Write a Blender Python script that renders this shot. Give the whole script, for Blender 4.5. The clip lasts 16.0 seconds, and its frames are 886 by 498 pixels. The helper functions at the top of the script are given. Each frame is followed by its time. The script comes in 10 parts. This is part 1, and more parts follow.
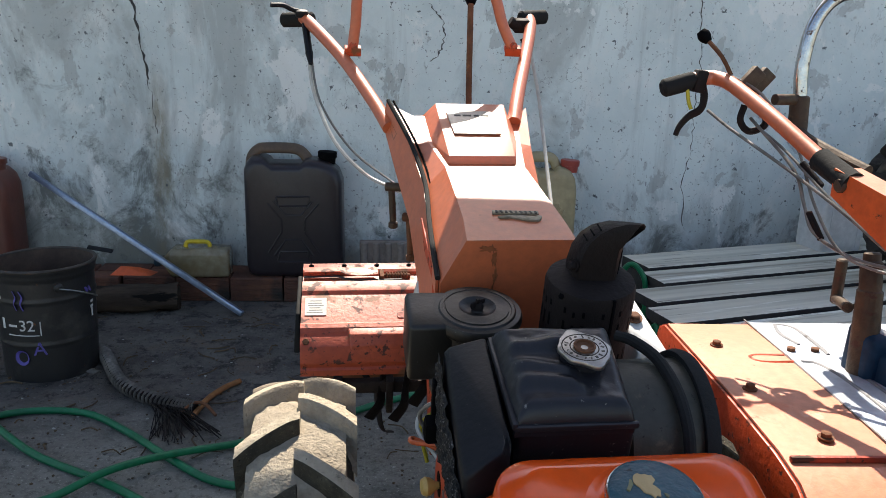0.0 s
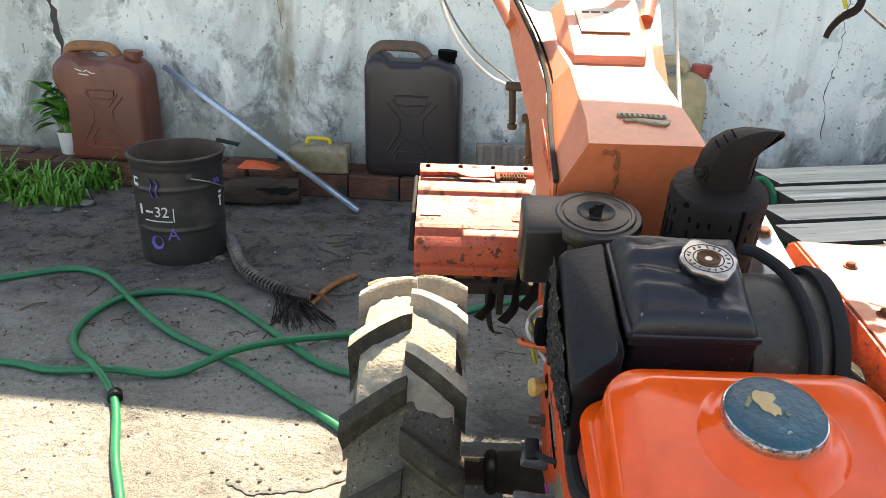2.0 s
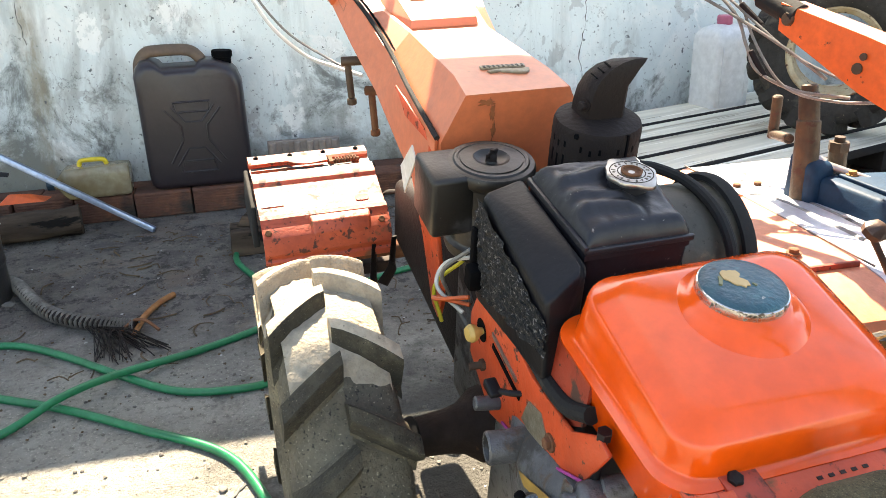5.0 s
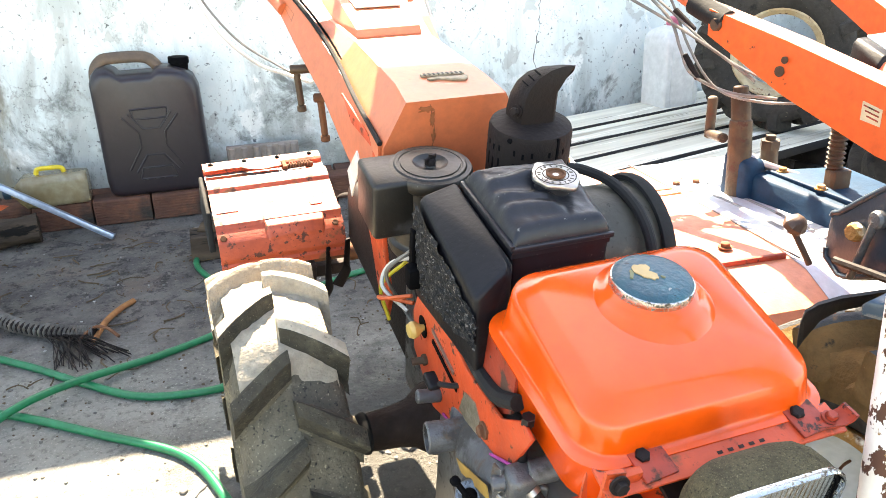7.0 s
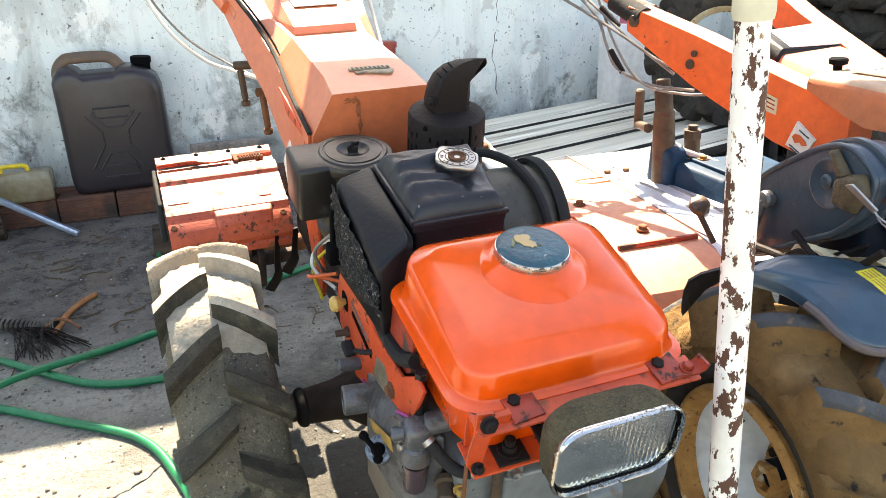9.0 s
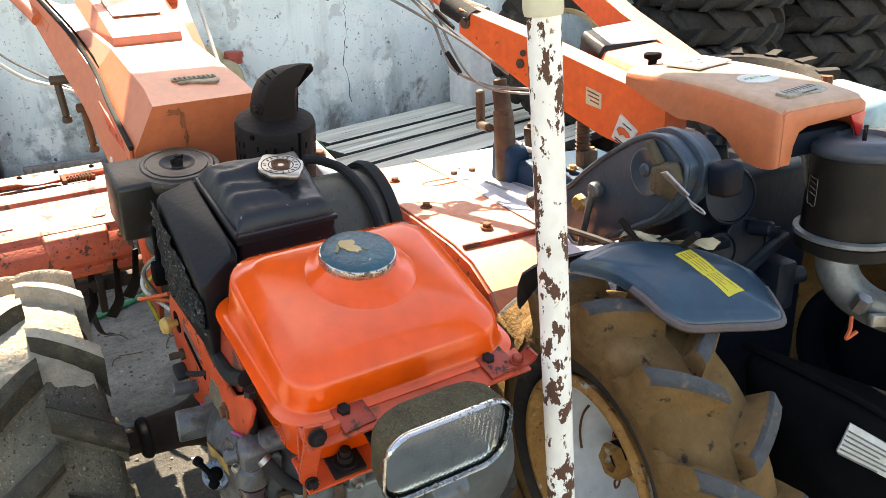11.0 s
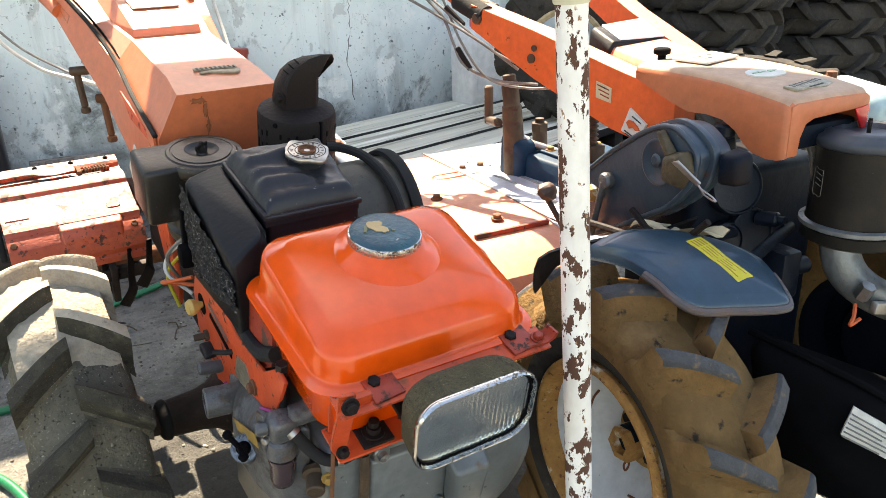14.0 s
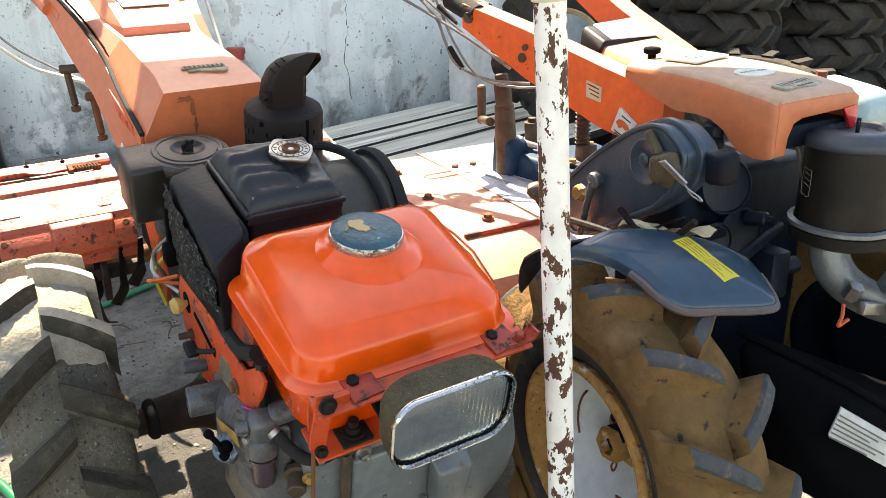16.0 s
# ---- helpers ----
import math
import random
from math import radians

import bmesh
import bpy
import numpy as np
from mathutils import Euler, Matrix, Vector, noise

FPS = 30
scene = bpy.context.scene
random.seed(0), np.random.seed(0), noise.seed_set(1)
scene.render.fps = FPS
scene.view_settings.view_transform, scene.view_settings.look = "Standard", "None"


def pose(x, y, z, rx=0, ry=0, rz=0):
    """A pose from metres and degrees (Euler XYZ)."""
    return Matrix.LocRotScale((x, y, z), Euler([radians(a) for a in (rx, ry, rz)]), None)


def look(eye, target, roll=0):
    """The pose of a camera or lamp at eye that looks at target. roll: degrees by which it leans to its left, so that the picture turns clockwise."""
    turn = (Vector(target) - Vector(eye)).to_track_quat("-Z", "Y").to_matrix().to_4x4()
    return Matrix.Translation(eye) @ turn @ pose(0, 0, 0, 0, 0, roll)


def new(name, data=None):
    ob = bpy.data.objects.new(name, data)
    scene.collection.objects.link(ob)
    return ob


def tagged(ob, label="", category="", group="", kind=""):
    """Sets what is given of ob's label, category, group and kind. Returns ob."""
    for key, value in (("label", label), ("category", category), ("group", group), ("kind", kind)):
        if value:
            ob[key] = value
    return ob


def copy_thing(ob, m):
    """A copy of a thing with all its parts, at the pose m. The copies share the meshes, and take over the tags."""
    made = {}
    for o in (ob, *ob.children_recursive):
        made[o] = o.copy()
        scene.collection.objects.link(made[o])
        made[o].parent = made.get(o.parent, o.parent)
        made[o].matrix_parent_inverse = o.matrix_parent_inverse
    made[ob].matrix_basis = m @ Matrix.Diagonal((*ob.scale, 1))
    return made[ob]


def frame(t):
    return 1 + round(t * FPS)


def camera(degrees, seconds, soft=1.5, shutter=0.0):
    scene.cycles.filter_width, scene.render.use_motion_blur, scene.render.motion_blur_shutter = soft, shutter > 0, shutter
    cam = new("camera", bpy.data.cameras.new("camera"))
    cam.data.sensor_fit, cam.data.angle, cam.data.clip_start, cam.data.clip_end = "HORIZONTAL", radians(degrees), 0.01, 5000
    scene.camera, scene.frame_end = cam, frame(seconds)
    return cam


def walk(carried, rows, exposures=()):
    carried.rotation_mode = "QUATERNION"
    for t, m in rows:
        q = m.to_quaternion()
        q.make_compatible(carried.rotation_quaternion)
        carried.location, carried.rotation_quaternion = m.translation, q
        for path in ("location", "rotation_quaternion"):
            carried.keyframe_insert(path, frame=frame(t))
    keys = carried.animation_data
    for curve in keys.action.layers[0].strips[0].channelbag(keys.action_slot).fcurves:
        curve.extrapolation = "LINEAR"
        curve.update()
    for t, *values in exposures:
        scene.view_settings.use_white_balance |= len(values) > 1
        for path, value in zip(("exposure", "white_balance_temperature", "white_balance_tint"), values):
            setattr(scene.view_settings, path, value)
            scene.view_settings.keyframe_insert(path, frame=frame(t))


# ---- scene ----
cam = camera(58.5, 16.0, soft=0.62)
PATH = [
    (0, (0.071, 0.076, 1.078), (0.154, 2.006, 0.561), 1.5),
    (0.5, (0.072, 0.129, 1.066), (0.094, 2.006, 0.376), 1.5),
    (1, (0.054, 0.134, 1.071), (-0.011, 1.994, 0.337), 1.5),
    (1.5, (0.066, 0.11, 1.064), (-0.063, 1.962, 0.32), 1.5),
    (2, (0.067, 0.087, 1.067), (-0.126, 1.931, 0.318), 1.5),
    (2.5, (0.087, 0.094, 1.059), (-0.122, 1.935, 0.306), 1.4),
    (3, (0.082, 0.094, 1.052), (-0.118, 1.936, 0.299), 1.1),
    (3.5, (0.009, 0.094, 1.044), (-0.115, 1.943, 0.293), 0.5),
    (4, (-0.093, 0.066, 1.016), (-0.043, 1.922, 0.271), -0.3),
    (4.5, (-0.108, 0.078, 1.017), (0.16, 1.915, 0.273), -1.2),
    (4.7, (-0.112, 0.081, 1.018), (0.235, 1.905, 0.272), -1.6),
    (6.8, (-0.106, 0.044, 1.03), (0.351, 1.841, 0.281), -2.1),
    (7, (-0.087, 0.029, 1.036), (0.376, 1.825, 0.288), -2.1),
    (7.5, (-0.026, -0.056, 1.028), (0.471, 1.731, 0.279), -2.1),
    (8, (-0.012, -0.092, 1.025), (0.49, 1.693, 0.276), -2.1),
    (8.5, (-0.027, -0.083, 1.023), (0.483, 1.699, 0.273), -2.2),
    (9, (-0.029, -0.078, 1.037), (0.48, 1.705, 0.288), -2.2),
    (9.5, (-0.015, -0.085, 1.03), (0.564, 1.678, 0.284), -2.2),
    (10, (0.004, -0.101, 1.029), (0.684, 1.627, 0.286), -2.4),
    (10.2, (0.015, -0.096, 1.027), (0.729, 1.618, 0.284), -2.5),
    (12.3, (0.027, -0.078, 1.031), (0.867, 1.577, 0.286), -2.2),
    (12.5, (0.027, -0.059, 1.026), (0.868, 1.596, 0.282), -2.2),
    (13, (0.004, -0.046, 1.027), (0.846, 1.609, 0.283), -2.2),
    (13.5, (-0.013, -0.074, 1.023), (0.818, 1.587, 0.282), -2.1),
    (14, (-0.021, -0.106, 1.02), (0.794, 1.564, 0.28), -2.0),
    (14.5, (-0.016, -0.116, 1.013), (0.797, 1.555, 0.276), -1.9),
    (15, (-0.01, -0.111, 1.015), (0.802, 1.561, 0.277), -1.9),
    (15.5, (-0.003, -0.111, 1.016), (0.809, 1.561, 0.277), -2.0),
    (16, (-0.001, -0.113, 1.017), (0.811, 1.559, 0.277), -1.9),
]

KELVIN, TINT = 8400, 11
EXPOSURES = [(0.0, 1.08, 7000, TINT), (0.5, 1.68, 7800, TINT)] + [(t, stops, KELVIN, TINT) for t, stops in ((1.0, 1.98), (2.0, 2.19), (4.5, 2.42), (7.0, 3.18), (7.6, 2.68), (8.0, 2.55), (8.5, 2.60), (9.0, 2.63), (9.5, 2.58), (10.0, 2.48), (12.5, 2.31), (16.0, 2.3))]
walk(cam, [(t, look(eye, target, roll)) for t, eye, target, roll in PATH], EXPOSURES)

# ---- world, sun, exposure ----
SUN_HEIGHT, SUN_TURN = 52.0, 4.0
world = bpy.data.worlds.new("sky")
world.use_nodes = True
scene.world = world
wn = world.node_tree
sky = wn.nodes.new("ShaderNodeTexSky")
sky.sky_type = "NISHITA"
sky.sun_disc = False
sky.sun_elevation = radians(SUN_HEIGHT)
sky.sun_rotation = radians(SUN_TURN)
wn.nodes["Background"].inputs["Strength"].default_value = 0.12
wn.links.new(sky.outputs["Color"], wn.nodes["Background"].inputs["Color"])
sun_data = bpy.data.lights.new("sun", "SUN")
sun_data.energy = 5.0
sun_data.angle = radians(0.5)
sun_data.color = (1.0, 0.95, 0.87)
sun = new("sun", sun_data)
sun.rotation_euler = (radians(-(90 - SUN_HEIGHT)), 0, radians(-SUN_TURN))

# ---- building helpers ----


def put(b, t, m=None):
    """Move the geometry of t into b."""
    if m is not None:
        t.transform(m)
    made = {v: b.verts.new(v.co) for v in t.verts}
    for f in t.faces:
        try:
            b.faces.new([made[v] for v in f.verts])
        except ValueError:
            pass
    t.free()
    return b


def soften(t, width, seg=2, limit=25):
    if width > 0:
        edges = [e for e in t.edges if len(e.link_faces) == 2 and e.calc_face_angle(0) > radians(limit)]
        if edges:
            bmesh.ops.bevel(t, geom=edges, offset=width, segments=seg, profile=0.5, affect="EDGES", clamp_overlap=True)


def box(b, c, s, rot=(0, 0, 0), bev=0.0, seg=2):
    t = bmesh.new()
    bmesh.ops.create_cube(t, size=1.0)
    for v in t.verts:
        v.co = Vector((v.co.x * s[0], v.co.y * s[1], v.co.z * s[2]))
    soften(t, bev, seg)
    return put(b, t, pose(*c, *rot))


def axis_pose(p0, p1):
    p0, p1 = Vector(p0), Vector(p1)
    return Matrix.Translation(p0) @ (p1 - p0).to_track_quat("Z", "Y").to_matrix().to_4x4()


def lathe(b, prof, seg=32, m=None):
    """Turn a profile of (radius, height) round z."""
    t = bmesh.new()
    rings = []
    for r, z in prof:
        if r < 1e-6:
            rings.append([t.verts.new((0, 0, z))])
        else:
            rings.append([t.verts.new((r * math.cos(a), r * math.sin(a), z)) for a in (2 * math.pi * i / seg for i in range(seg))])
    for p, q in zip(rings, rings[1:]):
        for i in range(seg):
            j = (i + 1) % seg
            if len(p) == 1 and len(q) == 1:
                continue
            if len(p) == 1:
                t.faces.new((p[0], q[j], q[i]))
            elif len(q) == 1:
                t.faces.new((p[i], p[j], q[0]))
            else:
                t.faces.new((p[i], p[j], q[j], q[i]))
    bmesh.ops.recalc_face_normals(t, faces=t.faces)
    return put(b, t, m)


def cyl(b, p0, p1, r, r2=None, seg=18, bev=0.0):
    r2 = r if r2 is None else r2
    h = (Vector(p1) - Vector(p0)).length
    k = min(bev, h / 3, r / 2) if bev else 0
    prof = [(0, 0), (r - k, 0), (r, k), (r2, h - k), (r2 - k, h), (0, h)] if k else [(0, 0), (r, 0), (r2, h), (0, h)]
    return lathe(b, prof, seg, axis_pose(p0, p1))


def glide(pts, steps=6):
    """A smooth line through points."""
    pts = [Vector(p) for p in pts]
    ext = [pts[0] * 2 - pts[1]] + pts + [pts[-1] * 2 - pts[-2]]
    out = []
    for i in range(1, len(ext) - 2):
        a, p, q, d = ext[i - 1:i + 3]
        for k in range(steps):
            u = k / steps
            out.append(0.5 * (2 * p + (q - a) * u + (2 * a - 5 * p + 4 * q - d) * u * u + (3 * p - a - 3 * q + d) * u ** 3))
    return out + [pts[-1]]


def tube(b, pts, r, seg=10, steps=6, taper=None, flat=1.0):
    """A round bar along a line; taper gives the radius at the far end."""
    line = glide(pts, steps) if steps > 1 else [Vector(p) for p in pts]
    t = bmesh.new()
    n = len(line)
    ahead = (line[1] - line[0]).normalized()
    side = ahead.orthogonal().normalized()
    rings = []
    for i, p in enumerate(line):
        new_ahead = (line[min(i + 1, n - 1)] - line[max(i - 1, 0)]).normalized()
        side = ahead.rotation_difference(new_ahead) @ side
        ahead = new_ahead
        up = ahead.cross(side)
        rr = r if taper is None else r + (taper - r) * i / (n - 1)
        rings.append([t.verts.new(p + (side * math.cos(a) + up * math.sin(a) * flat) * rr) for a in (2 * math.pi * k / seg for k in range(seg))])
    for p, q in zip(rings, rings[1:]):
        for k in range(seg):
            t.faces.new((p[k], p[(k + 1) % seg], q[(k + 1) % seg], q[k]))
    t.faces.new(rings[0][::-1])
    t.faces.new(rings[-1])
    bmesh.ops.recalc_face_normals(t, faces=t.faces)
    return put(b, t)


def prism(b, poly, h, m=None, bev=0.0, seg=2):
    """A flat outline in x and y, h thick."""
    t = bmesh.new()
    lo = [t.verts.new((x, y, 0)) for x, y in poly]
    hi = [t.verts.new((x, y, h)) for x, y in poly]
    t.faces.new(lo[::-1])
    t.faces.new(hi)
    for i in range(len(poly)):
        j = (i + 1) % len(poly)
        t.faces.new((lo[i], lo[j], hi[j], hi[i]))
    bmesh.ops.recalc_face_normals(t, faces=t.faces)
    soften(t, bev, seg)
    return put(b, t, m)


def hull(b, pts, bev=0.0, seg=3, m=None):
    t = bmesh.new()
    for p in pts:
        t.verts.new(p)
    bmesh.ops.convex_hull(t, input=t.verts)
    bmesh.ops.dissolve_limit(t, angle_limit=radians(2), verts=t.verts, edges=t.edges)
    soften(t, bev, seg, 12)
    bmesh.ops.recalc_face_normals(t, faces=t.faces)
    return put(b, t, m)


def loft(b, rings, close=True, caps=True):
    """A skin over outlines with the same number of points."""
    t = bmesh.new()
    vs = [[t.verts.new(p) for p in ring] for ring in rings]
    n = len(rings[0])
    for p, q in zip(vs, vs[1:]):
        for k in range(n if close else n - 1):
            t.faces.new((p[k], p[(k + 1) % n], q[(k + 1) % n], q[k]))
    if caps:
        t.faces.new(vs[0][::-1])
        t.faces.new(vs[-1])
    bmesh.ops.recalc_face_normals(t, faces=t.faces)
    return put(b, t)


def sheet(b, prof, x0, x1, thick, bev=0.0):
    """Bent sheet metal: a profile of (y, z), drawn from x0 to x1."""
    pts = [Vector((0, y, z)) for y, z in prof]
    low = []
    for i, p in enumerate(pts):
        d = (pts[min(i + 1, len(pts) - 1)] - pts[max(i - 1, 0)]).normalized()
        low.append(p + Vector((0, -d.z, d.y)) * -thick)
    outline = pts + low[::-1]
    t = bmesh.new()
    a = [t.verts.new((x0, p.y, p.z)) for p in outline]
    c = [t.verts.new((x1, p.y, p.z)) for p in outline]
    n, k = len(outline), len(pts)
    for i in range(n):
        t.faces.new((a[i], a[(i + 1) % n], c[(i + 1) % n], c[i]))
    for s in (a, c):
        for i in range(k - 1):
            t.faces.new((s[i], s[i + 1], s[n - 2 - i], s[n - 1 - i]))
    bmesh.ops.recalc_face_normals(t, faces=t.faces)
    return put(b, t)


def rounded(w, h, r, n=5, cx=0.0, cy=0.0):
    """A rectangle with round corners, as an outline."""
    out = []
    for sx, sy, a0 in ((1, 1, 0), (-1, 1, 90), (-1, -1, 180), (1, -1, 270)):
        for k in range(n + 1):
            a = radians(a0 + 90 * k / n)
            out.append((cx + sx * (w / 2 - r) + r * math.cos(a), cy + sy * (h / 2 - r) + r * math.sin(a)))
    return out


def hexbolt(b, p, n, r=0.007, h=0.006):
    m = axis_pose(p, Vector(p) + Vector(n))
    lathe(b, [(0, -0.001), (r * 1.45, -0.001), (r * 1.45, 0.0015), (0, 0.0015)], 16, m)
    lathe(b, [(0, 0.001), (r, 0.001), (r, h), (r * 0.8, h + 0.001), (0, h + 0.001)], 6, m)
    return b


def islands(b):
    """The separate pieces of b, as lists of faces; pieces whose boxes touch count as one."""
    b.verts.ensure_lookup_table()
    seen, found = set(), []
    for v in b.verts:
        if v in seen:
            continue
        seen.add(v)
        stack, verts = [v], []
        while stack:
            u = stack.pop()
            verts.append(u)
            for e in u.link_edges:
                w = e.other_vert(u)
                if w not in seen:
                    seen.add(w)
                    stack.append(w)
        lo = [min(u.co[k] for u in verts) - 0.0006 for k in range(3)]
        hi = [max(u.co[k] for u in verts) + 0.0006 for k in range(3)]
        found.append((lo, hi, verts))
    merged = []
    for lo, hi, verts in found:
        near = [g for g in merged if any(all(lo[k] <= h2[k] and l2[k] <= hi[k] for k in range(3)) for l2, h2, _ in g)]
        group = [(lo, hi, verts)]
        for g in near:
            group += g
            merged.remove(g)
        merged.append(group)
    return [[v for _, _, vs in g for v in vs] for g in merged]


def part(name, b, mat, parent=None, label="", xf=None, smooth=35, whole=False):
    """Link b under its thing: one mesh object for each piece that lies apart from the rest."""
    if xf is not None:
        b.transform(xf)
    groups = [None] if whole or len(b.verts) > 60000 else islands(b)
    made = []
    for verts in groups:
        if len(groups) == 1:
            t = b
        else:
            t = bmesh.new()
            copied = {v: t.verts.new(v.co) for v in verts}
            for f in {f for v in verts for f in v.link_faces}:
                t.faces.new([copied[v] for v in f.verts])
            t.normal_update()
        me = bpy.data.meshes.new(name)
        t.to_mesh(me)
        t.free()
        me.materials.append(mat)
        if smooth:
            me.polygons.foreach_set("use_smooth", [True] * len(me.polygons))
            me.set_sharp_from_angle(angle=radians(smooth))
        ob = new(name, me)
        ob.parent = parent
        if label:
            tagged(ob, label)
        made.append(ob)
    if len(groups) > 1:
        b.free()
    return made[0]


def thing(name, m, label, category, group="", kind=""):
    ob = new(name)
    ob.empty_display_size = 0.05
    ob.matrix_world = m
    return tagged(ob, label, category, group, kind)


def lettering(text, size, depth=0.0008):
    """Letters as a mesh, lying in x and y."""
    cu = bpy.data.curves.new("letters", "FONT")
    cu.body, cu.size, cu.extrude, cu.resolution_u = text, size, depth, 3
    cu.align_x, cu.align_y = "CENTER", "CENTER"
    ob = bpy.data.objects.new("letters", cu)
    scene.collection.objects.link(ob)
    bpy.context.view_layer.update()
    me = bpy.data.meshes.new_from_object(ob.evaluated_get(bpy.context.evaluated_depsgraph_get()))
    t = bmesh.new()
    t.from_mesh(me)
    bpy.data.objects.remove(ob)
    bpy.data.curves.remove(cu)
    bpy.data.meshes.remove(me)
    return t

# ---- materials ----


def material(name, col, col2=None, rough=0.5, metal=0.0, scale=6.0, bump=0.15, bscale=90.0, spots=(), coat=0.0, rough2=None, stretch=(1, 1, 1), detail=6.0, spec=0.5, coat_rough=0.08, edge=None):
    """Paint, metal, rubber or stone: two tones in patches, fine relief, and spots of (colour, scale, share, softness, roughness)."""
    m = bpy.data.materials.new(name)
    m.use_nodes = True
    n, l = m.node_tree.nodes, m.node_tree.links
    p = n["Principled BSDF"]
    co = n.new("ShaderNodeTexCoord")
    mp = n.new("ShaderNodeMapping")
    mp.inputs["Scale"].default_value = stretch
    l.new(co.outputs["Object"], mp.inputs["Vector"])

    def field(s, d=detail, r=0.6, off=0.0):
        t = n.new("ShaderNodeTexNoise")
        t.noise_dimensions = "4D"
        t.inputs["Scale"].default_value, t.inputs["Detail"].default_value, t.inputs["Roughness"].default_value = s, d, r
        t.inputs["W"].default_value = off
        l.new(mp.outputs["Vector"], t.inputs["Vector"])
        return t.outputs["Fac"]

    def ramp(f, lo, hi):
        t = n.new("ShaderNodeMapRange")
        t.inputs["From Min"].default_value, t.inputs["From Max"].default_value = lo, hi
        l.new(f, t.inputs["Value"])
        return t.outputs["Result"]

    def mix(f, a, c):
        t = n.new("ShaderNodeMix")
        t.data_type = "RGBA"
        l.new(f, t.inputs["Factor"])
        for sock, v in ((t.inputs["A"], a), (t.inputs["B"], c)):
            if isinstance(v, tuple):
                sock.default_value = (*v, 1)
            else:
                l.new(v, sock)
        return t.outputs["Result"]

    def fmix(f, a, c):
        t = n.new("ShaderNodeMix")
        l.new(f, t.inputs["Factor"])
        for sock, v in ((t.inputs["A"], a), (t.inputs["B"], c)):
            if isinstance(v, float):
                sock.default_value = v
            else:
                l.new(v, sock)
        return t.outputs["Result"]

    col2 = col2 or tuple(c * 0.8 for c in col)
    big = ramp(field(scale, off=1.0), 0.35, 0.65)
    color = mix(big, col, col2)
    fine = ramp(field(bscale, 3.0, off=2.0), 0.3, 0.7)
    color = mix(ramp(field(bscale * 0.5, 4.0, off=3.0), 0.35, 0.9), color, tuple(c * 0.72 for c in col2))
    ro = fmix(big, float(rough), float(rough2 if rough2 is not None else min(1.0, rough * 1.25)))
    me = None
    for i, (c, s, share, soft, r) in enumerate(spots):
        f = ramp(field(s, 9.0, 0.62, 10.0 + 3 * i), 1 - share, 1 - share + soft)
        color, ro = mix(f, color, c), fmix(f, ro, float(r))
        if metal > 0:
            me = fmix(f, float(metal) if me is None else me, 0.0)
    if edge:
        # paint worn through along the edges: (colour, width, share)
        turned, geo, dot = n.new("ShaderNodeBevel"), n.new("ShaderNodeNewGeometry"), n.new("ShaderNodeVectorMath")
        turned.samples, dot.operation = 4, "DOT_PRODUCT"
        turned.inputs["Radius"].default_value = edge[1]
        l.new(turned.outputs["Normal"], dot.inputs[0])
        l.new(geo.outputs["Normal"], dot.inputs[1])
        total = n.new("ShaderNodeMath")
        total.operation = "ADD"
        l.new(dot.outputs["Value"], total.inputs[0])
        l.new(ramp(field(45.0, 6.0, 0.65, 40.0), 0.3, 0.7), total.inputs[1])
        f = ramp(total.outputs[0], 0.93 + edge[2], 0.83 + edge[2])
        color, ro = mix(f, color, edge[0]), fmix(f, ro, 0.75)
    l.new(color, p.inputs["Base Color"])
    l.new(ro, p.inputs["Roughness"])
    if me is not None:
        l.new(me, p.inputs["Metallic"])
    else:
        p.inputs["Metallic"].default_value = metal
    p.inputs["Specular IOR Level"].default_value = spec
    p.inputs["Coat Weight"].default_value = coat
    p.inputs["Coat Roughness"].default_value = coat_rough
    if bump > 0:
        bm_ = n.new("ShaderNodeBump")
        bm_.inputs["Strength"].default_value, bm_.inputs["Distance"].default_value = bump, 0.002
        l.new(fine, bm_.inputs["Height"])
        l.new(bm_.outputs["Normal"], p.inputs["Normal"])
    return m


RUST, DARK_RUST, GRIME, DUST = (0.20, 0.075, 0.03), (0.07, 0.03, 0.018), (0.03, 0.027, 0.024), (0.36, 0.29, 0.2)
ORANGE = material("orange_paint", (0.84, 0.088, 0.007), (0.79, 0.080, 0.007), 0.16, 0.0, 5, 0.012, 60, [(GRIME, 75, 0.285, 0.015, 0.7), ((0.60, 0.060, 0.010), 9, 0.32, 0.12, 0.5), ((0.20, 0.03, 0.012), 130, 0.29, 0.02, 0.7)], coat=0.2, spec=0.42)
ORANGE_FADED = material("faded_orange_paint", (0.64, 0.155, 0.055), (0.56, 0.128, 0.045), 0.42, 0.0, 4, 0.08, 120, [((0.30, 0.085, 0.035), 9, 0.35, 0.10, 0.7), (DARK_RUST, 40, 0.29, 0.03, 0.8)], coat=0.6, coat_rough=0.42, spec=0.7, edge=((0.22, 0.07, 0.03), 0.003, 0.10))
ORANGE_WORN = material("worn_orange_paint", (0.66, 0.080, 0.018), (0.52, 0.058, 0.014), 0.40, 0.0, 6, 0.2, 90, [(RUST, 11, 0.40, 0.05, 0.8), ((0.16, 0.035, 0.015), 30, 0.40, 0.05, 0.8), (DARK_RUST, 60, 0.40, 0.03, 0.85), ((0.62, 0.28, 0.17), 26, 0.31, 0.04, 0.6)], edge=((0.05, 0.022, 0.014), 0.003, 0.28))
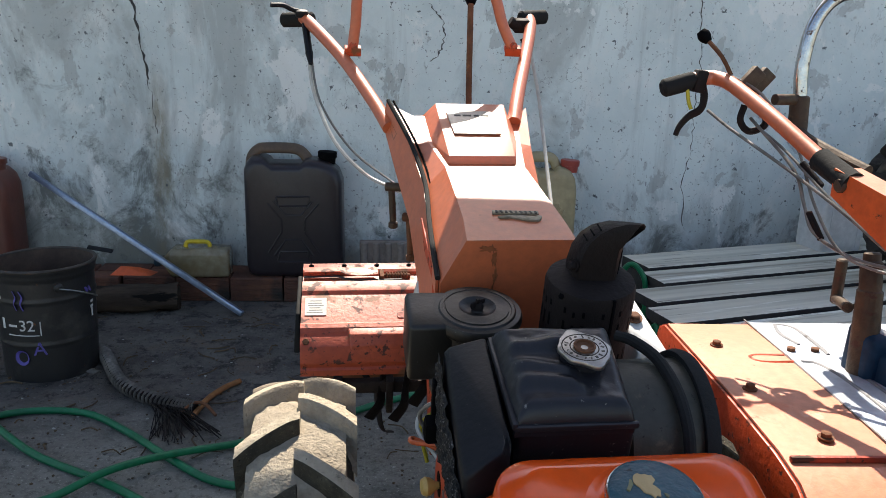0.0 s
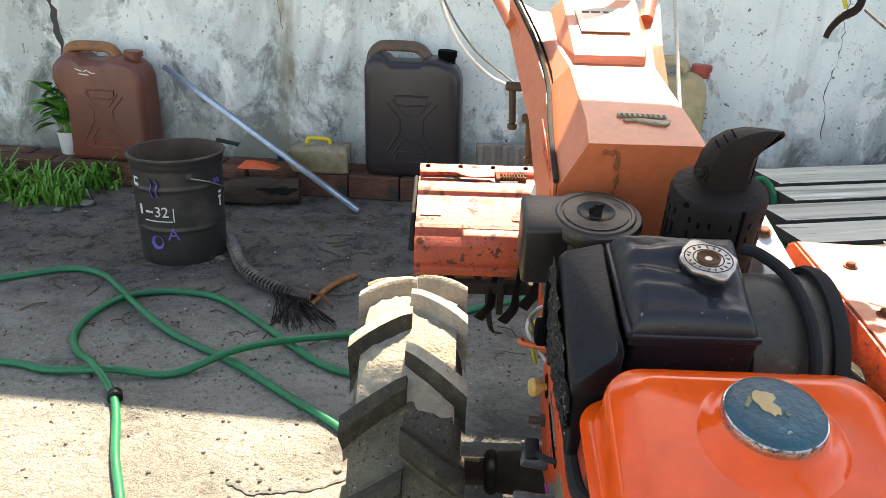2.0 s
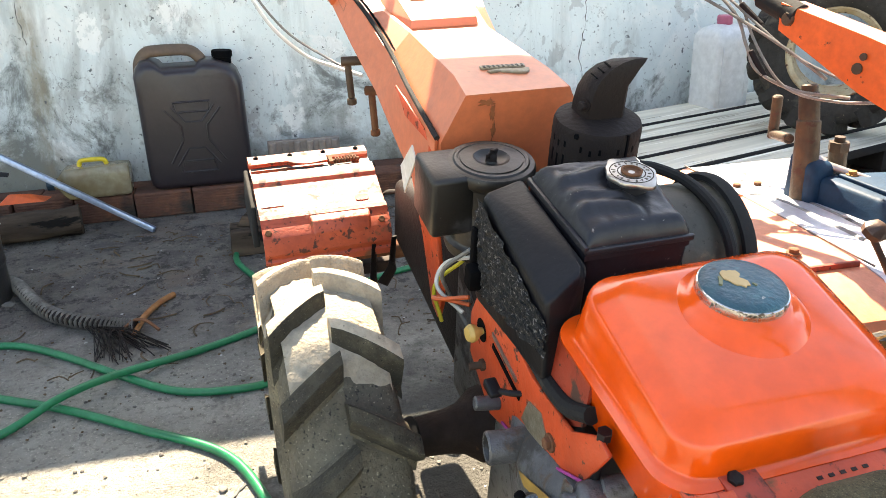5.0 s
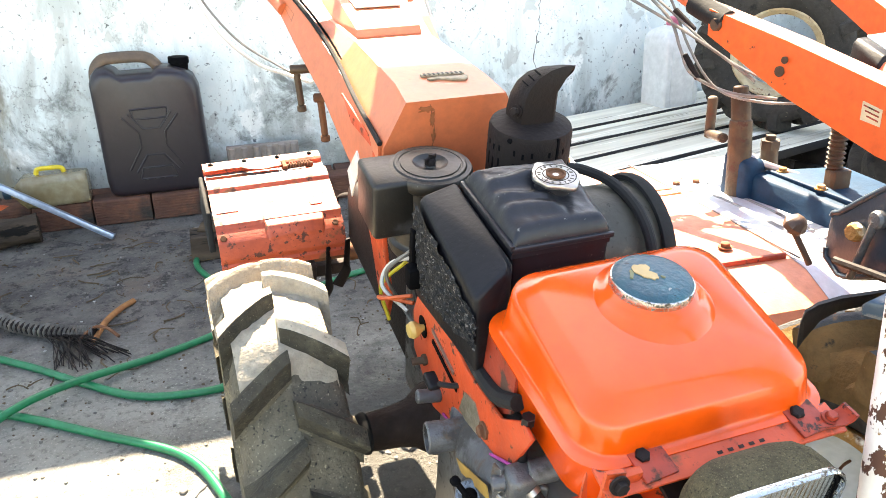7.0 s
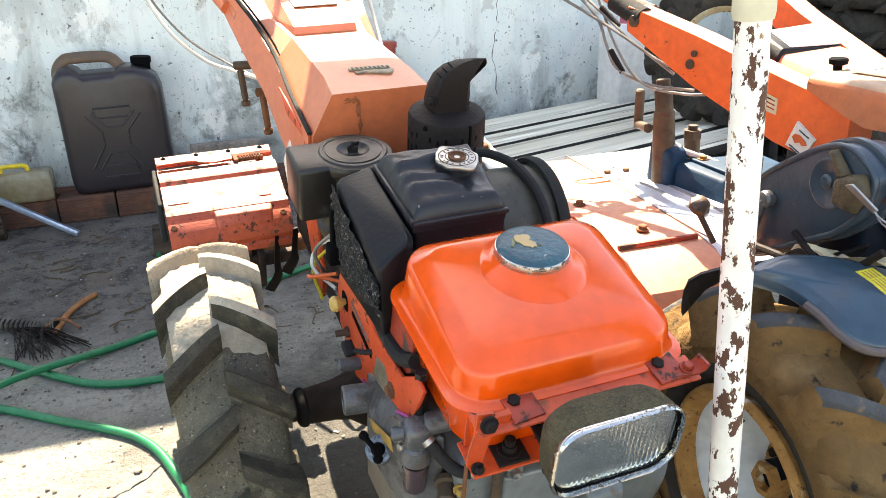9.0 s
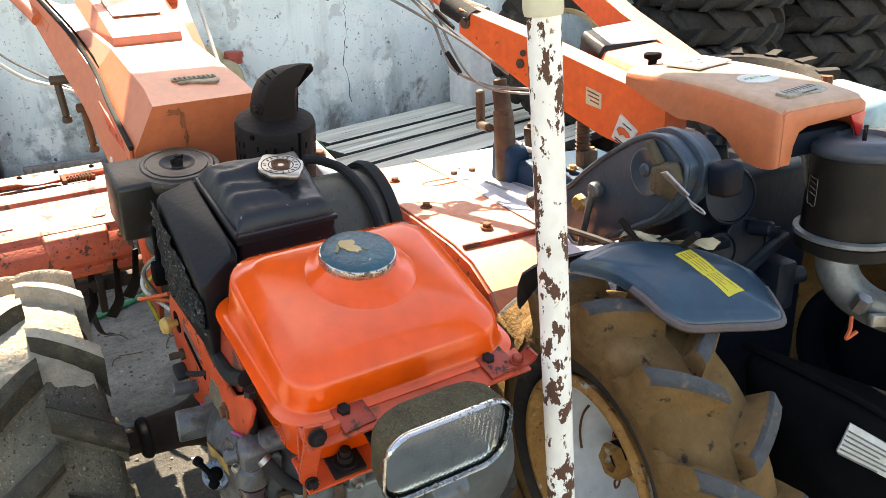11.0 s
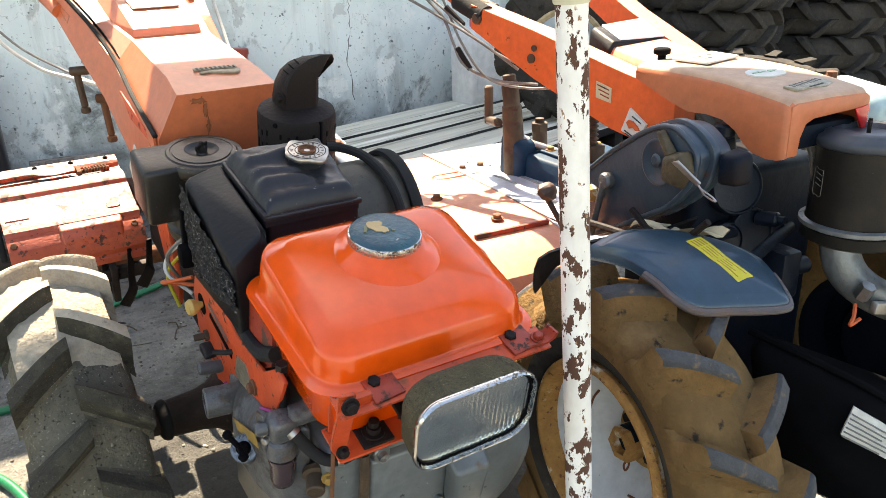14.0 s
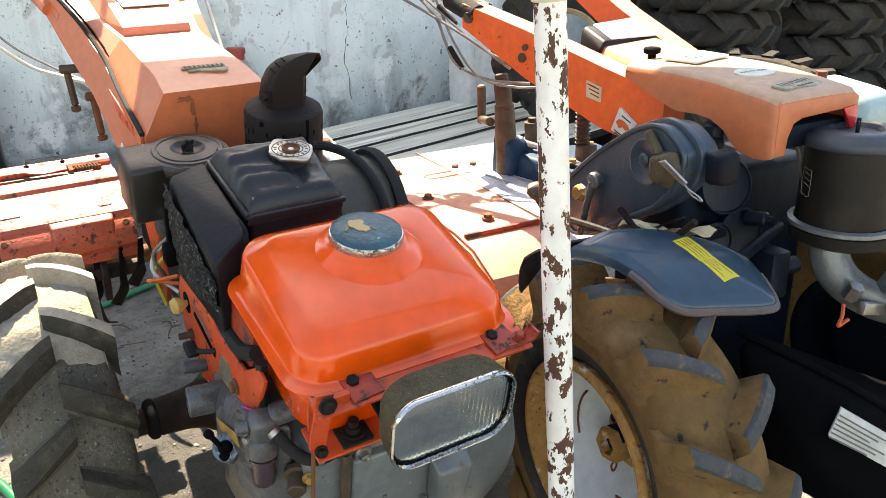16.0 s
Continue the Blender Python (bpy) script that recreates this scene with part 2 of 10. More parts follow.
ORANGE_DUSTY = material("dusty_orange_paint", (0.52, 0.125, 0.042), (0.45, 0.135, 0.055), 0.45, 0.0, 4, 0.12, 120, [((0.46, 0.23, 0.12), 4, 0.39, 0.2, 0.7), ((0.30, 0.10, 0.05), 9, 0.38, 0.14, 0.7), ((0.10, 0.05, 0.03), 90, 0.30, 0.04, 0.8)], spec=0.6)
ORANGE_TAN = material("tan_over_orange_paint", (0.47, 0.285, 0.175), (0.38, 0.225, 0.14), 0.5, 0.0, 4, 0.12, 120, [((0.30, 0.16, 0.095), 5, 0.43, 0.16, 0.7), ((0.56, 0.42, 0.30), 8, 0.40, 0.14, 0.7), ((0.12, 0.07, 0.045), 80, 0.31, 0.04, 0.8)], spec=0.6)
ORANGE_BRIGHT = material("bright_orange_paint", (0.78, 0.122, 0.022), (0.68, 0.098, 0.018), 0.36, 0.0, 5, 0.06, 120, [(DARK_RUST, 26, 0.33, 0.03, 0.8), ((0.60, 0.16, 0.06), 9, 0.36, 0.1, 0.6)], spec=0.6)
RED_EDGE = material("rusty_red_paint", (0.46, 0.045, 0.014), (0.30, 0.034, 0.014), 0.45, 0.0, 12, 0.25, 90, [(DARK_RUST, 22, 0.45, 0.05, 0.85), ((0.02, 0.012, 0.01), 60, 0.40, 0.04, 0.85)], edge=((0.04, 0.02, 0.014), 0.0025, 0.3))
BLACK_PAINT = material("sooty_black_paint", (0.009, 0.009, 0.011), (0.006, 0.006, 0.007), 0.42, 0.0, 7, 0.12, 120, [((0.036, 0.033, 0.030), 16, 0.36, 0.12, 0.7), ((0.13, 0.12, 0.11), 150, 0.32, 0.03, 0.7), ((0.05, 0.032, 0.02), 9, 0.36, 0.10, 0.6)], spec=0.22, edge=((0.075, 0.068, 0.06), 0.003, 0.12))
BLACK_GLOSS = material("oily_black_enamel", (0.010, 0.010, 0.013), (0.018, 0.018, 0.022), 0.30, 0.0, 6, 0.15, 60, [((0.05, 0.047, 0.045), 12, 0.38, 0.10, 0.5), ((0.16, 0.15, 0.14), 140, 0.36, 0.03, 0.7), ((0.09, 0.085, 0.08), 30, 0.37, 0.04, 0.7)], coat=0.04, spec=0.30, edge=((0.06, 0.056, 0.055), 0.003, 0.10))
BLACK_MATT = material("matt_black_metal", (0.0095, 0.0068, 0.006), (0.016, 0.010, 0.009), 0.6, 0.0, 10, 0.35, 120, [((0.034, 0.019, 0.014), 14, 0.38, 0.1, 0.85), ((0.09, 0.075, 0.065), 140, 0.32, 0.03, 0.8)], spec=0.2)
BLACK_CHIPPED = material("chipped_dirty_black_core", (0.006, 0.006, 0.006), (0.012, 0.012, 0.012), 0.7, 0.0, 12, 1.0, 200, [((0.15, 0.14, 0.13), 260, 0.43, 0.05, 0.8)], spec=0.3, stretch=(1, 0.6, 1))
RUBBER = material("black_rubber", (0.011, 0.011, 0.012), (0.018, 0.018, 0.017), 0.75, 0.0, 9, 0.25, 120, [((0.05, 0.045, 0.036), 26, 0.36, 0.12, 0.9)], spec=0.25)
TYRE_SAND = material("dusty_tyre_rubber", (0.070, 0.062, 0.043), (0.038, 0.034, 0.026), 0.9, 0.0, 8, 0.9, 150, [((0.19, 0.168, 0.115), 7, 0.43, 0.18, 0.95), ((0.022, 0.020, 0.017), 12, 0.43, 0.14, 0.8), ((0.30, 0.265, 0.18), 620, 0.38, 0.06, 0.8), ((0.014, 0.013, 0.012), 220, 0.40, 0.06, 0.9)], spec=0.2)
SAND = material("dried_sand", (0.41, 0.35, 0.265), (0.29, 0.245, 0.185), 0.95, 0.0, 14, 0.9, 200, [((0.20, 0.17, 0.125), 90, 0.37, 0.05, 0.95), ((0.22, 0.19, 0.14), 12, 0.38, 0.12, 0.95)], spec=0.2)
TYRE_MUD = material("tyre_rubber_with_dried_mud", (0.205, 0.117, 0.046), (0.135, 0.080, 0.034), 0.92, 0.0, 5, 0.7, 110, [((0.040, 0.035, 0.029), 6, 0.43, 0.18, 0.85), ((0.28, 0.180, 0.085), 8, 0.40, 0.18, 0.95), ((0.033, 0.026, 0.019), 34, 0.40, 0.06, 0.9), ((0.30, 0.21, 0.115), 120, 0.33, 0.05, 0.95)], spec=0.15)
TYRE_LUG_GREY = material("bare_rubber_lug", (0.080, 0.082, 0.084), (0.055, 0.056, 0.058), 0.75, 0.0, 18, 0.6, 150, [((0.19, 0.125, 0.065), 15, 0.41, 0.06, 0.9), ((0.02, 0.019, 0.018), 60, 0.38, 0.05, 0.8)], spec=0.25)
TYRE_OLD = material("old_grey_tyre_rubber", (0.062, 0.055, 0.048), (0.034, 0.031, 0.028), 0.88, 0.0, 6, 0.5, 110, [((0.15, 0.125, 0.095), 9, 0.42, 0.2, 0.95), ((0.014, 0.013, 0.013), 16, 0.42, 0.12, 0.9), ((0.20, 0.17, 0.13), 110, 0.35, 0.05, 0.95)], spec=0.2)
GREY_CAST = material("grey_cast_metal", (0.135, 0.14, 0.145), (0.07, 0.072, 0.075), 0.4, 0.35, 12, 0.4, 130, [(GRIME, 17, 0.48, 0.08, 0.8), ((0.26, 0.25, 0.23), 60, 0.33, 0.06, 0.6), ((0.07, 0.045, 0.03), 30, 0.42, 0.06, 0.8)], edge=((0.32, 0.31, 0.29), 0.0025, 0.12))
GREY_OLIVE = material("grimy_grey_olive_paint", (0.085, 0.080, 0.060), (0.050, 0.046, 0.036), 0.4, 0.1, 6, 0.2, 110, [((0.022, 0.019, 0.015), 7, 0.44, 0.14, 0.7), ((0.16, 0.13, 0.08), 18, 0.37, 0.08, 0.7), ((0.02, 0.017, 0.013), 60, 0.38, 0.04, 0.8)], spec=0.35)
CHROME = material("pitted_chrome", (0.66, 0.66, 0.65), (0.50, 0.49, 0.47), 0.2, 1.0, 10, 0.08, 120, [(DARK_RUST, 75, 0.40, 0.03, 0.8), ((0.25, 0.22, 0.18), 140, 0.36, 0.03, 0.7)])
STEEL = material("dull_steel", (0.50, 0.49, 0.47), (0.36, 0.35, 0.33), 0.38, 1.0, 14, 0.12, 140, [(DARK_RUST, 34, 0.36, 0.06, 0.8)])
CAP_METAL = material("radiator_cap_metal", (0.46, 0.455, 0.44), (0.34, 0.33, 0.31), 0.30, 0.95, 24, 0.08, 200, [((0.12, 0.085, 0.055), 40, 0.36, 0.06, 0.7), ((0.05, 0.035, 0.025), 160, 0.35, 0.03, 0.7)])
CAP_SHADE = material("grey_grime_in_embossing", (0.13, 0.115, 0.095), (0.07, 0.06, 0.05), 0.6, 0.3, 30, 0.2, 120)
DARK_RUSTED = material("dark_grime_in_grooves", (0.035, 0.026, 0.019), (0.02, 0.015, 0.012), 0.7, 0.0, 20, 0.2, 120)
STAIN_BROWN = material("brown_rust_stain", (0.36, 0.105, 0.032), (0.27, 0.078, 0.026), 0.6, 0.0, 30, 0.3, 150, [((0.09, 0.035, 0.015), 70, 0.40, 0.06, 0.8)])
RUSTY = material("rusted_steel", RUST, (0.11, 0.045, 0.02), 0.8, 0.0, 20, 0.5, 120, [((0.30, 0.13, 0.05), 30, 0.38, 0.1, 0.9)])
BROWN_METAL = material("dull_brown_metal", (0.10, 0.064, 0.036), (0.055, 0.034, 0.021), 0.55, 0.3, 14, 0.35, 110, [((0.20, 0.13, 0.065), 20, 0.37, 0.08, 0.7), (DARK_RUST, 40, 0.42, 0.05, 0.85)])
BLUE_PAINT = material("worn_blue_grey_paint", (0.022, 0.054, 0.084), (0.016, 0.040, 0.064), 0.28, 0.1, 6, 0.12, 110, [((0.06, 0.055, 0.05), 6, 0.37, 0.12, 0.6), ((0.13, 0.17, 0.20), 40, 0.34, 0.04, 0.6), (DARK_RUST, 30, 0.35, 0.02, 0.8)], coat=0.15, edge=((0.15, 0.14, 0.12), 0.004, 0.10))
CLAMP_OLIVE = material("peeling_olive_brown_paint", (0.085, 0.060, 0.026), (0.050, 0.036, 0.018), 0.6, 0.0, 14, 0.5, 110, [((0.17, 0.14, 0.075), 16, 0.42, 0.05, 0.8), ((0.03, 0.02, 0.012), 30, 0.40, 0.05, 0.85)])
CASE_PAINT = material("scuffed_slate_blue_paint", (0.044, 0.062, 0.078), (0.028, 0.046, 0.066), 0.30, 0.1, 6, 0.15, 110, [((0.070, 0.062, 0.045), 4, 0.45, 0.12, 0.6), ((0.12, 0.11, 0.085), 14, 0.35, 0.06, 0.7), ((0.018, 0.042, 0.075), 5, 0.38, 0.10, 0.7), ((0.16, 0.19, 0.21), 70, 0.30, 0.03, 0.6), (DARK_RUST, 30, 0.36, 0.03, 0.8)], spec=0.5, edge=((0.17, 0.165, 0.14), 0.004, 0.14))
BLUE_DARK = material("dark_blue_engine_paint", (0.005, 0.010, 0.019), (0.003, 0.006, 0.011), 0.5, 0.0, 8, 0.2, 60, [((0.020, 0.012, 0.008), 7, 0.42, 0.14, 0.8), ((0.05, 0.06, 0.07), 90, 0.28, 0.03, 0.7)], spec=0.10)
RIB_GREY = material("rib_shadow_grey", (0.16, 0.16, 0.165), (0.26, 0.26, 0.27), 0.5, 0.2, 12, 0.2, 110, [((0.05, 0.04, 0.035), 30, 0.42, 0.06, 0.8)])
SILVER_SHEET = material("silver_blue_sheet", (0.62, 0.66, 0.72), (0.54, 0.58, 0.65), 0.34, 0.25, 5, 0.06, 110, [((0.34, 0.28, 0.22), 24, 0.28, 0.05, 0.7)])
WHITE_PAINT = material("white_paint", (0.78, 0.77, 0.73), (0.70, 0.69, 0.64), 0.4, 0.0, 6, 0.1, 110, [((0.30, 0.22, 0.14), 22, 0.30, 0.05, 0.8)])
WHITE_PEEL = material("peeling_white_paint_on_rust", (0.82, 0.80, 0.74), (0.76, 0.73, 0.66), 0.4, 0.0, 9, 0.15, 90, [((0.085, 0.034, 0.018), 58, 0.462, 0.010, 0.85), ((0.30, 0.17, 0.07), 110, 0.38, 0.03, 0.85)], stretch=(1, 1, 0.6))
RIM_WHITE = material("white_rim_paint_with_rust", (0.66, 0.68, 0.68), (0.58, 0.60, 0.60), 0.42, 0.0, 7, 0.12, 100, [((0.30, 0.15, 0.05), 14, 0.35, 0.05, 0.85), ((0.25, 0.12, 0.04), 70, 0.33, 0.03, 0.85)])
RIM_CREAM = material("rusty_cream_rim_paint", (0.52, 0.44, 0.30), (0.38, 0.27, 0.14), 0.5, 0.0, 10, 0.3, 100, [(RUST, 16, 0.42, 0.05, 0.85), (DARK_RUST, 50, 0.40, 0.04, 0.85)])
RIM_RUST = material("rusted_rim_edge", (0.48, 0.25, 0.065), (0.30, 0.135, 0.035), 0.75, 0.0, 18, 0.8, 120, [((0.62, 0.55, 0.42), 12, 0.44, 0.05, 0.7), ((0.16, 0.07, 0.025), 24, 0.40, 0.05, 0.8), ((0.14, 0.05, 0.018), 80, 0.41, 0.05, 0.85)])
CAP_BLUE = material("chipped_blue_cap_paint", (0.010, 0.085, 0.112), (0.014, 0.055, 0.080), 0.30, 0.0, 26, 0.4, 160, [((0.05, 0.14, 0.16), 50, 0.40, 0.08, 0.5), ((0.004, 0.010, 0.014), 85, 0.40, 0.03, 0.4), ((0.26, 0.27, 0.25), 95, 0.335, 0.02, 0.6)], spec=0.45)
CAP_OLIVE = material("olive_undercoat", (0.20, 0.19, 0.09), (0.12, 0.13, 0.07), 0.6, 0.0, 40, 0.2, 150)
FLAKE = material("bare_yellow_brown_undercoat", (0.46, 0.29, 0.115), (0.54, 0.38, 0.19), 0.6, 0.0, 40, 0.2, 150, [((0.08, 0.05, 0.02), 70, 0.33, 0.04, 0.6)])
BADGE = material("worn_metal_badge", (0.36, 0.32, 0.24), (0.20, 0.17, 0.12), 0.4, 0.6, 60, 0.3, 200)
BADGE_DARK = material("badge_dark_enamel", (0.03, 0.025, 0.02), None, 0.5, 0.0, 40, 0.1, 150)
STICKER_WHITE = material("faded_white_sticker", (0.66, 0.66, 0.62), (0.58, 0.56, 0.50), 0.5, 0.0, 18, 0.05, 150)
STICKER_YELLOW = material("yellow_sticker", (0.62, 0.52, 0.04), (0.54, 0.45, 0.03), 0.45, 0.0, 18, 0.05, 150)
CRACK_GREY = material("dusty_crack", (0.17, 0.17, 0.165), (0.10, 0.10, 0.10), 0.9, 0.0, 12, 0.2, 100)
PRINT_DARK = material("dark_print", (0.05, 0.05, 0.05), None, 0.6, 0.0, 30, 0.0, 100)
PRINT_GREEN = material("faded_green_print", (0.16, 0.30, 0.17), (0.26, 0.38, 0.25), 0.5, 0.0, 30, 0.0, 100)
PRINT_RED = material("orange_red_print", (0.60, 0.10, 0.02), None, 0.5, 0.0, 30, 0.0, 100)
RED_LENS = material("red_reflector", (0.65, 0.02, 0.02), (0.55, 0.015, 0.015), 0.15, 0.0, 20, 0.0, 100, coat=0.5)
KNOB_YELLOW = material("ivory_yellow_plastic", (0.60, 0.40, 0.12), (0.52, 0.33, 0.09), 0.4, 0.0, 20, 0.08, 100)
HOSE_GREEN = material("green_garden_hose", (0.001, 0.175, 0.072), (0.002, 0.13, 0.052), 0.32, 0.0, 14, 0.12, 150, [((0.04, 0.08, 0.05), 25, 0.30, 0.10, 0.7)], spec=0.4)
CAN_DARK = material("dark_plastic_can", (0.026, 0.019, 0.023), (0.018, 0.014, 0.018), 0.30, 0.0, 4, 0.2, 50, [((0.060, 0.048, 0.050), 4, 0.38, 0.25, 0.6), ((0.012, 0.010, 0.011), 9, 0.38, 0.2, 0.6), ((0.12, 0.11, 0.105), 40, 0.31, 0.06, 0.6)], spec=0.45)
CAN_RED = material("red_brown_plastic_can", (0.175, 0.046, 0.026), (0.115, 0.036, 0.027), 0.34, 0.0, 4, 0.2, 50, [((0.25, 0.085, 0.025), 4, 0.42, 0.25, 0.7), ((0.06, 0.026, 0.028), 5, 0.42, 0.25, 0.7), ((0.24, 0.15, 0.13), 30, 0.32, 0.08, 0.7), ((0.20, 0.13, 0.11), 9, 0.36, 0.14, 0.6)], spec=0.5)
CAN_TAN = material("tan_handle_plastic", (0.30, 0.115, 0.035), (0.20, 0.08, 0.03), 0.45, 0.0, 8, 0.15, 80)
CAN_BEIGE = material("beige_plastic_can", (0.46, 0.36, 0.20), (0.36, 0.28, 0.15), 0.4, 0.0, 6, 0.1, 70, [((0.20, 0.13, 0.06), 7, 0.42, 0.2, 0.6)])
CAP_RED = material("red_plastic_cap", (0.42, 0.06, 0.04), (0.34, 0.05, 0.035), 0.4, 0.0, 20, 0.05, 80)
CAP_PINK = material("pink_plastic_cap", (0.55, 0.14, 0.22), (0.48, 0.11, 0.18), 0.4, 0.0, 20, 0.05, 80)
JUG_WHITE = material("milky_white_plastic", (0.72, 0.72, 0.72), (0.62, 0.62, 0.62), 0.4, 0.0, 6, 0.08, 70, [((0.40, 0.36, 0.30), 10, 0.34, 0.15, 0.7)])
BOTTLE = material("cloudy_plastic_bottle", (0.40, 0.36, 0.26), (0.28, 0.21, 0.11), 0.2, 0.0, 7, 0.1, 70, [((0.30, 0.17, 0.05), 6, 0.42, 0.2, 0.4)])
YELLOW_PLASTIC = material("yellow_plastic", (0.68, 0.50, 0.02), (0.60, 0.44, 0.02), 0.4, 0.0, 12, 0.05, 80)
PAIL_MAT = material("black_enamelled_pail", (0.026, 0.025, 0.026), (0.042, 0.039, 0.036), 0.36, 0.2, 5, 0.15, 90, [((0.105, 0.092, 0.076), 7, 0.44, 0.25, 0.7), (RUST, 26, 0.34, 0.05, 0.8)], spec=0.4)
PAIL_IN = material("rusty_pail_inside", (0.10, 0.06, 0.04), (0.055, 0.035, 0.025), 0.75, 0.0, 9, 0.2, 90)
PRINT_WHITE = material("white_print", (0.72, 0.72, 0.70), (0.60, 0.60, 0.58), 0.5, 0.0, 30, 0.0, 100)
PRINT_PURPLE = material("purple_print", (0.13, 0.10, 0.42), (0.10, 0.08, 0.33), 0.5, 0.0, 30, 0.0, 100)
GALV = material("galvanised_steel_bar", (0.36, 0.43, 0.57), (0.26, 0.32, 0.44), 0.30, 0.7, 30, 0.1, 120, [(RUST, 24, 0.30, 0.06, 0.8)])
WOOD_LOG = material("weathered_bark", (0.10, 0.072, 0.052), (0.04, 0.031, 0.025), 0.95, 0.0, 14, 1.0, 70, [((0.17, 0.135, 0.105), 18, 0.36, 0.10, 0.95), ((0.010, 0.009, 0.008), 22, 0.46, 0.05, 0.95)], stretch=(0.2, 1, 1), spec=0.1)
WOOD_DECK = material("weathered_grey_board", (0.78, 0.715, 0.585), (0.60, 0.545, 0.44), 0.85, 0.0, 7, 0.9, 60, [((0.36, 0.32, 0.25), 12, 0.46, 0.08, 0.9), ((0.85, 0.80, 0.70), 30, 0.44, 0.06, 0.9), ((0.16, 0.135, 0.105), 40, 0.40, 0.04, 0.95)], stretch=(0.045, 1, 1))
WOOD_DARK = material("dark_old_wood_and_shaded_sides", (0.05, 0.045, 0.04), (0.03, 0.027, 0.025), 0.9, 0.0, 10, 0.5, 80, [((0.14, 0.13, 0.12), 20, 0.34, 0.1, 0.95)], stretch=(0.2, 1, 1))
BRICK_MAT = material("dirty_clay_brick", (0.20, 0.078, 0.042), (0.10, 0.044, 0.03), 0.9, 0.0, 7, 0.5, 90, [((0.03, 0.027, 0.023), 4, 0.52, 0.12, 0.95), ((0.26, 0.16, 0.11), 14, 0.36, 0.1, 0.95)])
TILE_MAT = material("mossy_clay_tile", (0.30, 0.25, 0.22), (0.20, 0.165, 0.145), 0.9, 0.0, 9, 0.5, 90, [((0.07, 0.065, 0.055), 8, 0.46, 0.14, 0.95)])
LEAF = material("green_leaf", (0.10, 0.34, 0.035), (0.06, 0.23, 0.025), 0.45, 0.0, 12, 0.1, 60)
GRASS = material("green_grass", (0.11, 0.32, 0.03), (0.07, 0.22, 0.022), 0.5, 0.0, 9, 0.1, 60, [((0.30, 0.30, 0.10), 10, 0.36, 0.1, 0.7)])
STONE = material("grey_pebble", (0.24, 0.22, 0.19), (0.12, 0.11, 0.10), 0.9, 0.0, 9, 0.3, 90)
CHIP_WOOD = material("dry_wood_chip", (0.16, 0.10, 0.05), (0.07, 0.05, 0.03), 0.9, 0.0, 9, 0.3, 90)
PAPER = material("pale_litter", (0.55, 0.54, 0.50), (0.40, 0.39, 0.36), 0.8, 0.0, 9, 0.3, 90)
CABLE_WHITE = material("white_cable_sheath", (0.62, 0.61, 0.56), (0.48, 0.47, 0.43), 0.4, 0.0, 20, 0.05, 80)
CABLE_DULL = material("dull_grey_cable_sheath", (0.26, 0.25, 0.22), (0.13, 0.12, 0.105), 0.4, 0.0, 20, 0.1, 80, [((0.05, 0.045, 0.04), 25, 0.40, 0.08, 0.6)])
CABLE_GREY = material("grey_cable_sheath", (0.20, 0.20, 0.19), (0.13, 0.13, 0.12), 0.4, 0.0, 20, 0.05, 80)
LEATHER = material("brown_rubber_knob", (0.085, 0.042, 0.024), (0.055, 0.03, 0.02), 0.55, 0.0, 22, 0.3, 90, [((0.30, 0.17, 0.08), 20, 0.34, 0.08, 0.7)])
DARK_PLASTIC = material("black_plastic", (0.004, 0.0042, 0.005), (0.003, 0.003, 0.0035), 0.65, 0.0, 10, 0.1, 90, [((0.012, 0.011, 0.010), 16, 0.36, 0.15, 0.8)], spec=0.04)
ROOF_MAT = material("roof_sheet", (0.30, 0.29, 0.27), (0.22, 0.21, 0.19), 0.6, 0.3, 5, 0.1, 60)
LICHEN = material("lichen_spotted_brown_enamel", (0.105, 0.088, 0.048), (0.062, 0.051, 0.029), 0.85, 0.0, 30, 0.8, 420, [((0.19, 0.165, 0.095), 900, 0.44, 0.08, 0.9), ((0.024, 0.020, 0.013), 600, 0.44, 0.07, 0.9), ((0.03, 0.023, 0.014), 45, 0.42, 0.1, 0.9)], spec=0.2)
PIPE_GREY = material("dull_silver_pipe", (0.22, 0.235, 0.235), (0.14, 0.15, 0.152), 0.4, 0.5, 9, 0.15, 120, [((0.08, 0.062, 0.045), 12, 0.43, 0.12, 0.7), ((0.04, 0.033, 0.026), 50, 0.38, 0.05, 0.8)])
LID_SLATE = material("dusty_sky_sheen_grey_paint", (0.050, 0.058, 0.070), (0.034, 0.040, 0.050), 0.4, 0.0, 6, 0.12, 90, [((0.085, 0.080, 0.070), 8, 0.40, 0.15, 0.7), ((0.016, 0.014, 0.013), 40, 0.34, 0.05, 0.8)], spec=0.5)
OILY_BROWN = material("oily_brown_black_enamel", (0.013, 0.011, 0.010), (0.020, 0.017, 0.013), 0.32, 0.0, 5, 0.15, 90, [((0.060, 0.050, 0.030), 5, 0.42, 0.12, 0.7), ((0.10, 0.095, 0.09), 120, 0.34, 0.04, 0.7), ((0.045, 0.042, 0.042), 22, 0.40, 0.08, 0.7)], spec=0.4, edge=((0.08, 0.07, 0.055), 0.003, 0.12))
AIR_BROWN = material("dirty_black_air_cleaner", (0.007, 0.007, 0.008), (0.014, 0.012, 0.009), 0.38, 0.0, 4, 0.15, 90, [((0.036, 0.027, 0.018), 6, 0.44, 0.2, 0.75), ((0.07, 0.06, 0.05), 90, 0.32, 0.04, 0.8)], spec=0.2)
LENS_METAL = material("bright_reflector_metal", (0.92, 0.92, 0.91), (0.86, 0.86, 0.85), 0.12, 1.0, 10, 0.0, 90)
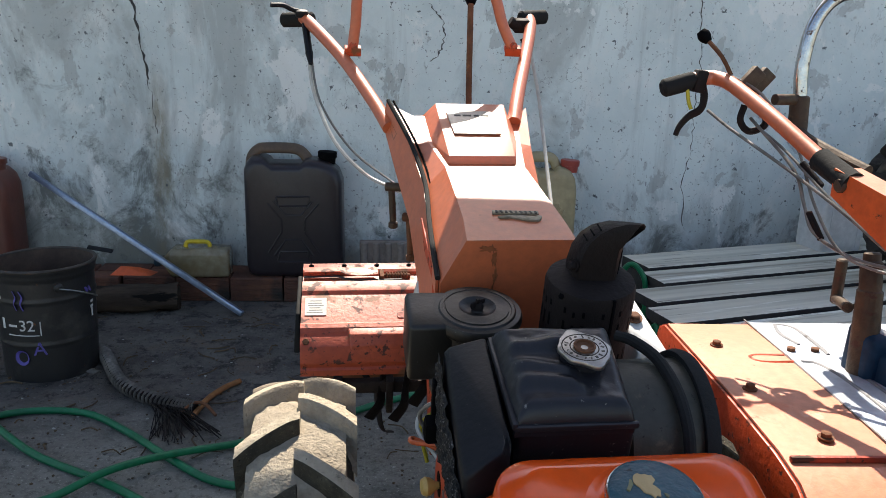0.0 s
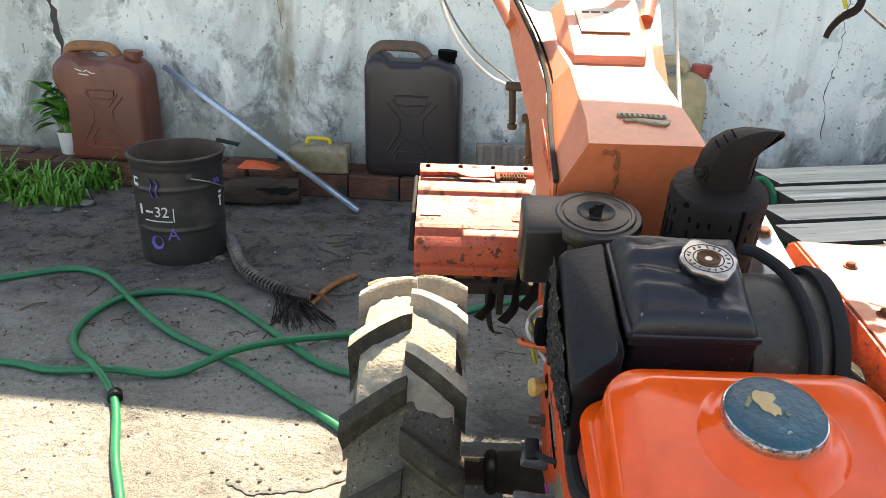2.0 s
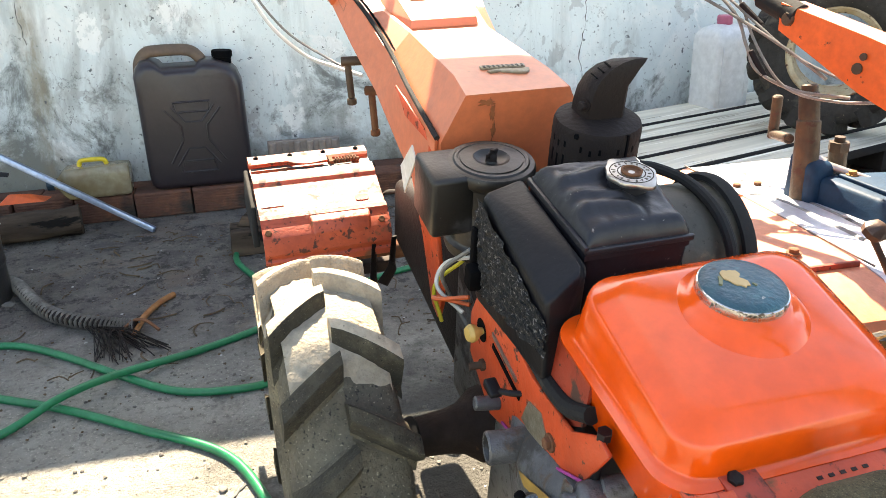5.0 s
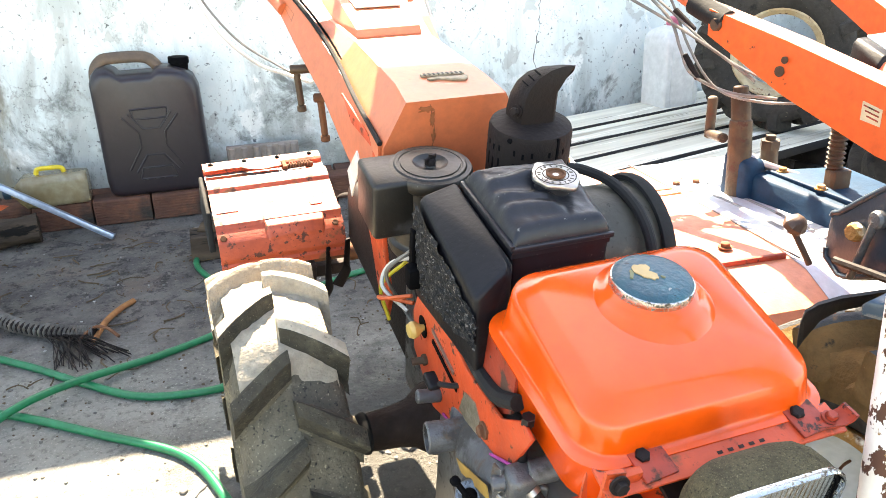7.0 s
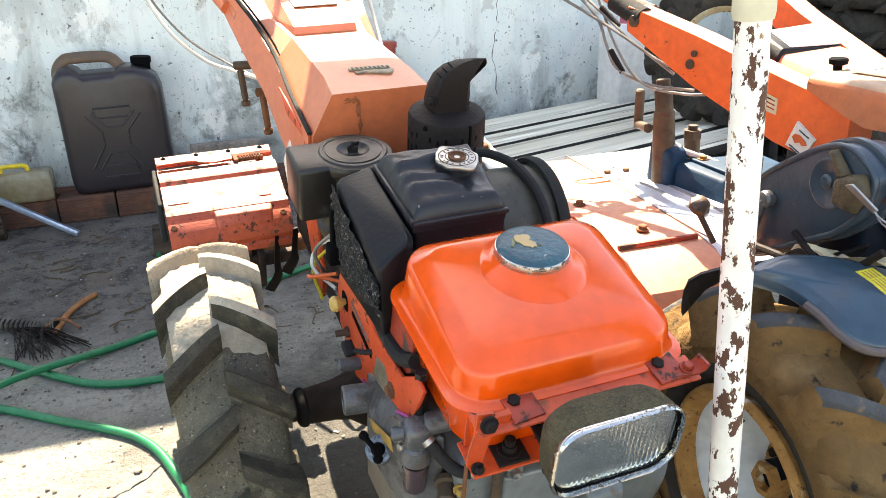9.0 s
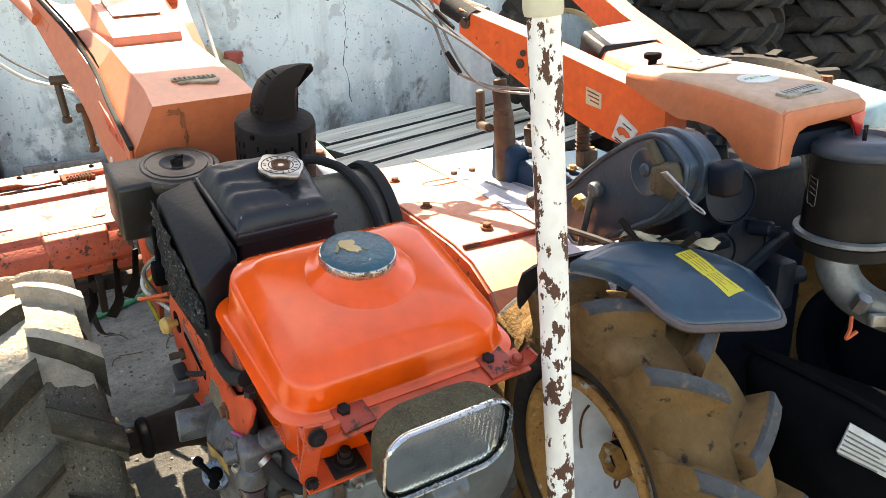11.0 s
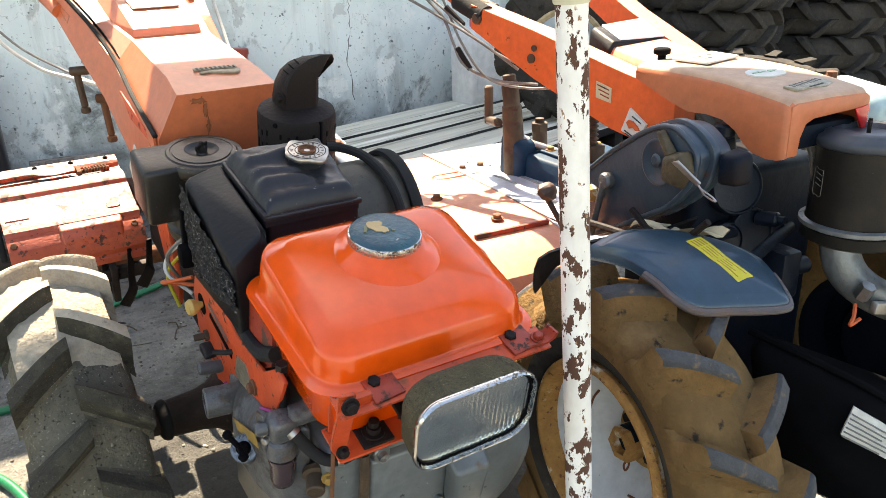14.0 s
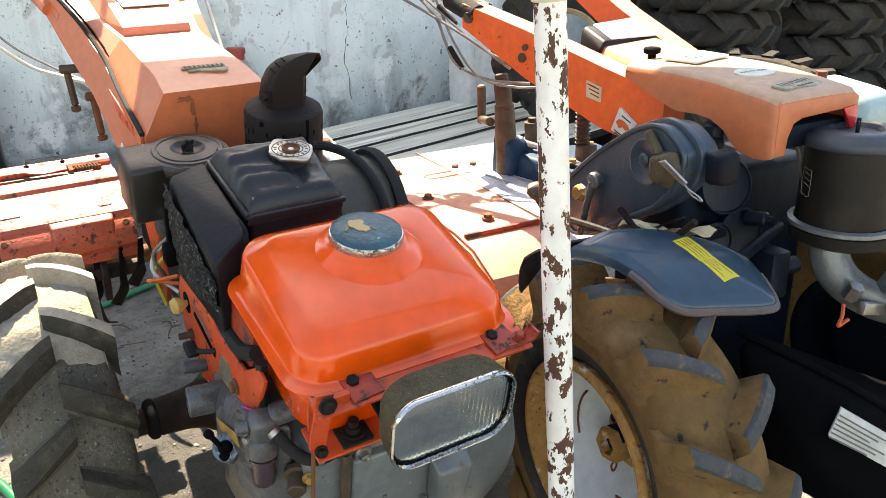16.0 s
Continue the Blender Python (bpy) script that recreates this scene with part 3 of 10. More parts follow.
ORANGE_BLEACHED = material("scuffed_red_orange_paint", (0.60, 0.095, 0.030), (0.42, 0.058, 0.020), 0.5, 0.0, 6, 0.3, 110, [((0.62, 0.26, 0.14), 9, 0.36, 0.06, 0.6), (RUST, 12, 0.45, 0.04, 0.8), ((0.10, 0.03, 0.018), 42, 0.43, 0.03, 0.85), (DARK_RUST, 110, 0.38, 0.03, 0.85)], coat=0.25, coat_rough=0.5, spec=0.6)
TYRE_SANDY = material("tyre_rubber_under_dry_sand", (0.47, 0.40, 0.30), (0.35, 0.30, 0.225), 0.92, 0.0, 10, 0.9, 170, [((0.16, 0.14, 0.105), 50, 0.37, 0.06, 0.9), ((0.09, 0.08, 0.062), 240, 0.38, 0.06, 0.9)], spec=0.2)
ENGINE_FACE = material("pale_grey_engine_paint", (0.20, 0.217, 0.212), (0.13, 0.142, 0.138), 0.30, 0.2, 7, 0.12, 110, [(GRIME, 12, 0.40, 0.10, 0.8), ((0.12, 0.08, 0.05), 20, 0.35, 0.08, 0.8), ((0.50, 0.50, 0.48), 80, 0.33, 0.03, 0.6), ((0.05, 0.045, 0.04), 60, 0.38, 0.04, 0.8)], edge=((0.46, 0.46, 0.44), 0.003, 0.10))
PLUM = material("plum_plastic_bowl", (0.075, 0.045, 0.052), (0.05, 0.032, 0.036), 0.22, 0.0, 9, 0.08, 90, [((0.14, 0.12, 0.10), 40, 0.34, 0.08, 0.6)])
PINK_TRIM = material("purple_pink_edge_trim", (0.42, 0.05, 0.28), (0.32, 0.04, 0.22), 0.5, 0.0, 30, 0.1, 90)
OLD_LABEL = material("worn_ochre_label", (0.42, 0.25, 0.05), (0.30, 0.17, 0.04), 0.5, 0.0, 30, 0.1, 120, [((0.10, 0.07, 0.05), 60, 0.40, 0.05, 0.7)])
LABEL_BLUE = material("worn_blue_white_label", (0.22, 0.27, 0.33), (0.07, 0.10, 0.15), 0.5, 0.0, 160, 0.1, 120, [((0.04, 0.05, 0.07), 160, 0.48, 0.04, 0.7)])
HOUSING_BLUE = material("deep_blue_housing_paint", (0.012, 0.050, 0.100), (0.008, 0.030, 0.062), 0.5, 0.0, 8, 0.15, 110, [((0.10, 0.075, 0.05), 14, 0.34, 0.08, 0.7), ((0.13, 0.17, 0.21), 60, 0.31, 0.04, 0.6)], spec=0.2)
STICKER_CREAM = material("cream_sticker", (0.62, 0.52, 0.34), (0.54, 0.44, 0.28), 0.5, 0.0, 18, 0.05, 150)
AXLE_RUST = material("dark_rusted_axle", (0.036, 0.019, 0.013), (0.022, 0.013, 0.010), 0.7, 0.2, 20, 0.4, 120, [((0.13, 0.06, 0.03), 30, 0.36, 0.1, 0.85)])
BOTTLE.node_tree.nodes["Principled BSDF"].inputs["Transmission Weight"].default_value = 0.35
COLLAR = material("cream_plastic_pipe", (0.62, 0.58, 0.42), (0.54, 0.50, 0.36), 0.45, 0.0, 10, 0.08, 80)

LAMP_RIM = material("dull_lamp_rim", (0.62, 0.62, 0.60), (0.50, 0.49, 0.47), 0.16, 1.0, 14, 0.06, 160, [((0.07, 0.05, 0.03), 110, 0.41, 0.03, 0.8), ((0.16, 0.13, 0.09), 260, 0.42, 0.04, 0.8)])
PAIL_RIM = material("brown_pail_rim", (0.075, 0.062, 0.052), (0.045, 0.036, 0.03), 0.5, 0.3, 14, 0.2, 120, [(RUST, 30, 0.40, 0.06, 0.8)])

# paler orange that puts sunlight into the colour
ORANGE_SUNLIT = material("pale_sunlit_orange_paint", (0.74, 0.29, 0.165), (0.66, 0.22, 0.11), 0.42, 0.0, 6, 0.15, 110, [((0.60, 0.13, 0.045), 6, 0.40, 0.05, 0.6), (RUST, 30, 0.35, 0.04, 0.8), ((0.72, 0.48, 0.38), 9, 0.38, 0.10, 0.5)], coat=0.5, coat_rough=0.4, spec=0.6)

TYRE_SKIN = material("sand_dusted_tyre_carcass", (0.150, 0.132, 0.094), (0.088, 0.079, 0.060), 0.92, 0.0, 7, 0.8, 150, [((0.045, 0.041, 0.034), 8, 0.43, 0.14, 0.9), ((0.27, 0.24, 0.165), 12, 0.40, 0.14, 0.95), ((0.03, 0.027, 0.023), 200, 0.42, 0.05, 0.9), ((0.34, 0.30, 0.21), 320, 0.40, 0.06, 0.95)], spec=0.2)
CAN_BROWN = material("dull_brown_handle_plastic", (0.15, 0.09, 0.05), (0.085, 0.055, 0.038), 0.5, 0.0, 8, 0.15, 80, [((0.05, 0.038, 0.03), 12, 0.40, 0.15, 0.7)])

TANK_TEAL = material("pale_teal_tank_paint", (0.34, 0.45, 0.45), (0.26, 0.36, 0.37), 0.4, 0.0, 6, 0.12, 110, [((0.14, 0.10, 0.07), 16, 0.36, 0.08, 0.7)])

GLASS = bpy.data.materials.new("ribbed_lamp_glass")
GLASS.use_nodes = True
_n, _l = GLASS.node_tree.nodes, GLASS.node_tree.links
_clear, _shine, _mixed = _n.new("ShaderNodeBsdfTransparent"), _n.new("ShaderNodeBsdfGlossy"), _n.new("ShaderNodeMixShader")
_clear.inputs["Color"].default_value = (0.95, 0.96, 0.95, 1)
_shine.inputs["Roughness"].default_value = 0.06
_mixed.inputs["Fac"].default_value = 0.06
_w = _n.new("ShaderNodeTexWave")
_w.inputs["Scale"].default_value = 75.0
_w.inputs["Distortion"].default_value = 0.3
_w.bands_direction = "X"
_tc, _b = _n.new("ShaderNodeTexCoord"), _n.new("ShaderNodeBump")
_b.inputs["Strength"].default_value, _b.inputs["Distance"].default_value = 0.3, 0.001
_l.new(_tc.outputs["Object"], _w.inputs["Vector"])
_l.new(_w.outputs["Fac"], _b.inputs["Height"])
_l.new(_b.outputs["Normal"], _shine.inputs["Normal"])
_l.new(_clear.outputs[0], _mixed.inputs[1])
_l.new(_shine.outputs[0], _mixed.inputs[2])
_l.new(_mixed.outputs[0], _n["Material Output"].inputs["Surface"])
_rn, _rl = LENS_METAL.node_tree.nodes, LENS_METAL.node_tree.links
_rw, _rt, _rb = _rn.new("ShaderNodeTexWave"), _rn.new("ShaderNodeTexCoord"), _rn.new("ShaderNodeBump")
_rw.inputs["Scale"].default_value = 60.0
_rw.inputs["Distortion"].default_value = 0.3
_rb.inputs["Strength"].default_value, _rb.inputs["Distance"].default_value = 0.28, 0.001
_rl.new(_rt.outputs["Object"], _rw.inputs["Vector"])
_rl.new(_rw.outputs["Fac"], _rb.inputs["Height"])
_rl.new(_rb.outputs["Normal"], _rn["Principled BSDF"].inputs["Normal"])


def layered(name, build):
    """A material whose node tree is written by build(nodes, links, shader, coordinates, tools)."""
    m = bpy.data.materials.new(name)
    m.use_nodes = True
    n, l = m.node_tree.nodes, m.node_tree.links
    co = n.new("ShaderNodeTexCoord")

    def node(kind, values=(), **attrs):
        t = n.new(kind)
        for k, v in dict(values).items():
            if isinstance(v, bpy.types.NodeSocket):
                l.new(v, t.inputs[k])
            else:
                t.inputs[k].default_value = v
        return t

    def noise_f(vec, s, d=8.0, r=0.6, dist=0.0):
        return node("ShaderNodeTexNoise", {"Vector": vec, "Scale": s, "Detail": d, "Roughness": r, "Distortion": dist}).outputs["Fac"]

    def rng(f, lo, hi, a=0.0, c=1.0):
        return node("ShaderNodeMapRange", {"Value": f, "From Min": lo, "From Max": hi, "To Min": a, "To Max": c}).outputs["Result"]

    def calc(op, a, c):
        t = n.new("ShaderNodeMath")
        t.operation = op
        for i, v in enumerate((a, c)):
            if isinstance(v, (int, float)):
                t.inputs[i].default_value = v
            else:
                l.new(v, t.inputs[i])
        return t.outputs[0]

    def mix(f, a, c):
        t = n.new("ShaderNodeMix")
        t.data_type = "RGBA"
        l.new(f, t.inputs["Factor"])
        for sock, v in ((t.inputs["A"], a), (t.inputs["B"], c)):
            if isinstance(v, tuple):
                sock.default_value = (*v, 1)
            else:
                l.new(v, sock)
        return t.outputs["Result"]

    build(n, l, n["Principled BSDF"], co.outputs["Object"], node, noise_f, rng, calc, mix)
    return m


def wall_nodes(n, l, p, co, node, noise_f, rng, calc, mix):
    sep = node("ShaderNodeSeparateXYZ", {"Vector": co})

    def stretched(sx, sz, off=0.0):
        return node("ShaderNodeMapping", {"Vector": co, "Scale": (sx, 1.0, sz), "Location": (off, 0.0, off)}).outputs["Vector"]

    base = mix(rng(noise_f(co, 1.6, 8.0), 0.38, 0.62), (0.74, 0.80, 0.79), (0.58, 0.645, 0.65))
    base = mix(calc("MULTIPLY", rng(noise_f(stretched(1.0, 0.7, 3.0), 7.0, 10.0, 0.7, 0.5), 0.50, 0.62), 0.6), base, (0.80, 0.81, 0.79))
    # broad grey weathering in tall patches, thicker to the left
    left = rng(sep.outputs["X"], -2.6, 1.2, 0.085, -0.045)
    grey = rng(calc("ADD", noise_f(stretched(1.0, 0.5), 2.3, 11.0, 0.68, 0.5), left), 0.505, 0.60)
    base = mix(calc("MULTIPLY", grey, 0.58), base, (0.34, 0.36, 0.35))
    # peeled patches with a hard edge, bare grey plaster and pale lime
    peel = rng(noise_f(stretched(1.0, 0.8, 7.0), 5.2, 10.0, 0.60, 0.3), 0.60, 0.615)
    base = mix(calc("MULTIPLY", peel, 0.55), base, (0.40, 0.41, 0.40))
    pale = rng(noise_f(stretched(1.0, 0.8, 13.0), 4.1, 10.0, 0.60, 0.3), 0.595, 0.62)
    base = mix(calc("MULTIPLY", pale, 0.85), base, (0.84, 0.85, 0.83))
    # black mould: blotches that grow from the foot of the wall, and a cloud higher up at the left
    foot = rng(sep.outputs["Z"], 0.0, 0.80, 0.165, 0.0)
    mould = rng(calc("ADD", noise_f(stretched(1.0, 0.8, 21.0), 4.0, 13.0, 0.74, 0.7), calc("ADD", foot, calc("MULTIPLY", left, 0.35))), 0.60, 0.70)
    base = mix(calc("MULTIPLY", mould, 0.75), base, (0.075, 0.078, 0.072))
    # olive stain, denser low down and to the left
    olive_stain = rng(calc("ADD", noise_f(stretched(1.0, 0.8, 17.0), 2.6, 11.0, 0.70, 0.4), calc("ADD", rng(sep.outputs["Z"], 0.10, 0.62, 0.12, -0.16), rng(sep.outputs["X"], -2.2, 0.6, 0.04, -0.06))), 0.50, 0.60)
    base = mix(calc("MULTIPLY", olive_stain, 0.62), base, (0.20, 0.205, 0.175))
    # narrow runs of dirty water
    run = rng(noise_f(stretched(1.0, 0.07, 5.0), 8.0, 8.0, 0.7), 0.575, 0.68)
    base = mix(calc("MULTIPLY", run, 0.25), base, (0.24, 0.245, 0.225))
    # brown rusty run below an old hole
    dx = calc("ABSOLUTE", calc("ADD", calc("ADD", sep.outputs["X"], 1.005), calc("MULTIPLY", noise_f(stretched(1.0, 0.5, 2.0), 6.0, 6.0), -0.05)), 0.0)
    brown = calc("MULTIPLY", rng(dx, 0.015, 0.055, 1.0, 0.0), rng(noise_f(stretched(1.0, 0.35, 9.0), 11.0, 9.0, 0.7), 0.40, 0.58))
    brown = calc("MULTIPLY", brown, rng(sep.outputs["Z"], 0.75, 0.98, 1.0, 0.0))
    base = mix(calc("MULTIPLY", brown, 0.8), base, (0.27, 0.235, 0.17))
    # pocks, hair cracks and fine specks
    chips = rng(noise_f(co, 26.0, 5.0, 0.6), 0.672, 0.685)
    base = mix(calc("MULTIPLY", chips, 0.9), base, (0.10, 0.11, 0.12))
    speck = rng(noise_f(co, 75.0, 3.0, 0.6), 0.645, 0.68)
    base = mix(calc("MULTIPLY", speck, 0.65), base, (0.16, 0.17, 0.17))
    vein = calc("ABSOLUTE", calc("ADD", noise_f(stretched(1.0, 0.7, 31.0), 3.3, 9.0, 0.62, 0.2), -0.5), 0.0)
    hair = calc("MULTIPLY", rng(vein, 0.0, 0.004, 1.0, 0.0), rng(noise_f(co, 2.0), 0.50, 0.60))
    base = mix(calc("MULTIPLY", hair, 0.7), base, (0.12, 0.125, 0.12))
    l.new(base, p.inputs["Base Color"])
    p.inputs["Roughness"].default_value = 0.9
    h = calc("ADD", calc("MULTIPLY", noise_f(co, 38.0, 8.0, 0.65), 0.35), calc("ADD", noise_f(co, 5.0, 5.0), calc("ADD", calc("MULTIPLY", chips, -0.6), calc("MULTIPLY", peel, -0.35))))
    b = node("ShaderNodeBump", {"Strength": 0.6, "Distance": 0.012, "Height": h})
    l.new(b.outputs["Normal"], p.inputs["Normal"])


def ground_nodes(n, l, p, co, node, noise_f, rng, calc, mix):
    sep = node("ShaderNodeSeparateXYZ", {"Vector": co})
    conc = mix(rng(noise_f(co, 2.6, 10.0, 0.65, 0.4), 0.40, 0.60), (0.34, 0.325, 0.285), (0.225, 0.215, 0.19))
    conc = mix(calc("MULTIPLY", rng(noise_f(co, 55.0, 6.0, 0.7), 0.50, 0.66), 0.75), conc, (0.13, 0.124, 0.108))
    conc = mix(calc("MULTIPLY", rng(noise_f(co, 130.0, 3.0, 0.6), 0.60, 0.66), 0.8), conc, (0.46, 0.44, 0.38))
    conc = mix(calc("MULTIPLY", rng(noise_f(co, 5.5, 11.0, 0.72, 0.3), 0.55, 0.66), 0.85), conc, (0.105, 0.10, 0.092))
    soil = mix(rng(noise_f(co, 6.0, 10.0, 0.7), 0.40, 0.60), (0.175, 0.158, 0.142), (0.098, 0.088, 0.081))
    soil = mix(calc("MULTIPLY", rng(noise_f(co, 3.2, 9.0, 0.65), 0.53, 0.64), 0.65), soil, (0.175, 0.128, 0.10))
    soil = mix(calc("MULTIPLY", rng(noise_f(co, 14.0, 10.0, 0.74), 0.52, 0.59), 0.7), soil, (0.026, 0.024, 0.023))
    soil = mix(calc("MULTIPLY", rng(noise_f(co, 34.0, 9.0, 0.72), 0.56, 0.64), 0.7), soil, (0.20, 0.175, 0.15))
    soil = mix(rng(noise_f(co, 80.0, 5.0, 0.65), 0.60, 0.68), soil, (0.21, 0.19, 0.17))
    soil = mix(rng(noise_f(co, 60.0, 4.0, 0.6), 0.64, 0.70), soil, (0.012, 0.011, 0.011))
    # soil lies over the concrete, away from the yard's middle, with a ragged edge
    edge = calc("ADD", sep.outputs["Y"], calc("MULTIPLY", noise_f(co, 2.4, 11.0, 0.68), 1.5))
    base = mix(rng(edge, 2.62, 3.05), conc, soil)
    # the oil mask puts the machines' shade into the ground colour
    away = calc("ADD", calc("MULTIPLY", calc("POWER", calc("ADD", sep.outputs["X"], -0.25), 2.0), 1.6), calc("POWER", calc("ADD", sep.outputs["Y"], -1.25), 2.0))
    oil = rng(calc("ADD", away, calc("MULTIPLY", noise_f(co, 4.0, 11.0, 0.7, 0.5), 0.9)), 0.66, 0.92, 1.0, 0.0)
    base = mix(calc("MULTIPLY", oil, 0.80), base, (0.052, 0.049, 0.045))
    l.new(base, p.inputs["Base Color"])
    p.inputs["Roughness"].default_value = 0.92
    p.inputs["Specular IOR Level"].default_value = 0.25
    h = calc("ADD", calc("MULTIPLY", noise_f(co, 120.0, 6.0, 0.7), 0.5), noise_f(co, 17.0, 9.0, 0.7))
    b = node("ShaderNodeBump", {"Strength": 1.0, "Distance": 0.022, "Height": h})
    l.new(b.outputs["Normal"], p.inputs["Normal"])


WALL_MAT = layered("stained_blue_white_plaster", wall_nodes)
GROUND_MAT = layered("dirty_concrete_and_soil", ground_nodes)

# ---- ground, wall, roof ----
b = bmesh.new()
bmesh.ops.create_grid(b, x_segments=2, y_segments=2, size=300.0)
ground = tagged(part("ground", b, GROUND_MAT), "dirty grey concrete yard with dark soil by the wall", "ground", kind="structure")
b = bmesh.new()
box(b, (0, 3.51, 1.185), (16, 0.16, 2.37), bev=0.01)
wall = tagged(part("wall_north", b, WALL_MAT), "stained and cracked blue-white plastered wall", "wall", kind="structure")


def crack(name, pts, w, label, seed):
    rnd = random.Random(seed)
    line = glide([Vector((x, 0, z)) for x, z in pts], 7)
    b = bmesh.new()
    left, right = [], []
    for p in line:
        j, k = rnd.uniform(-0.008, 0.008), w * rnd.uniform(0.15, 1.3)
        left.append(b.verts.new((p.x + j - k, 3.4285, p.z)))
        right.append(b.verts.new((p.x + j + k, 3.4285, p.z)))
    for i in range(len(line) - 1):
        b.faces.new((left[i], right[i], right[i + 1], left[i + 1]))
    return part(name, b, PRINT_DARK if w > 0.005 else CRACK_GREY, wall, label, smooth=0)


crack("crack", [(-1.075, 1.34), (-1.055, 1.19), (-1.035, 1.02), (-1.012, 0.88)], 0.0055, "dark open crack", 4)
crack("crack", [(-1.012, 0.88), (-0.995, 0.76), (-0.985, 0.66)], 0.0018, "fine dark crack", 8)
crack("crack", [(-2.04, 1.0), (-2.02, 0.86), (-2.009, 0.73), (-1.99, 0.53), (-1.985, 0.46)], 0.013, "dark open crack", 5)
crack("crack", [(1.255, 1.30), (1.257, 1.15), (1.275, 0.95), (1.262, 0.80), (1.273, 0.676), (1.25, 0.50), (1.263, 0.303)], 0.0022, "fine dark crack", 6)
crack("crack", [(0.135, 1.21), (0.17, 1.17), (0.20, 1.10), (0.185, 1.03), (0.15, 0.98)], 0.004, "short dark crack", 7)

b = bmesh.new()
# unseen awning; its outline is cut to place shade on the machines
prism(b, [(-6, 1.52), (8, 1.20), (8, 1.40), (2.30, 1.42), (1.32, 1.66), (1.12, 1.86), (0.94, 2.04), (0.35, 2.41), (0.17, 2.41), (0.07, 2.32), (-6, 2.32)], 0.04, pose(0, 0, 2.3))
roof = tagged(part("roof", b, ROOF_MAT), "unseen sheet awning, outline cut to shade the machines", "roof", kind="structure")

# white post that carries the roof
post = thing("post", pose(0.449, 0.484, 0), "white steel pipe post with peeling paint and rust", "post")
b = bmesh.new()
lathe(b, [(0, 0), (0.0146, 0), (0.0146, 0.968), (0, 0.968)], 32, axis_pose((0.0, 0, 0), (-0.0490, 0.0, 0.945)))
part("pipe", b, WHITE_PEEL, post)
b = bmesh.new()
lathe(b, [(0, 0.016), (0.0160, 0.016), (0.0171, 0.021), (0.0171, 0.040), (0.0164, 0.045), (0.0168, 1.4), (0, 1.4)], 32, axis_pose((-0.0490, 0.0, 0.945), (-0.120, 0.0, 2.31)))
part("collar", b, COLLAR, post, "cream plastic sleeve")

# ---- wheels and tyres ----


def lug_tyre(parent, xf, radius, width, lugs=15, lug_h=0.034, rim_r=0.15, slope=0.19, right0=0.0, left0=0.0, half=0.012, mat=None, top_mat=None, label="", sandy=None, skirt=0.0, skin=None):
    """A farm tyre round x: a hollow carcass, and slanting lugs left and right in turn, each a part of its own."""
    w, r = width / 2, radius - lug_h
    prof = [(rim_r, -w * 0.62), (rim_r + 0.012, -w * 0.80), (r * 0.72, -w * 0.97), (r * 0.88, -w * 0.93), (r * 0.955, -w * 0.80), (r * 0.985, -w * 0.5), (r, -w * 0.03), (r + 0.0012, 0), (r, w * 0.03), (r * 0.985, w * 0.5), (r * 0.955, w * 0.80),
            (r * 0.88, w * 0.93), (r * 0.72, w * 0.97), (rim_r + 0.012, w * 0.80), (rim_r, w * 0.62), (rim_r, 0.0), (rim_r, -w * 0.62)]
    turn = pose(0, 0, 0, 0, 90, 0)
    b = bmesh.new()
    lathe(b, prof, 56)
    tyre = part("tyre", b, skin or mat, parent, label, xf=xf @ turn, smooth=50)
    for side, a_first in ((1, right0), (-1, left0)):
        t = bmesh.new()
        rings = []
        for u in np.linspace(0, 1, 7):
            x = side * (-0.03 * w + u * 1.06 * w)
            a = slope * u
            base = r * (1.0 - 0.14 * u ** 4) - 0.010
            top = radius * (1.0 - 0.05 * u ** 3) - 0.003 * (u == 0)
            h = half * (1.0 + 0.25 * u)
            ring = []
            for s, rr in ((-1.9 - 2.2 * skirt, base), (-1.45 - 0.7 * skirt, base + 0.016 - 0.004 * skirt), (-1.14 - 0.12 * skirt, top - 0.007), (-1.03, top - 0.002), (-0.82, top), (0.82, top), (1.03, top - 0.002), (1.14 + 0.12 * skirt, top - 0.007), (1.45 + 0.7 * skirt, base + 0.016 - 0.004 * skirt), (1.9 + 2.2 * skirt, base)):
                ring.append((rr * math.cos(a + s * h / radius), rr * math.sin(a + s * h / radius), x))
            rings.append(ring)
        loft(t, rings)
        me = bpy.data.meshes.new("lug")
        t.to_mesh(me)
        t.free()
        me.materials.append(mat)
        me.materials.append(top_mat or mat)
        me.materials.append(skin or mat)
        for p in me.polygons:
            q = p.center
            if math.hypot(q.x, q.y) > radius * 0.93:
                p.material_index = 1
            elif skirt and math.hypot(q.x, q.y) < r * (1.0 - 0.14 * min(1.0, abs(q.z) / w) ** 4) + 0.001:
                p.material_index = 2
        me.polygons.foreach_set("use_smooth", [True] * len(me.polygons))
        me.set_sharp_from_angle(angle=radians(28 + 24 * skirt))
        dusted = None
        if sandy:
            dusted = me.copy()
            dusted.materials[1] = TYRE_SANDY
            dusted.materials[2] = SAND
            dusted.materials.append(SAND)
            for p in dusted.polygons:
                # near flanks stay dark rubber to stand for their shade; far ones are sandy
                if p.normal.y > 0.25:
                    p.material_index = 0
                elif p.material_index == 0 and p.normal.y < -0.2:
                    p.material_index = 3
            buried = dusted.copy()
            for p in buried.polygons:
                p.material_index = 3 if p.material_index == 0 else p.material_index
        for k in range(lugs):
            a_here = (a_first + 360 * k / lugs) % 360
            ob = new("lug", me if not sandy or not sandy[0] < a_here < sandy[1] else buried if a_here < sandy[1] - 26 else dusted)
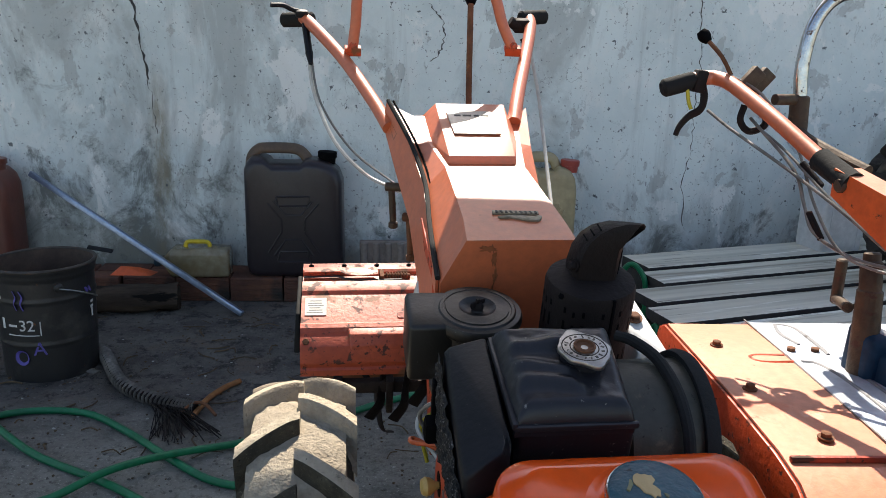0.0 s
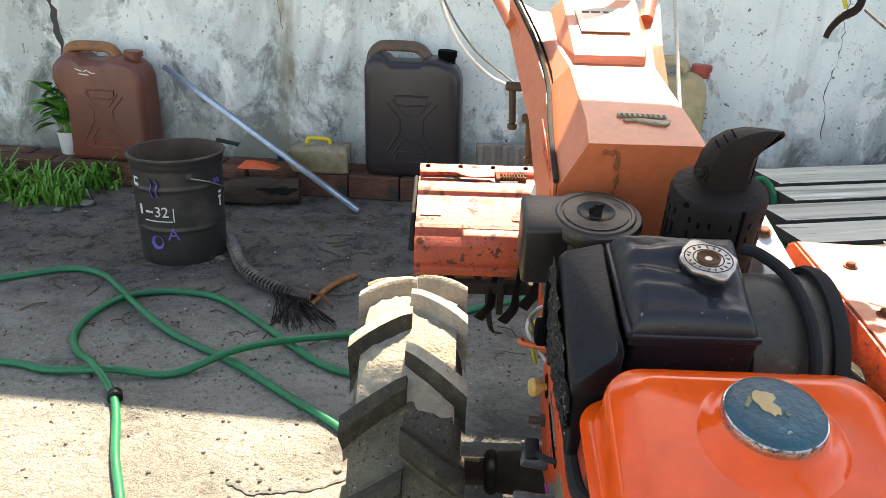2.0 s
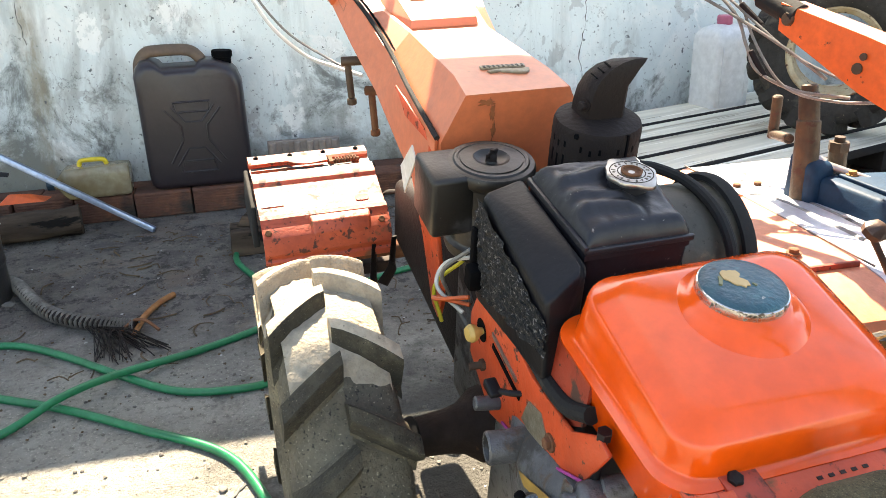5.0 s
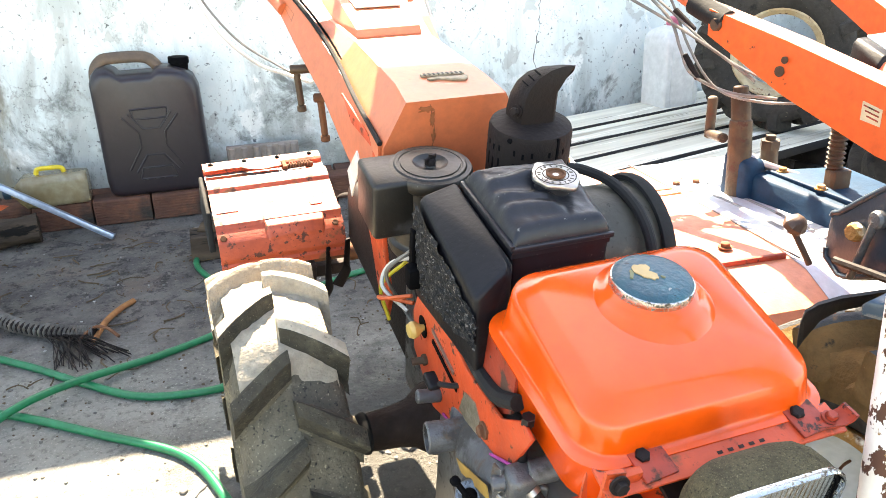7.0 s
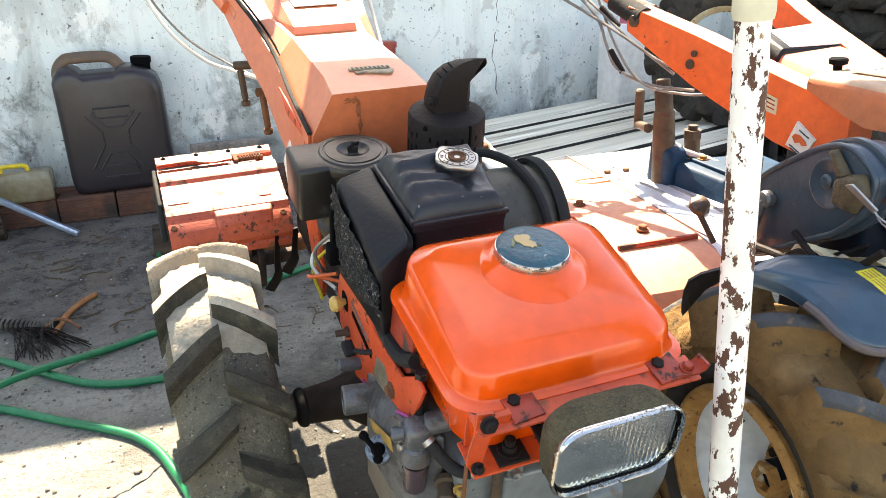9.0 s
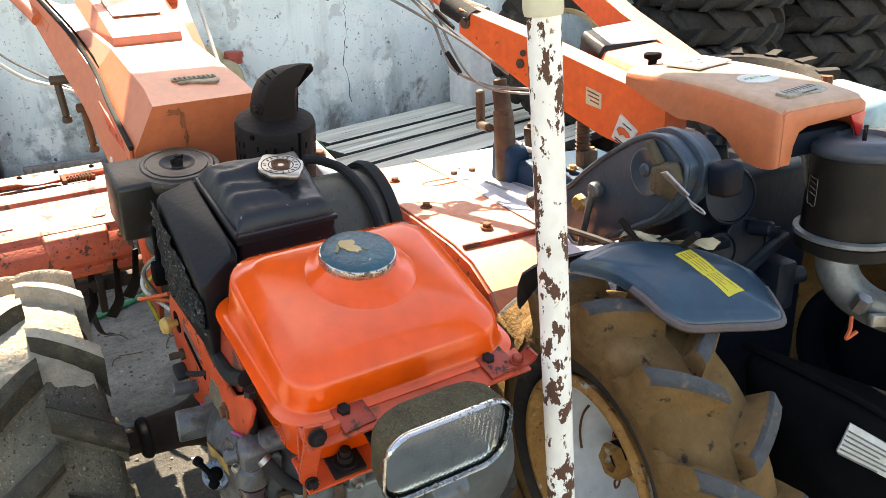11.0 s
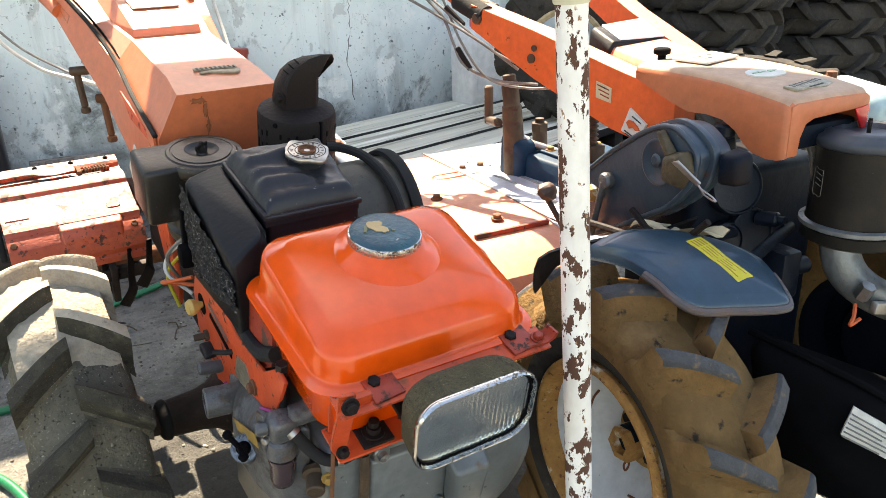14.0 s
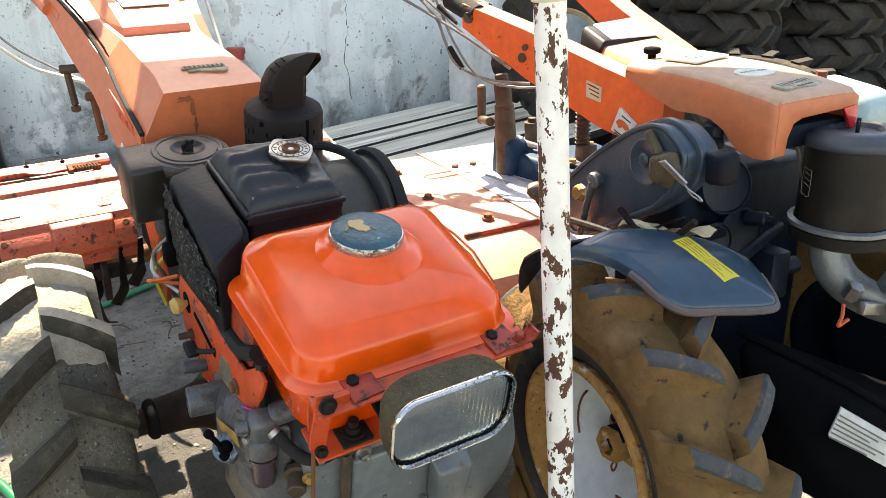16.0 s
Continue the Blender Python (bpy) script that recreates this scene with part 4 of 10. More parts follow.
            ob.parent = tyre
            ob.matrix_basis = xf @ turn @ Matrix.Rotation(radians(a_first) + 2 * math.pi * k / lugs, 4, "Z")
    return tyre


def tread_sand(b, radius, width, lugs, lug_h, a_from, a_to, m=None, seed=3):
    """A crust of sand lying on the tread between the lugs."""
    rnd = random.Random(seed)
    w, r = width / 2, radius - lug_h + 0.012
    t = bmesh.new()
    n_a, n_x = 40, 14
    grid = []
    for i in range(n_a + 1):
        a = a_from + (a_to - a_from) * i / n_a
        row = []
        for j in range(n_x + 1):
            x = -w * 0.96 + 1.92 * w * j / n_x
            u = abs(x) / w
            edge = min(1.0, 4.0 * min(i, n_a - i) / n_a)
            rr = r * (1 - 0.035 * u ** 4) + (rnd.uniform(-0.002, 0.0022) + 0.001) - 0.022 * (1 - edge)
            row.append(t.verts.new((rr * math.cos(a), rr * math.sin(a), x)))
        grid.append(row)
    for i in range(n_a):
        for j in range(n_x):
            t.faces.new((grid[i][j], grid[i + 1][j], grid[i + 1][j + 1], grid[i][j + 1]))
    return put(b, t, (m or Matrix()) @ pose(0, 0, 0, 0, 90, 0))


def rim_disc(b, r, depth, m=None):
    t = bmesh.new()
    lathe(t, [(0, -0.004), (r * 0.55, -0.004), (r * 0.62, 0.006), (r * 0.86, 0.006), (r * 0.90, -depth), (r * 0.98, -depth - 0.004), (r * 1.03, -depth - 0.002), (r * 1.03, -depth + 0.004), (r * 0.95, -depth + 0.008),
              (r * 0.93, depth), (r * 1.03, depth + 0.004), (r * 0.9, depth + 0.006), (r * 0.85, 0.012), (0, 0.006)], 48)
    return put(b, t, (m or Matrix()) @ pose(0, 0, 0, 0, 90, 0))


# ---- the tractor with the round-edged tank ----
BASE1 = pose(0.22, 1.10, 0, 0, 0, 5)
XF1 = BASE1.inverted() @ pose(0.22, 1.10, 0.30, 13, 0, 5)
tractor = thing("walking_tractor", BASE1, "orange walking tractor with round-edged fuel tank, tilted nose down", "tractor")


def t1(name, b, mat, label="", parent=None, smooth=35):
    return part(name, b, mat, parent or tractor, label, xf=XF1, smooth=smooth)


# left wheel
WHEEL1 = pose(-0.298, 0.0, 0.0)
tyre = lug_tyre(tractor, XF1 @ WHEEL1, 0.298, 0.150, 15, 0.036, 0.152, 0.19, 188.5, 175.0, 0.0104, TYRE_SAND, TYRE_SAND, "dusty black lug tyre with dry sand on its tread", (100, 196), 0.6, TYRE_SKIN)
b = bmesh.new()
tread_sand(b, 0.298, 0.130, 15, 0.036, radians(143), radians(208), WHEEL1)
part("sand_crust", b, SAND, tyre, "pale dried sand between the lugs", xf=XF1)
b = bmesh.new()
rim_disc(b, 0.155, 0.045, WHEEL1)
t1("rim", b, RUSTY, "rust-brown steel rim")
b = bmesh.new()
box(b, (-0.205, 0, 0.0), (0.075, 0.034, 0.034), (20, 0, 0), 0.004)
cyl(b, (-0.275, 0, 0.0), (-0.215, 0, 0.0), 0.018)
for k in range(5):
    a = 2 * math.pi * k / 5
    hexbolt(b, (-0.238, 0.055 * math.cos(a), 0.055 * math.sin(a)), (1, 0, 0), 0.008)
t1("axle", b, AXLE_RUST, "dark rusty axle")
b = bmesh.new()
lathe(b, [(0, 0), (0.026, 0), (0.031, 0.003), (0.034, 0.008), (0.034, 0.014), (0.0305, 0.018), (0, 0.018)], 28, axis_pose((-0.186, 0, 0), (0.0, 0.0, 0.0)))
t1("axle_boot", b, RUBBER, "black rubber seal round the axle")
b = bmesh.new()
lathe(b, [(0, 0.0), (0.030, 0.0), (0.031, 0.004), (0.034, 0.045), (0.040, 0.070), (0.058, 0.095), (0.064, 0.12), (0, 0.12)], 28, axis_pose((-0.168, 0, 0), (0.0, 0.0, 0.0)))
t1("axle_housing", b, AXLE_RUST, "dark brown axle housing", smooth=40)
# right wheel, mostly hidden
lug_tyre(tractor, XF1 @ pose(0.205, 0, 0), 0.296, 0.146, 15, 0.036, 0.152, 0.19, 180, 192, 0.0105, TYRE_SAND, TYRE_SAND)
b = bmesh.new()
rim_disc(b, 0.155, 0.045, pose(0.205, 0, 0))
t1("rim", b, RUSTY)
b = bmesh.new()
cyl(b, (0.0, 0, 0.0), (0.20, 0, 0.0), 0.022)
t1("axle", b, AXLE_RUST)

# gearbox and frame
b = bmesh.new()
hull(b, [(-0.055, -0.12, -0.08), (0.055, -0.12, -0.08), (-0.06, 0.16, -0.06), (0.06, 0.16, -0.06), (-0.06, -0.10, 0.14), (0.06, -0.10, 0.14), (-0.06, 0.17, 0.30), (0.06, 0.17, 0.30), (-0.05, 0.05, 0.32), (0.05, 0.05, 0.32)], 0.018)
t1("gearbox", b, GREY_CAST, "grimy grey gearbox casting")
b = bmesh.new()
hull(b, [(-0.05, 0.12, -0.04), (0.05, 0.12, -0.04), (-0.045, 0.62, -0.05), (0.045, 0.62, -0.05), (-0.045, 0.62, 0.10), (0.045, 0.62, 0.10), (-0.05, 0.15, 0.25), (0.05, 0.15, 0.25)], 0.02)
t1("tiller_case", b, BLACK_MATT, "dark tiller drive case")
# orange upright plate beside the gearbox
b = bmesh.new()
prism(b, [(0.42, 0.39), (0.36, 0.42), (0.20, 0.42), (0.155, 0.40), (0.13, 0.30), (0.085, 0.19), (0.10, 0.145), (0.13, 0.15), (0.19, 0.24), (0.27, 0.32), (0.33, 0.335)], 0.008, Matrix(((0, 0, 1, -0.110), (1, 0, 0, 0), (0, 1, 0, 0), (0, 0, 0, 1))), 0.002)
upright = t1("side_upright", b, ORANGE_WORN, "orange steel upright")
b = bmesh.new()
prism(b, [(0.225, 0.30), (0.25, 0.335), (0.19, 0.40), (0.17, 0.385)], 0.002, Matrix(((0, 0, 1, -0.1305), (1, 0, 0, 0), (0, 1, 0, 0), (0, 0, 0, 1))))
part("sticker", b, STICKER_WHITE, upright, "faded white sticker", xf=XF1)

# hood
rings = [
    [(-0.103, 0.14, 0.29), (-0.103, 0.14, 0.424), (-0.070, 0.14, 0.492), (0.085, 0.14, 0.492), (0.118, 0.14, 0.424), (0.118, 0.14, 0.29)],
    [(-0.103, 0.205, 0.30), (-0.103, 0.205, 0.427), (-0.066, 0.205, 0.495), (0.080, 0.205, 0.495), (0.116, 0.205, 0.427), (0.116, 0.205, 0.30)],
    [(-0.096, 0.45, 0.34), (-0.091, 0.45, 0.438), (-0.062, 0.45, 0.474), (0.078, 0.45, 0.474), (0.107, 0.45, 0.438), (0.105, 0.45, 0.34)],
    [(-0.115, 0.56, 0.40), (-0.110, 0.56, 0.472), (-0.080, 0.56, 0.476), (0.092, 0.56, 0.476), (0.112, 0.56, 0.472), (0.112, 0.56, 0.40)],
    [(-0.146, 0.672, 0.46), (-0.144, 0.672, 0.512), (-0.100, 0.672, 0.490), (0.105, 0.672, 0.490), (0.122, 0.672, 0.510), (0.122, 0.672, 0.46)],
]
b = bmesh.new()
loft(b, rings)
bmesh.ops.bevel(b, geom=[e for e in b.edges if e.calc_face_angle(0) > radians(14)], offset=0.0035, segments=2, affect="EDGES")
hood = t1("hood", b, ORANGE_FADED, "sun-faded orange sheet-metal hood", smooth=20)
b = bmesh.new()
hull(b, [(-0.057, 0.462, 0.468), (0.066, 0.462, 0.468), (-0.054, 0.468, 0.487), (0.063, 0.468, 0.487), (-0.058, 0.67, 0.516), (0.076, 0.67, 0.516), (-0.095, 0.688, 0.47), (0.1, 0.688, 0.47), (-0.082, 0.60, 0.47), (0.095, 0.60, 0.47), (-0.055, 0.69, 0.505), (0.072, 0.69, 0.505)], 0.004)
part("raised_lid", b, ORANGE_FADED, hood, "raised orange lid", xf=XF1, smooth=20)
b = bmesh.new()
prism(b, [(-0.040, 0.545), (0.046, 0.545), (0.040, 0.635), (-0.046, 0.635)], 0.003, Matrix(((1, 0, 0, 0.004), (0, 0.99, -0.14, 0.003), (0, 0.142, 0.99, 0.4215), (0, 0, 0, 1))), 0.001)
plate = part("name_plate", b, STEEL, hood, "dull metal plate with worn print", xf=XF1)
b = bmesh.new()
for k, (x, w) in enumerate(((-0.022, 0.012), (-0.004, 0.016), (0.014, 0.01), (0.03, 0.014))):
    box(b, (x, 0.612, 0.5118), (w, 0.006, 0.0012), (8, 0, 0))
part("print", b, PRINT_DARK, hood, "unreadable dark print bars", xf=XF1)
b = bmesh.new()
tube(b, [(-0.034, 0.1392, 0.486), (-0.030, 0.1390, 0.468), (-0.025, 0.1388, 0.440), (-0.0285, 0.1388, 0.416), (-0.026, 0.1388, 0.385)], 0.0007, 6, 5, None, 0.6)
part("rust_crack", b, RUSTY, hood, "rusty crack in the front sheet", xf=XF1)
for x, z, rx, rz, seed in ((-0.038, 0.479, 0.015, 0.0055, 1.7), (-0.029, 0.462, 0.0045, 0.012, 4.4), (-0.0265, 0.434, 0.0032, 0.014, 6.2), (-0.029, 0.412, 0.0024, 0.011, 8.8)):
    b = bmesh.new()
    ragged = [(rx * k * math.cos(a), rz * k * math.sin(a)) for a, k in ((2 * math.pi * i / 32, 0.75 + 0.7 * noise.noise(Vector((2.4 * math.cos(2 * math.pi * i / 32), 2.4 * math.sin(2 * math.pi * i / 32), seed)))) for i in range(32))]
    prism(b, ragged, 0.0016, Matrix(((1, 0, 0, x), (0, 0, -1, 0.1400), (0, 1, 0, z), (0, 0, 0, 1))))
    part("rust_stain", b, STAIN_BROWN, hood, "brown rust stain", xf=XF1, smooth=0)
# badge in front
b = bmesh.new()
prism(b, [(-0.032, -0.004), (-0.028, -0.010), (-0.012, -0.007), (0.008, -0.014), (0.026, -0.016), (0.031, -0.010), (0.034, 0.0), (0.030, 0.004), (0.022, 0.0), (-0.006, 0.002), (-0.02, 0.0)], 0.004, pose(0.016, 0.208, 0.4935, -2, 0, -4), 0.001)
badge = part("badge", b, BADGE, hood, "worn metal badge", xf=XF1)
b = bmesh.new()
box(b, (0.013, 0.219, 0.496), (0.068, 0.010, 0.004), (0, 0, -3), 0.001)
part("badge_bar", b, BADGE, hood, "metal name bar", xf=XF1)
b = bmesh.new()
for k in range(9):
    box(b, (-0.0155 + 0.0072 * k, 0.2195 - 0.0004 * k, 0.4980), (0.0034, 0.0072, 0.0009), (0, 0, -3 + 16 * (k % 2)))
part("badge_bars", b, BADGE_DARK, hood, "dark enamel bars", xf=XF1)
# side sheet with a dark rubber edge
side = [(0.150, -0.1045, 0.424, -0.1045, 0.29), (0.30, -0.101, 0.431, -0.114, 0.335), (0.45, -0.0945, 0.440, -0.118, 0.375), (0.56, -0.1125, 0.474, -0.136, 0.42), (0.672, -0.148, 0.517, -0.156, 0.478)]
b = bmesh.new()
loft(b, [[(xt, y, zt), (xt - 0.004, y, zt), (xb - 0.004, y, zb), (xb, y, zb)] for y, xt, zt, xb, zb in side])
t1("side_sheet", b, ORANGE_FADED, "orange side sheet", hood)
b = bmesh.new()
tube(b, [(xt - 0.001, y, zt + 0.003) for y, xt, zt, xb, zb in side], 0.0042, 8, 8)
t1("edge_trim", b, RUBBER, "dark rubber edge trim", hood)
b = bmesh.new()
tube(b, [(xt + 0.009, y, zt + 0.002) for y, xt, zt, xb, zb in side], 0.0022, 6, 8)
t1("edge_seam", b, DARK_PLASTIC, "", hood)

# handlebars
left_bar = [(-0.148, 0.640, 0.476), (-0.175, 0.72, 0.502), (-0.234, 0.867, 0.548), (-0.300, 1.00, 0.585), (-0.322, 1.045, 0.592)]
right_bar = [(0.094, 0.640, 0.490), (0.115, 0.72, 0.520), (0.156, 0.861, 0.566), (0.186, 0.97, 0.600), (0.192, 1.02, 0.612)]
b = bmesh.new()
tube(b, left_bar, 0.0135, 14)
handle_l = t1("handlebar", b, ORANGE_FADED, "faded orange steel tube")
b = bmesh.new()
tube(b, right_bar, 0.0135, 14)
handle_r = t1("handlebar", b, ORANGE_FADED, "faded orange steel tube")
b = bmesh.new()
cyl(b, (-0.300, 1.045, 0.590), (-0.372, 1.075, 0.580), 0.0165, bev=0.004)
t1("grip", b, RUBBER, "black rubber grip", handle_l)
b = bmesh.new()
cyl(b, (0.170, 1.015, 0.612), (0.236, 1.04, 0.612), 0.0165, bev=0.004)
t1("grip", b, RUBBER, "black rubber grip", handle_r)
b = bmesh.new()
tube(b, [(-0.318, 1.04, 0.606), (-0.345, 1.035, 0.612), (-0.366, 1.03, 0.622), (-0.392, 1.02, 0.624)], 0.0055, 8)
box(b, (-0.326, 1.035, 0.604), (0.028, 0.022, 0.016), (0, 0, 10), 0.004)
t1("clutch_lever", b, BLACK_PAINT, "black clutch lever", handle_l)
b = bmesh.new()
tube(b, [(-0.318, 1.02, 0.585), (-0.312, 0.99, 0.55), (-0.308, 0.97, 0.525)], 0.008, 8)
cyl(b, (-0.309, 0.975, 0.532), (-0.305, 0.955, 0.512), 0.009, 0.005)
t1("brake_lever", b, BLACK_PAINT, "black lever with cable boot", handle_l)
b = bmesh.new()
box(b, (0.168, 0.985, 0.602), (0.035, 0.028, 0.03), (0, 0, 0), 0.004)
cyl(b, (0.16, 0.98, 0.60), (0.14, 0.98, 0.612), 0.012)
cyl(b, (0.175, 0.98, 0.575), (0.19, 0.965, 0.545), 0.009, 0.006)
t1("throttle_clamp", b, BLACK_MATT, "dark throttle clamp", handle_r)
for bar, x, y, z, lean in ((handle_l, -0.214, 0.871, 0.568, 4), (handle_r, 0.124, 0.853, 0.580, -4)):
    b = bmesh.new()
    box(b, (x, y, z), (0.034, 0.02, 0.010), (10, 0, lean), 0.001)
    box(b, (x, y - 0.008, z - 0.005), (0.034, 0.003, 0.018), (10, 0, lean), 0.001)
    hexbolt(b, (x, y - 0.008, z + 0.008), (0, -1, 0.2), 0.006)
    t1("clip", b, ORANGE_WORN, "orange clip with bolt", bar)
b = bmesh.new()
tube(b, [(-0.214, 0.873, 0.572), (-0.208, 0.876, 0.62), (-0.200, 0.88, 0.69), (-0.16, 0.89, 0.745), (-0.06, 0.90, 0.765), (0.03, 0.895, 0.745), (0.078, 0.878, 0.69), (0.10, 0.865, 0.63), (0.122, 0.855, 0.585)], 0.0115, 12)
t1("lift_bar", b, ORANGE_FADED, "bent orange lifting bar")
b = bmesh.new()
tube(b, [(0.018, 0.70, 0.44), (0.026, 0.79, 0.50), (0.040, 0.93, 0.655)], 0.0065, 10, 3)
lever = t1("gear_lever", b, RUSTY, "brown gear lever rod")
b = bmesh.new()
lathe(b, [(0, -0.016), (0.009, -0.016), (0.0165, 0.002), (0.0175, 0.012), (0.013, 0.020), (0, 0.021)], 20, pose(0.0415, 0.945, 0.668, -40, 0, 0))
t1("lever_knob", b, DARK_PLASTIC, "black plastic knob", lever)
# cables hanging from the bars
b = bmesh.new()
tube(b, [(-0.310, 0.99, 0.54), (-0.300, 0.93, 0.46), (-0.255, 0.84, 0.375), (-0.19, 0.80, 0.315), (-0.135, 0.76, 0.300), (-0.09, 0.70, 0.300)], 0.0042, 8)
t1("clutch_cable", b, CABLE_WHITE, "pale clutch cable")
b = bmesh.new()
tube(b, [(-0.306, 0.98, 0.53), (-0.285, 0.91, 0.44), (-0.22, 0.86, 0.35), (-0.14, 0.81, 0.30), (-0.08, 0.75, 0.28)], 0.0026, 8)
t1("brake_cable", b, CABLE_GREY, "thin grey cable")
b = bmesh.new()
tube(b, [(0.192, 0.965, 0.545), (0.203, 0.90, 0.47), (0.205, 0.80, 0.38), (0.195, 0.65, 0.30), (0.17, 0.45, 0.26), (0.12, 0.30, 0.26)], 0.0042, 8)
t1("throttle_cable", b, CABLE_WHITE, "pale throttle cable")
# two T levers at the side
for x, y, z, drop, col in ((-0.146, 0.566, 0.386, 0.068, BROWN_METAL), (-0.116, 0.505, 0.352, 0.072, RUSTY)):
    b = bmesh.new()
    cyl(b, (-0.10, y - 0.01, z + 0.002), (x - 0.012, y, z), 0.0085, bev=0.002)
    cyl(b, (x, y, z), (x + 0.004, y - 0.012, z - drop), 0.0065, bev=0.002)
    cyl(b, (x + 0.004, y - 0.012, z - drop), (x + 0.004, y - 0.014, z - drop - 0.012), 0.009, bev=0.002)
    t1("side_lever", b, col, "worn metal lever")

# tiller cover, left half
COVER = [(0.824, 0.048), (0.823, 0.074), (0.819, 0.0765), (0.793, 0.0765), (0.789, 0.074), (0.786, 0.066), (0.752, 0.064), (0.748, 0.070), (0.744, 0.0735), (0.718, 0.0725), (0.712, 0.070), (0.706, 0.063), (0.690, 0.0605), (0.624, 0.042), (0.618, 0.0435), (0.612, 0.0465), (0.604, 0.044), (0.598, 0.036), (0.582, 0.028), (0.571, 0.019), (0.564, 0.006), (0.559, -0.012), (0.562, -0.018), (0.562, -0.026), (0.557, -0.030), (0.556, -0.042)]
b = bmesh.new()
sheet(b, COVER, -0.328, -0.062, 0.0035)
cover = t1("tiller_cover", b, ORANGE_BLEACHED, "worn red-orange tiller cover with bent ridges", smooth=22)
b = bmesh.new()
box(b, (-0.195, 0.8075, 0.0785), (0.264, 0.022, 0.0035), (0, 0, 0), 0.001)
t1("rear_strip", b, RED_EDGE, "rust-red edge strip", cover)
for k in range(4):
    b = bmesh.new()
    hexbolt(b, (-0.31 + 0.075 * k, 0.808, 0.0805), (0, 0, 1), 0.004, 0.003)
    t1("strip_bolt", b, DARK_PLASTIC, "", cover)
b = bmesh.new()
cyl(b, (-0.155, 0.770, 0.074), (-0.085, 0.770, 0.074), 0.0050)
for k in range(8):
    lathe(b, [(0.005, 0), (0.009, 0.001), (0.009, 0.003), (0.005, 0.004)], 12, axis_pose((-0.14 + 0.0065 * k, 0.770, 0.074), (0, 0.770, 0.074)))
box(b, (-0.150, 0.772, 0.072), (0.010, 0.034, 0.022), (0, 0, 0), 0.002)
t1("hinge_spring", b, RUSTY, "rusty hinge with spring", cover)
b = bmesh.new()
prism(b, [(-0.324, 0.792), (-0.165, 0.792), (-0.158, 0.784), (-0.158, 0.758), (-0.205, 0.752), (-0.232, 0.760), (-0.246, 0.772), (-0.324, 0.770)], 0.003, pose(0, 0, 0.0765, 0.5, 0, 0), 0.001)
t1("torn_strip", b, ORANGE_BLEACHED, "torn and bent orange hinge strip", cover)
b = bmesh.new()
prism(b, [(-0.326, 0.771), (-0.246, 0.773), (-0.232, 0.761), (-0.205, 0.753), (-0.105, 0.757), (-0.105, 0.752), (-0.206, 0.7465), (-0.236, 0.755), (-0.250, 0.7665), (-0.326, 0.7645)], 0.0015, pose(0, 0, 0.0672, 0.5, 0, 0))
# flat dark strip stands for the shadow in the torn gap
t1("torn_gap", b, PRINT_DARK, "dark torn gap", cover, smooth=0)
b = bmesh.new()
hull(b, [(-0.232, 0.606, 0.034), (-0.098, 0.606, 0.034), (-0.228, 0.602, 0.046), (-0.102, 0.602, 0.046), (-0.226, 0.580, 0.042), (-0.104, 0.580, 0.042), (-0.222, 0.566, 0.022), (-0.108, 0.566, 0.022), (-0.228, 0.562, 0.0), (-0.102, 0.562, 0.0)], 0.004)
t1("pressed_pad", b, ORANGE_BLEACHED, "", cover)
slope = math.degrees(math.atan2(0.0185, 0.066))
b = bmesh.new()
box(b, (-0.297, 0.667, 0.0585), (0.046, 0.050, 0.0016), (slope, 0, 0))
sticker1 = t1("sticker", b, STICKER_WHITE, "faded silver sticker", cover)
for k in range(6):
    b = bmesh.new()
    box(b, (-0.299 + 0.002 * (k % 2), 0.650 + 0.0065 * k, 0.0545 + 0.00182 * k), (0.034 - 0.005 * (k % 3), 0.0022, 0.0006), (slope, 0, 0))
    t1("sticker_bar", b, CABLE_GREY, "", cover)
b = bmesh.new()
prism(b, rounded(0.028, 0.016, 0.006), 0.0015, pose(-0.108, 0.640, 0.0500, slope, 0, 0))
t1("mark", b, RED_EDGE, "rust-red worn mark", cover)
for x in (-0.316, -0.080):
    b = bmesh.new()
    hexbolt(b, (x, 0.579, 0.0265), (0, -0.6, 0.8), 0.0075)
    t1("cover_bolt", b, RUSTY, "rusty bolt", cover)
b = bmesh.new()
hull(b, [(-0.345, 0.62, -0.03), (-0.331, 0.62, -0.03), (-0.345, 0.80, -0.02), (-0.331, 0.80, -0.02), (-0.340, 0.80, 0.060), (-0.331, 0.80, 0.060), (-0.340, 0.66, 0.045), (-0.331, 0.66, 0.045)], 0.003)
t1("end_guard", b, RUBBER, "black rubber end flap", cover)
# tiller blades under the cover
b = bmesh.new()
cyl(b, (-0.30, 0.70, -0.14), (0.20, 0.70, -0.14), 0.022)
tiller = t1("tiller_shaft", b, RUSTY, "rusty tiller shaft")
for k in range(8):
    x = -0.28 + 0.06 * k
    a = radians(20 + 97 * k)
    b = bmesh.new()
    pts = [(x, 0.70 + 0.03 * math.cos(a), -0.14 + 0.03 * math.sin(a)), (x, 0.70 + 0.09 * math.cos(a + 0.1), -0.14 + 0.09 * math.sin(a + 0.1)), (x + 0.01, 0.70 + 0.135 * math.cos(a + 0.3), -0.14 + 0.135 * math.sin(a + 0.3)), (x + 0.035, 0.70 + 0.15 * math.cos(a + 0.6), -0.14 + 0.15 * math.sin(a + 0.6))]
    tube(b, pts, 0.014, 8, 5, 0.006, 0.35)
    t1("blade", b, BLACK_MATT, "curved dark tiller blade", tiller)
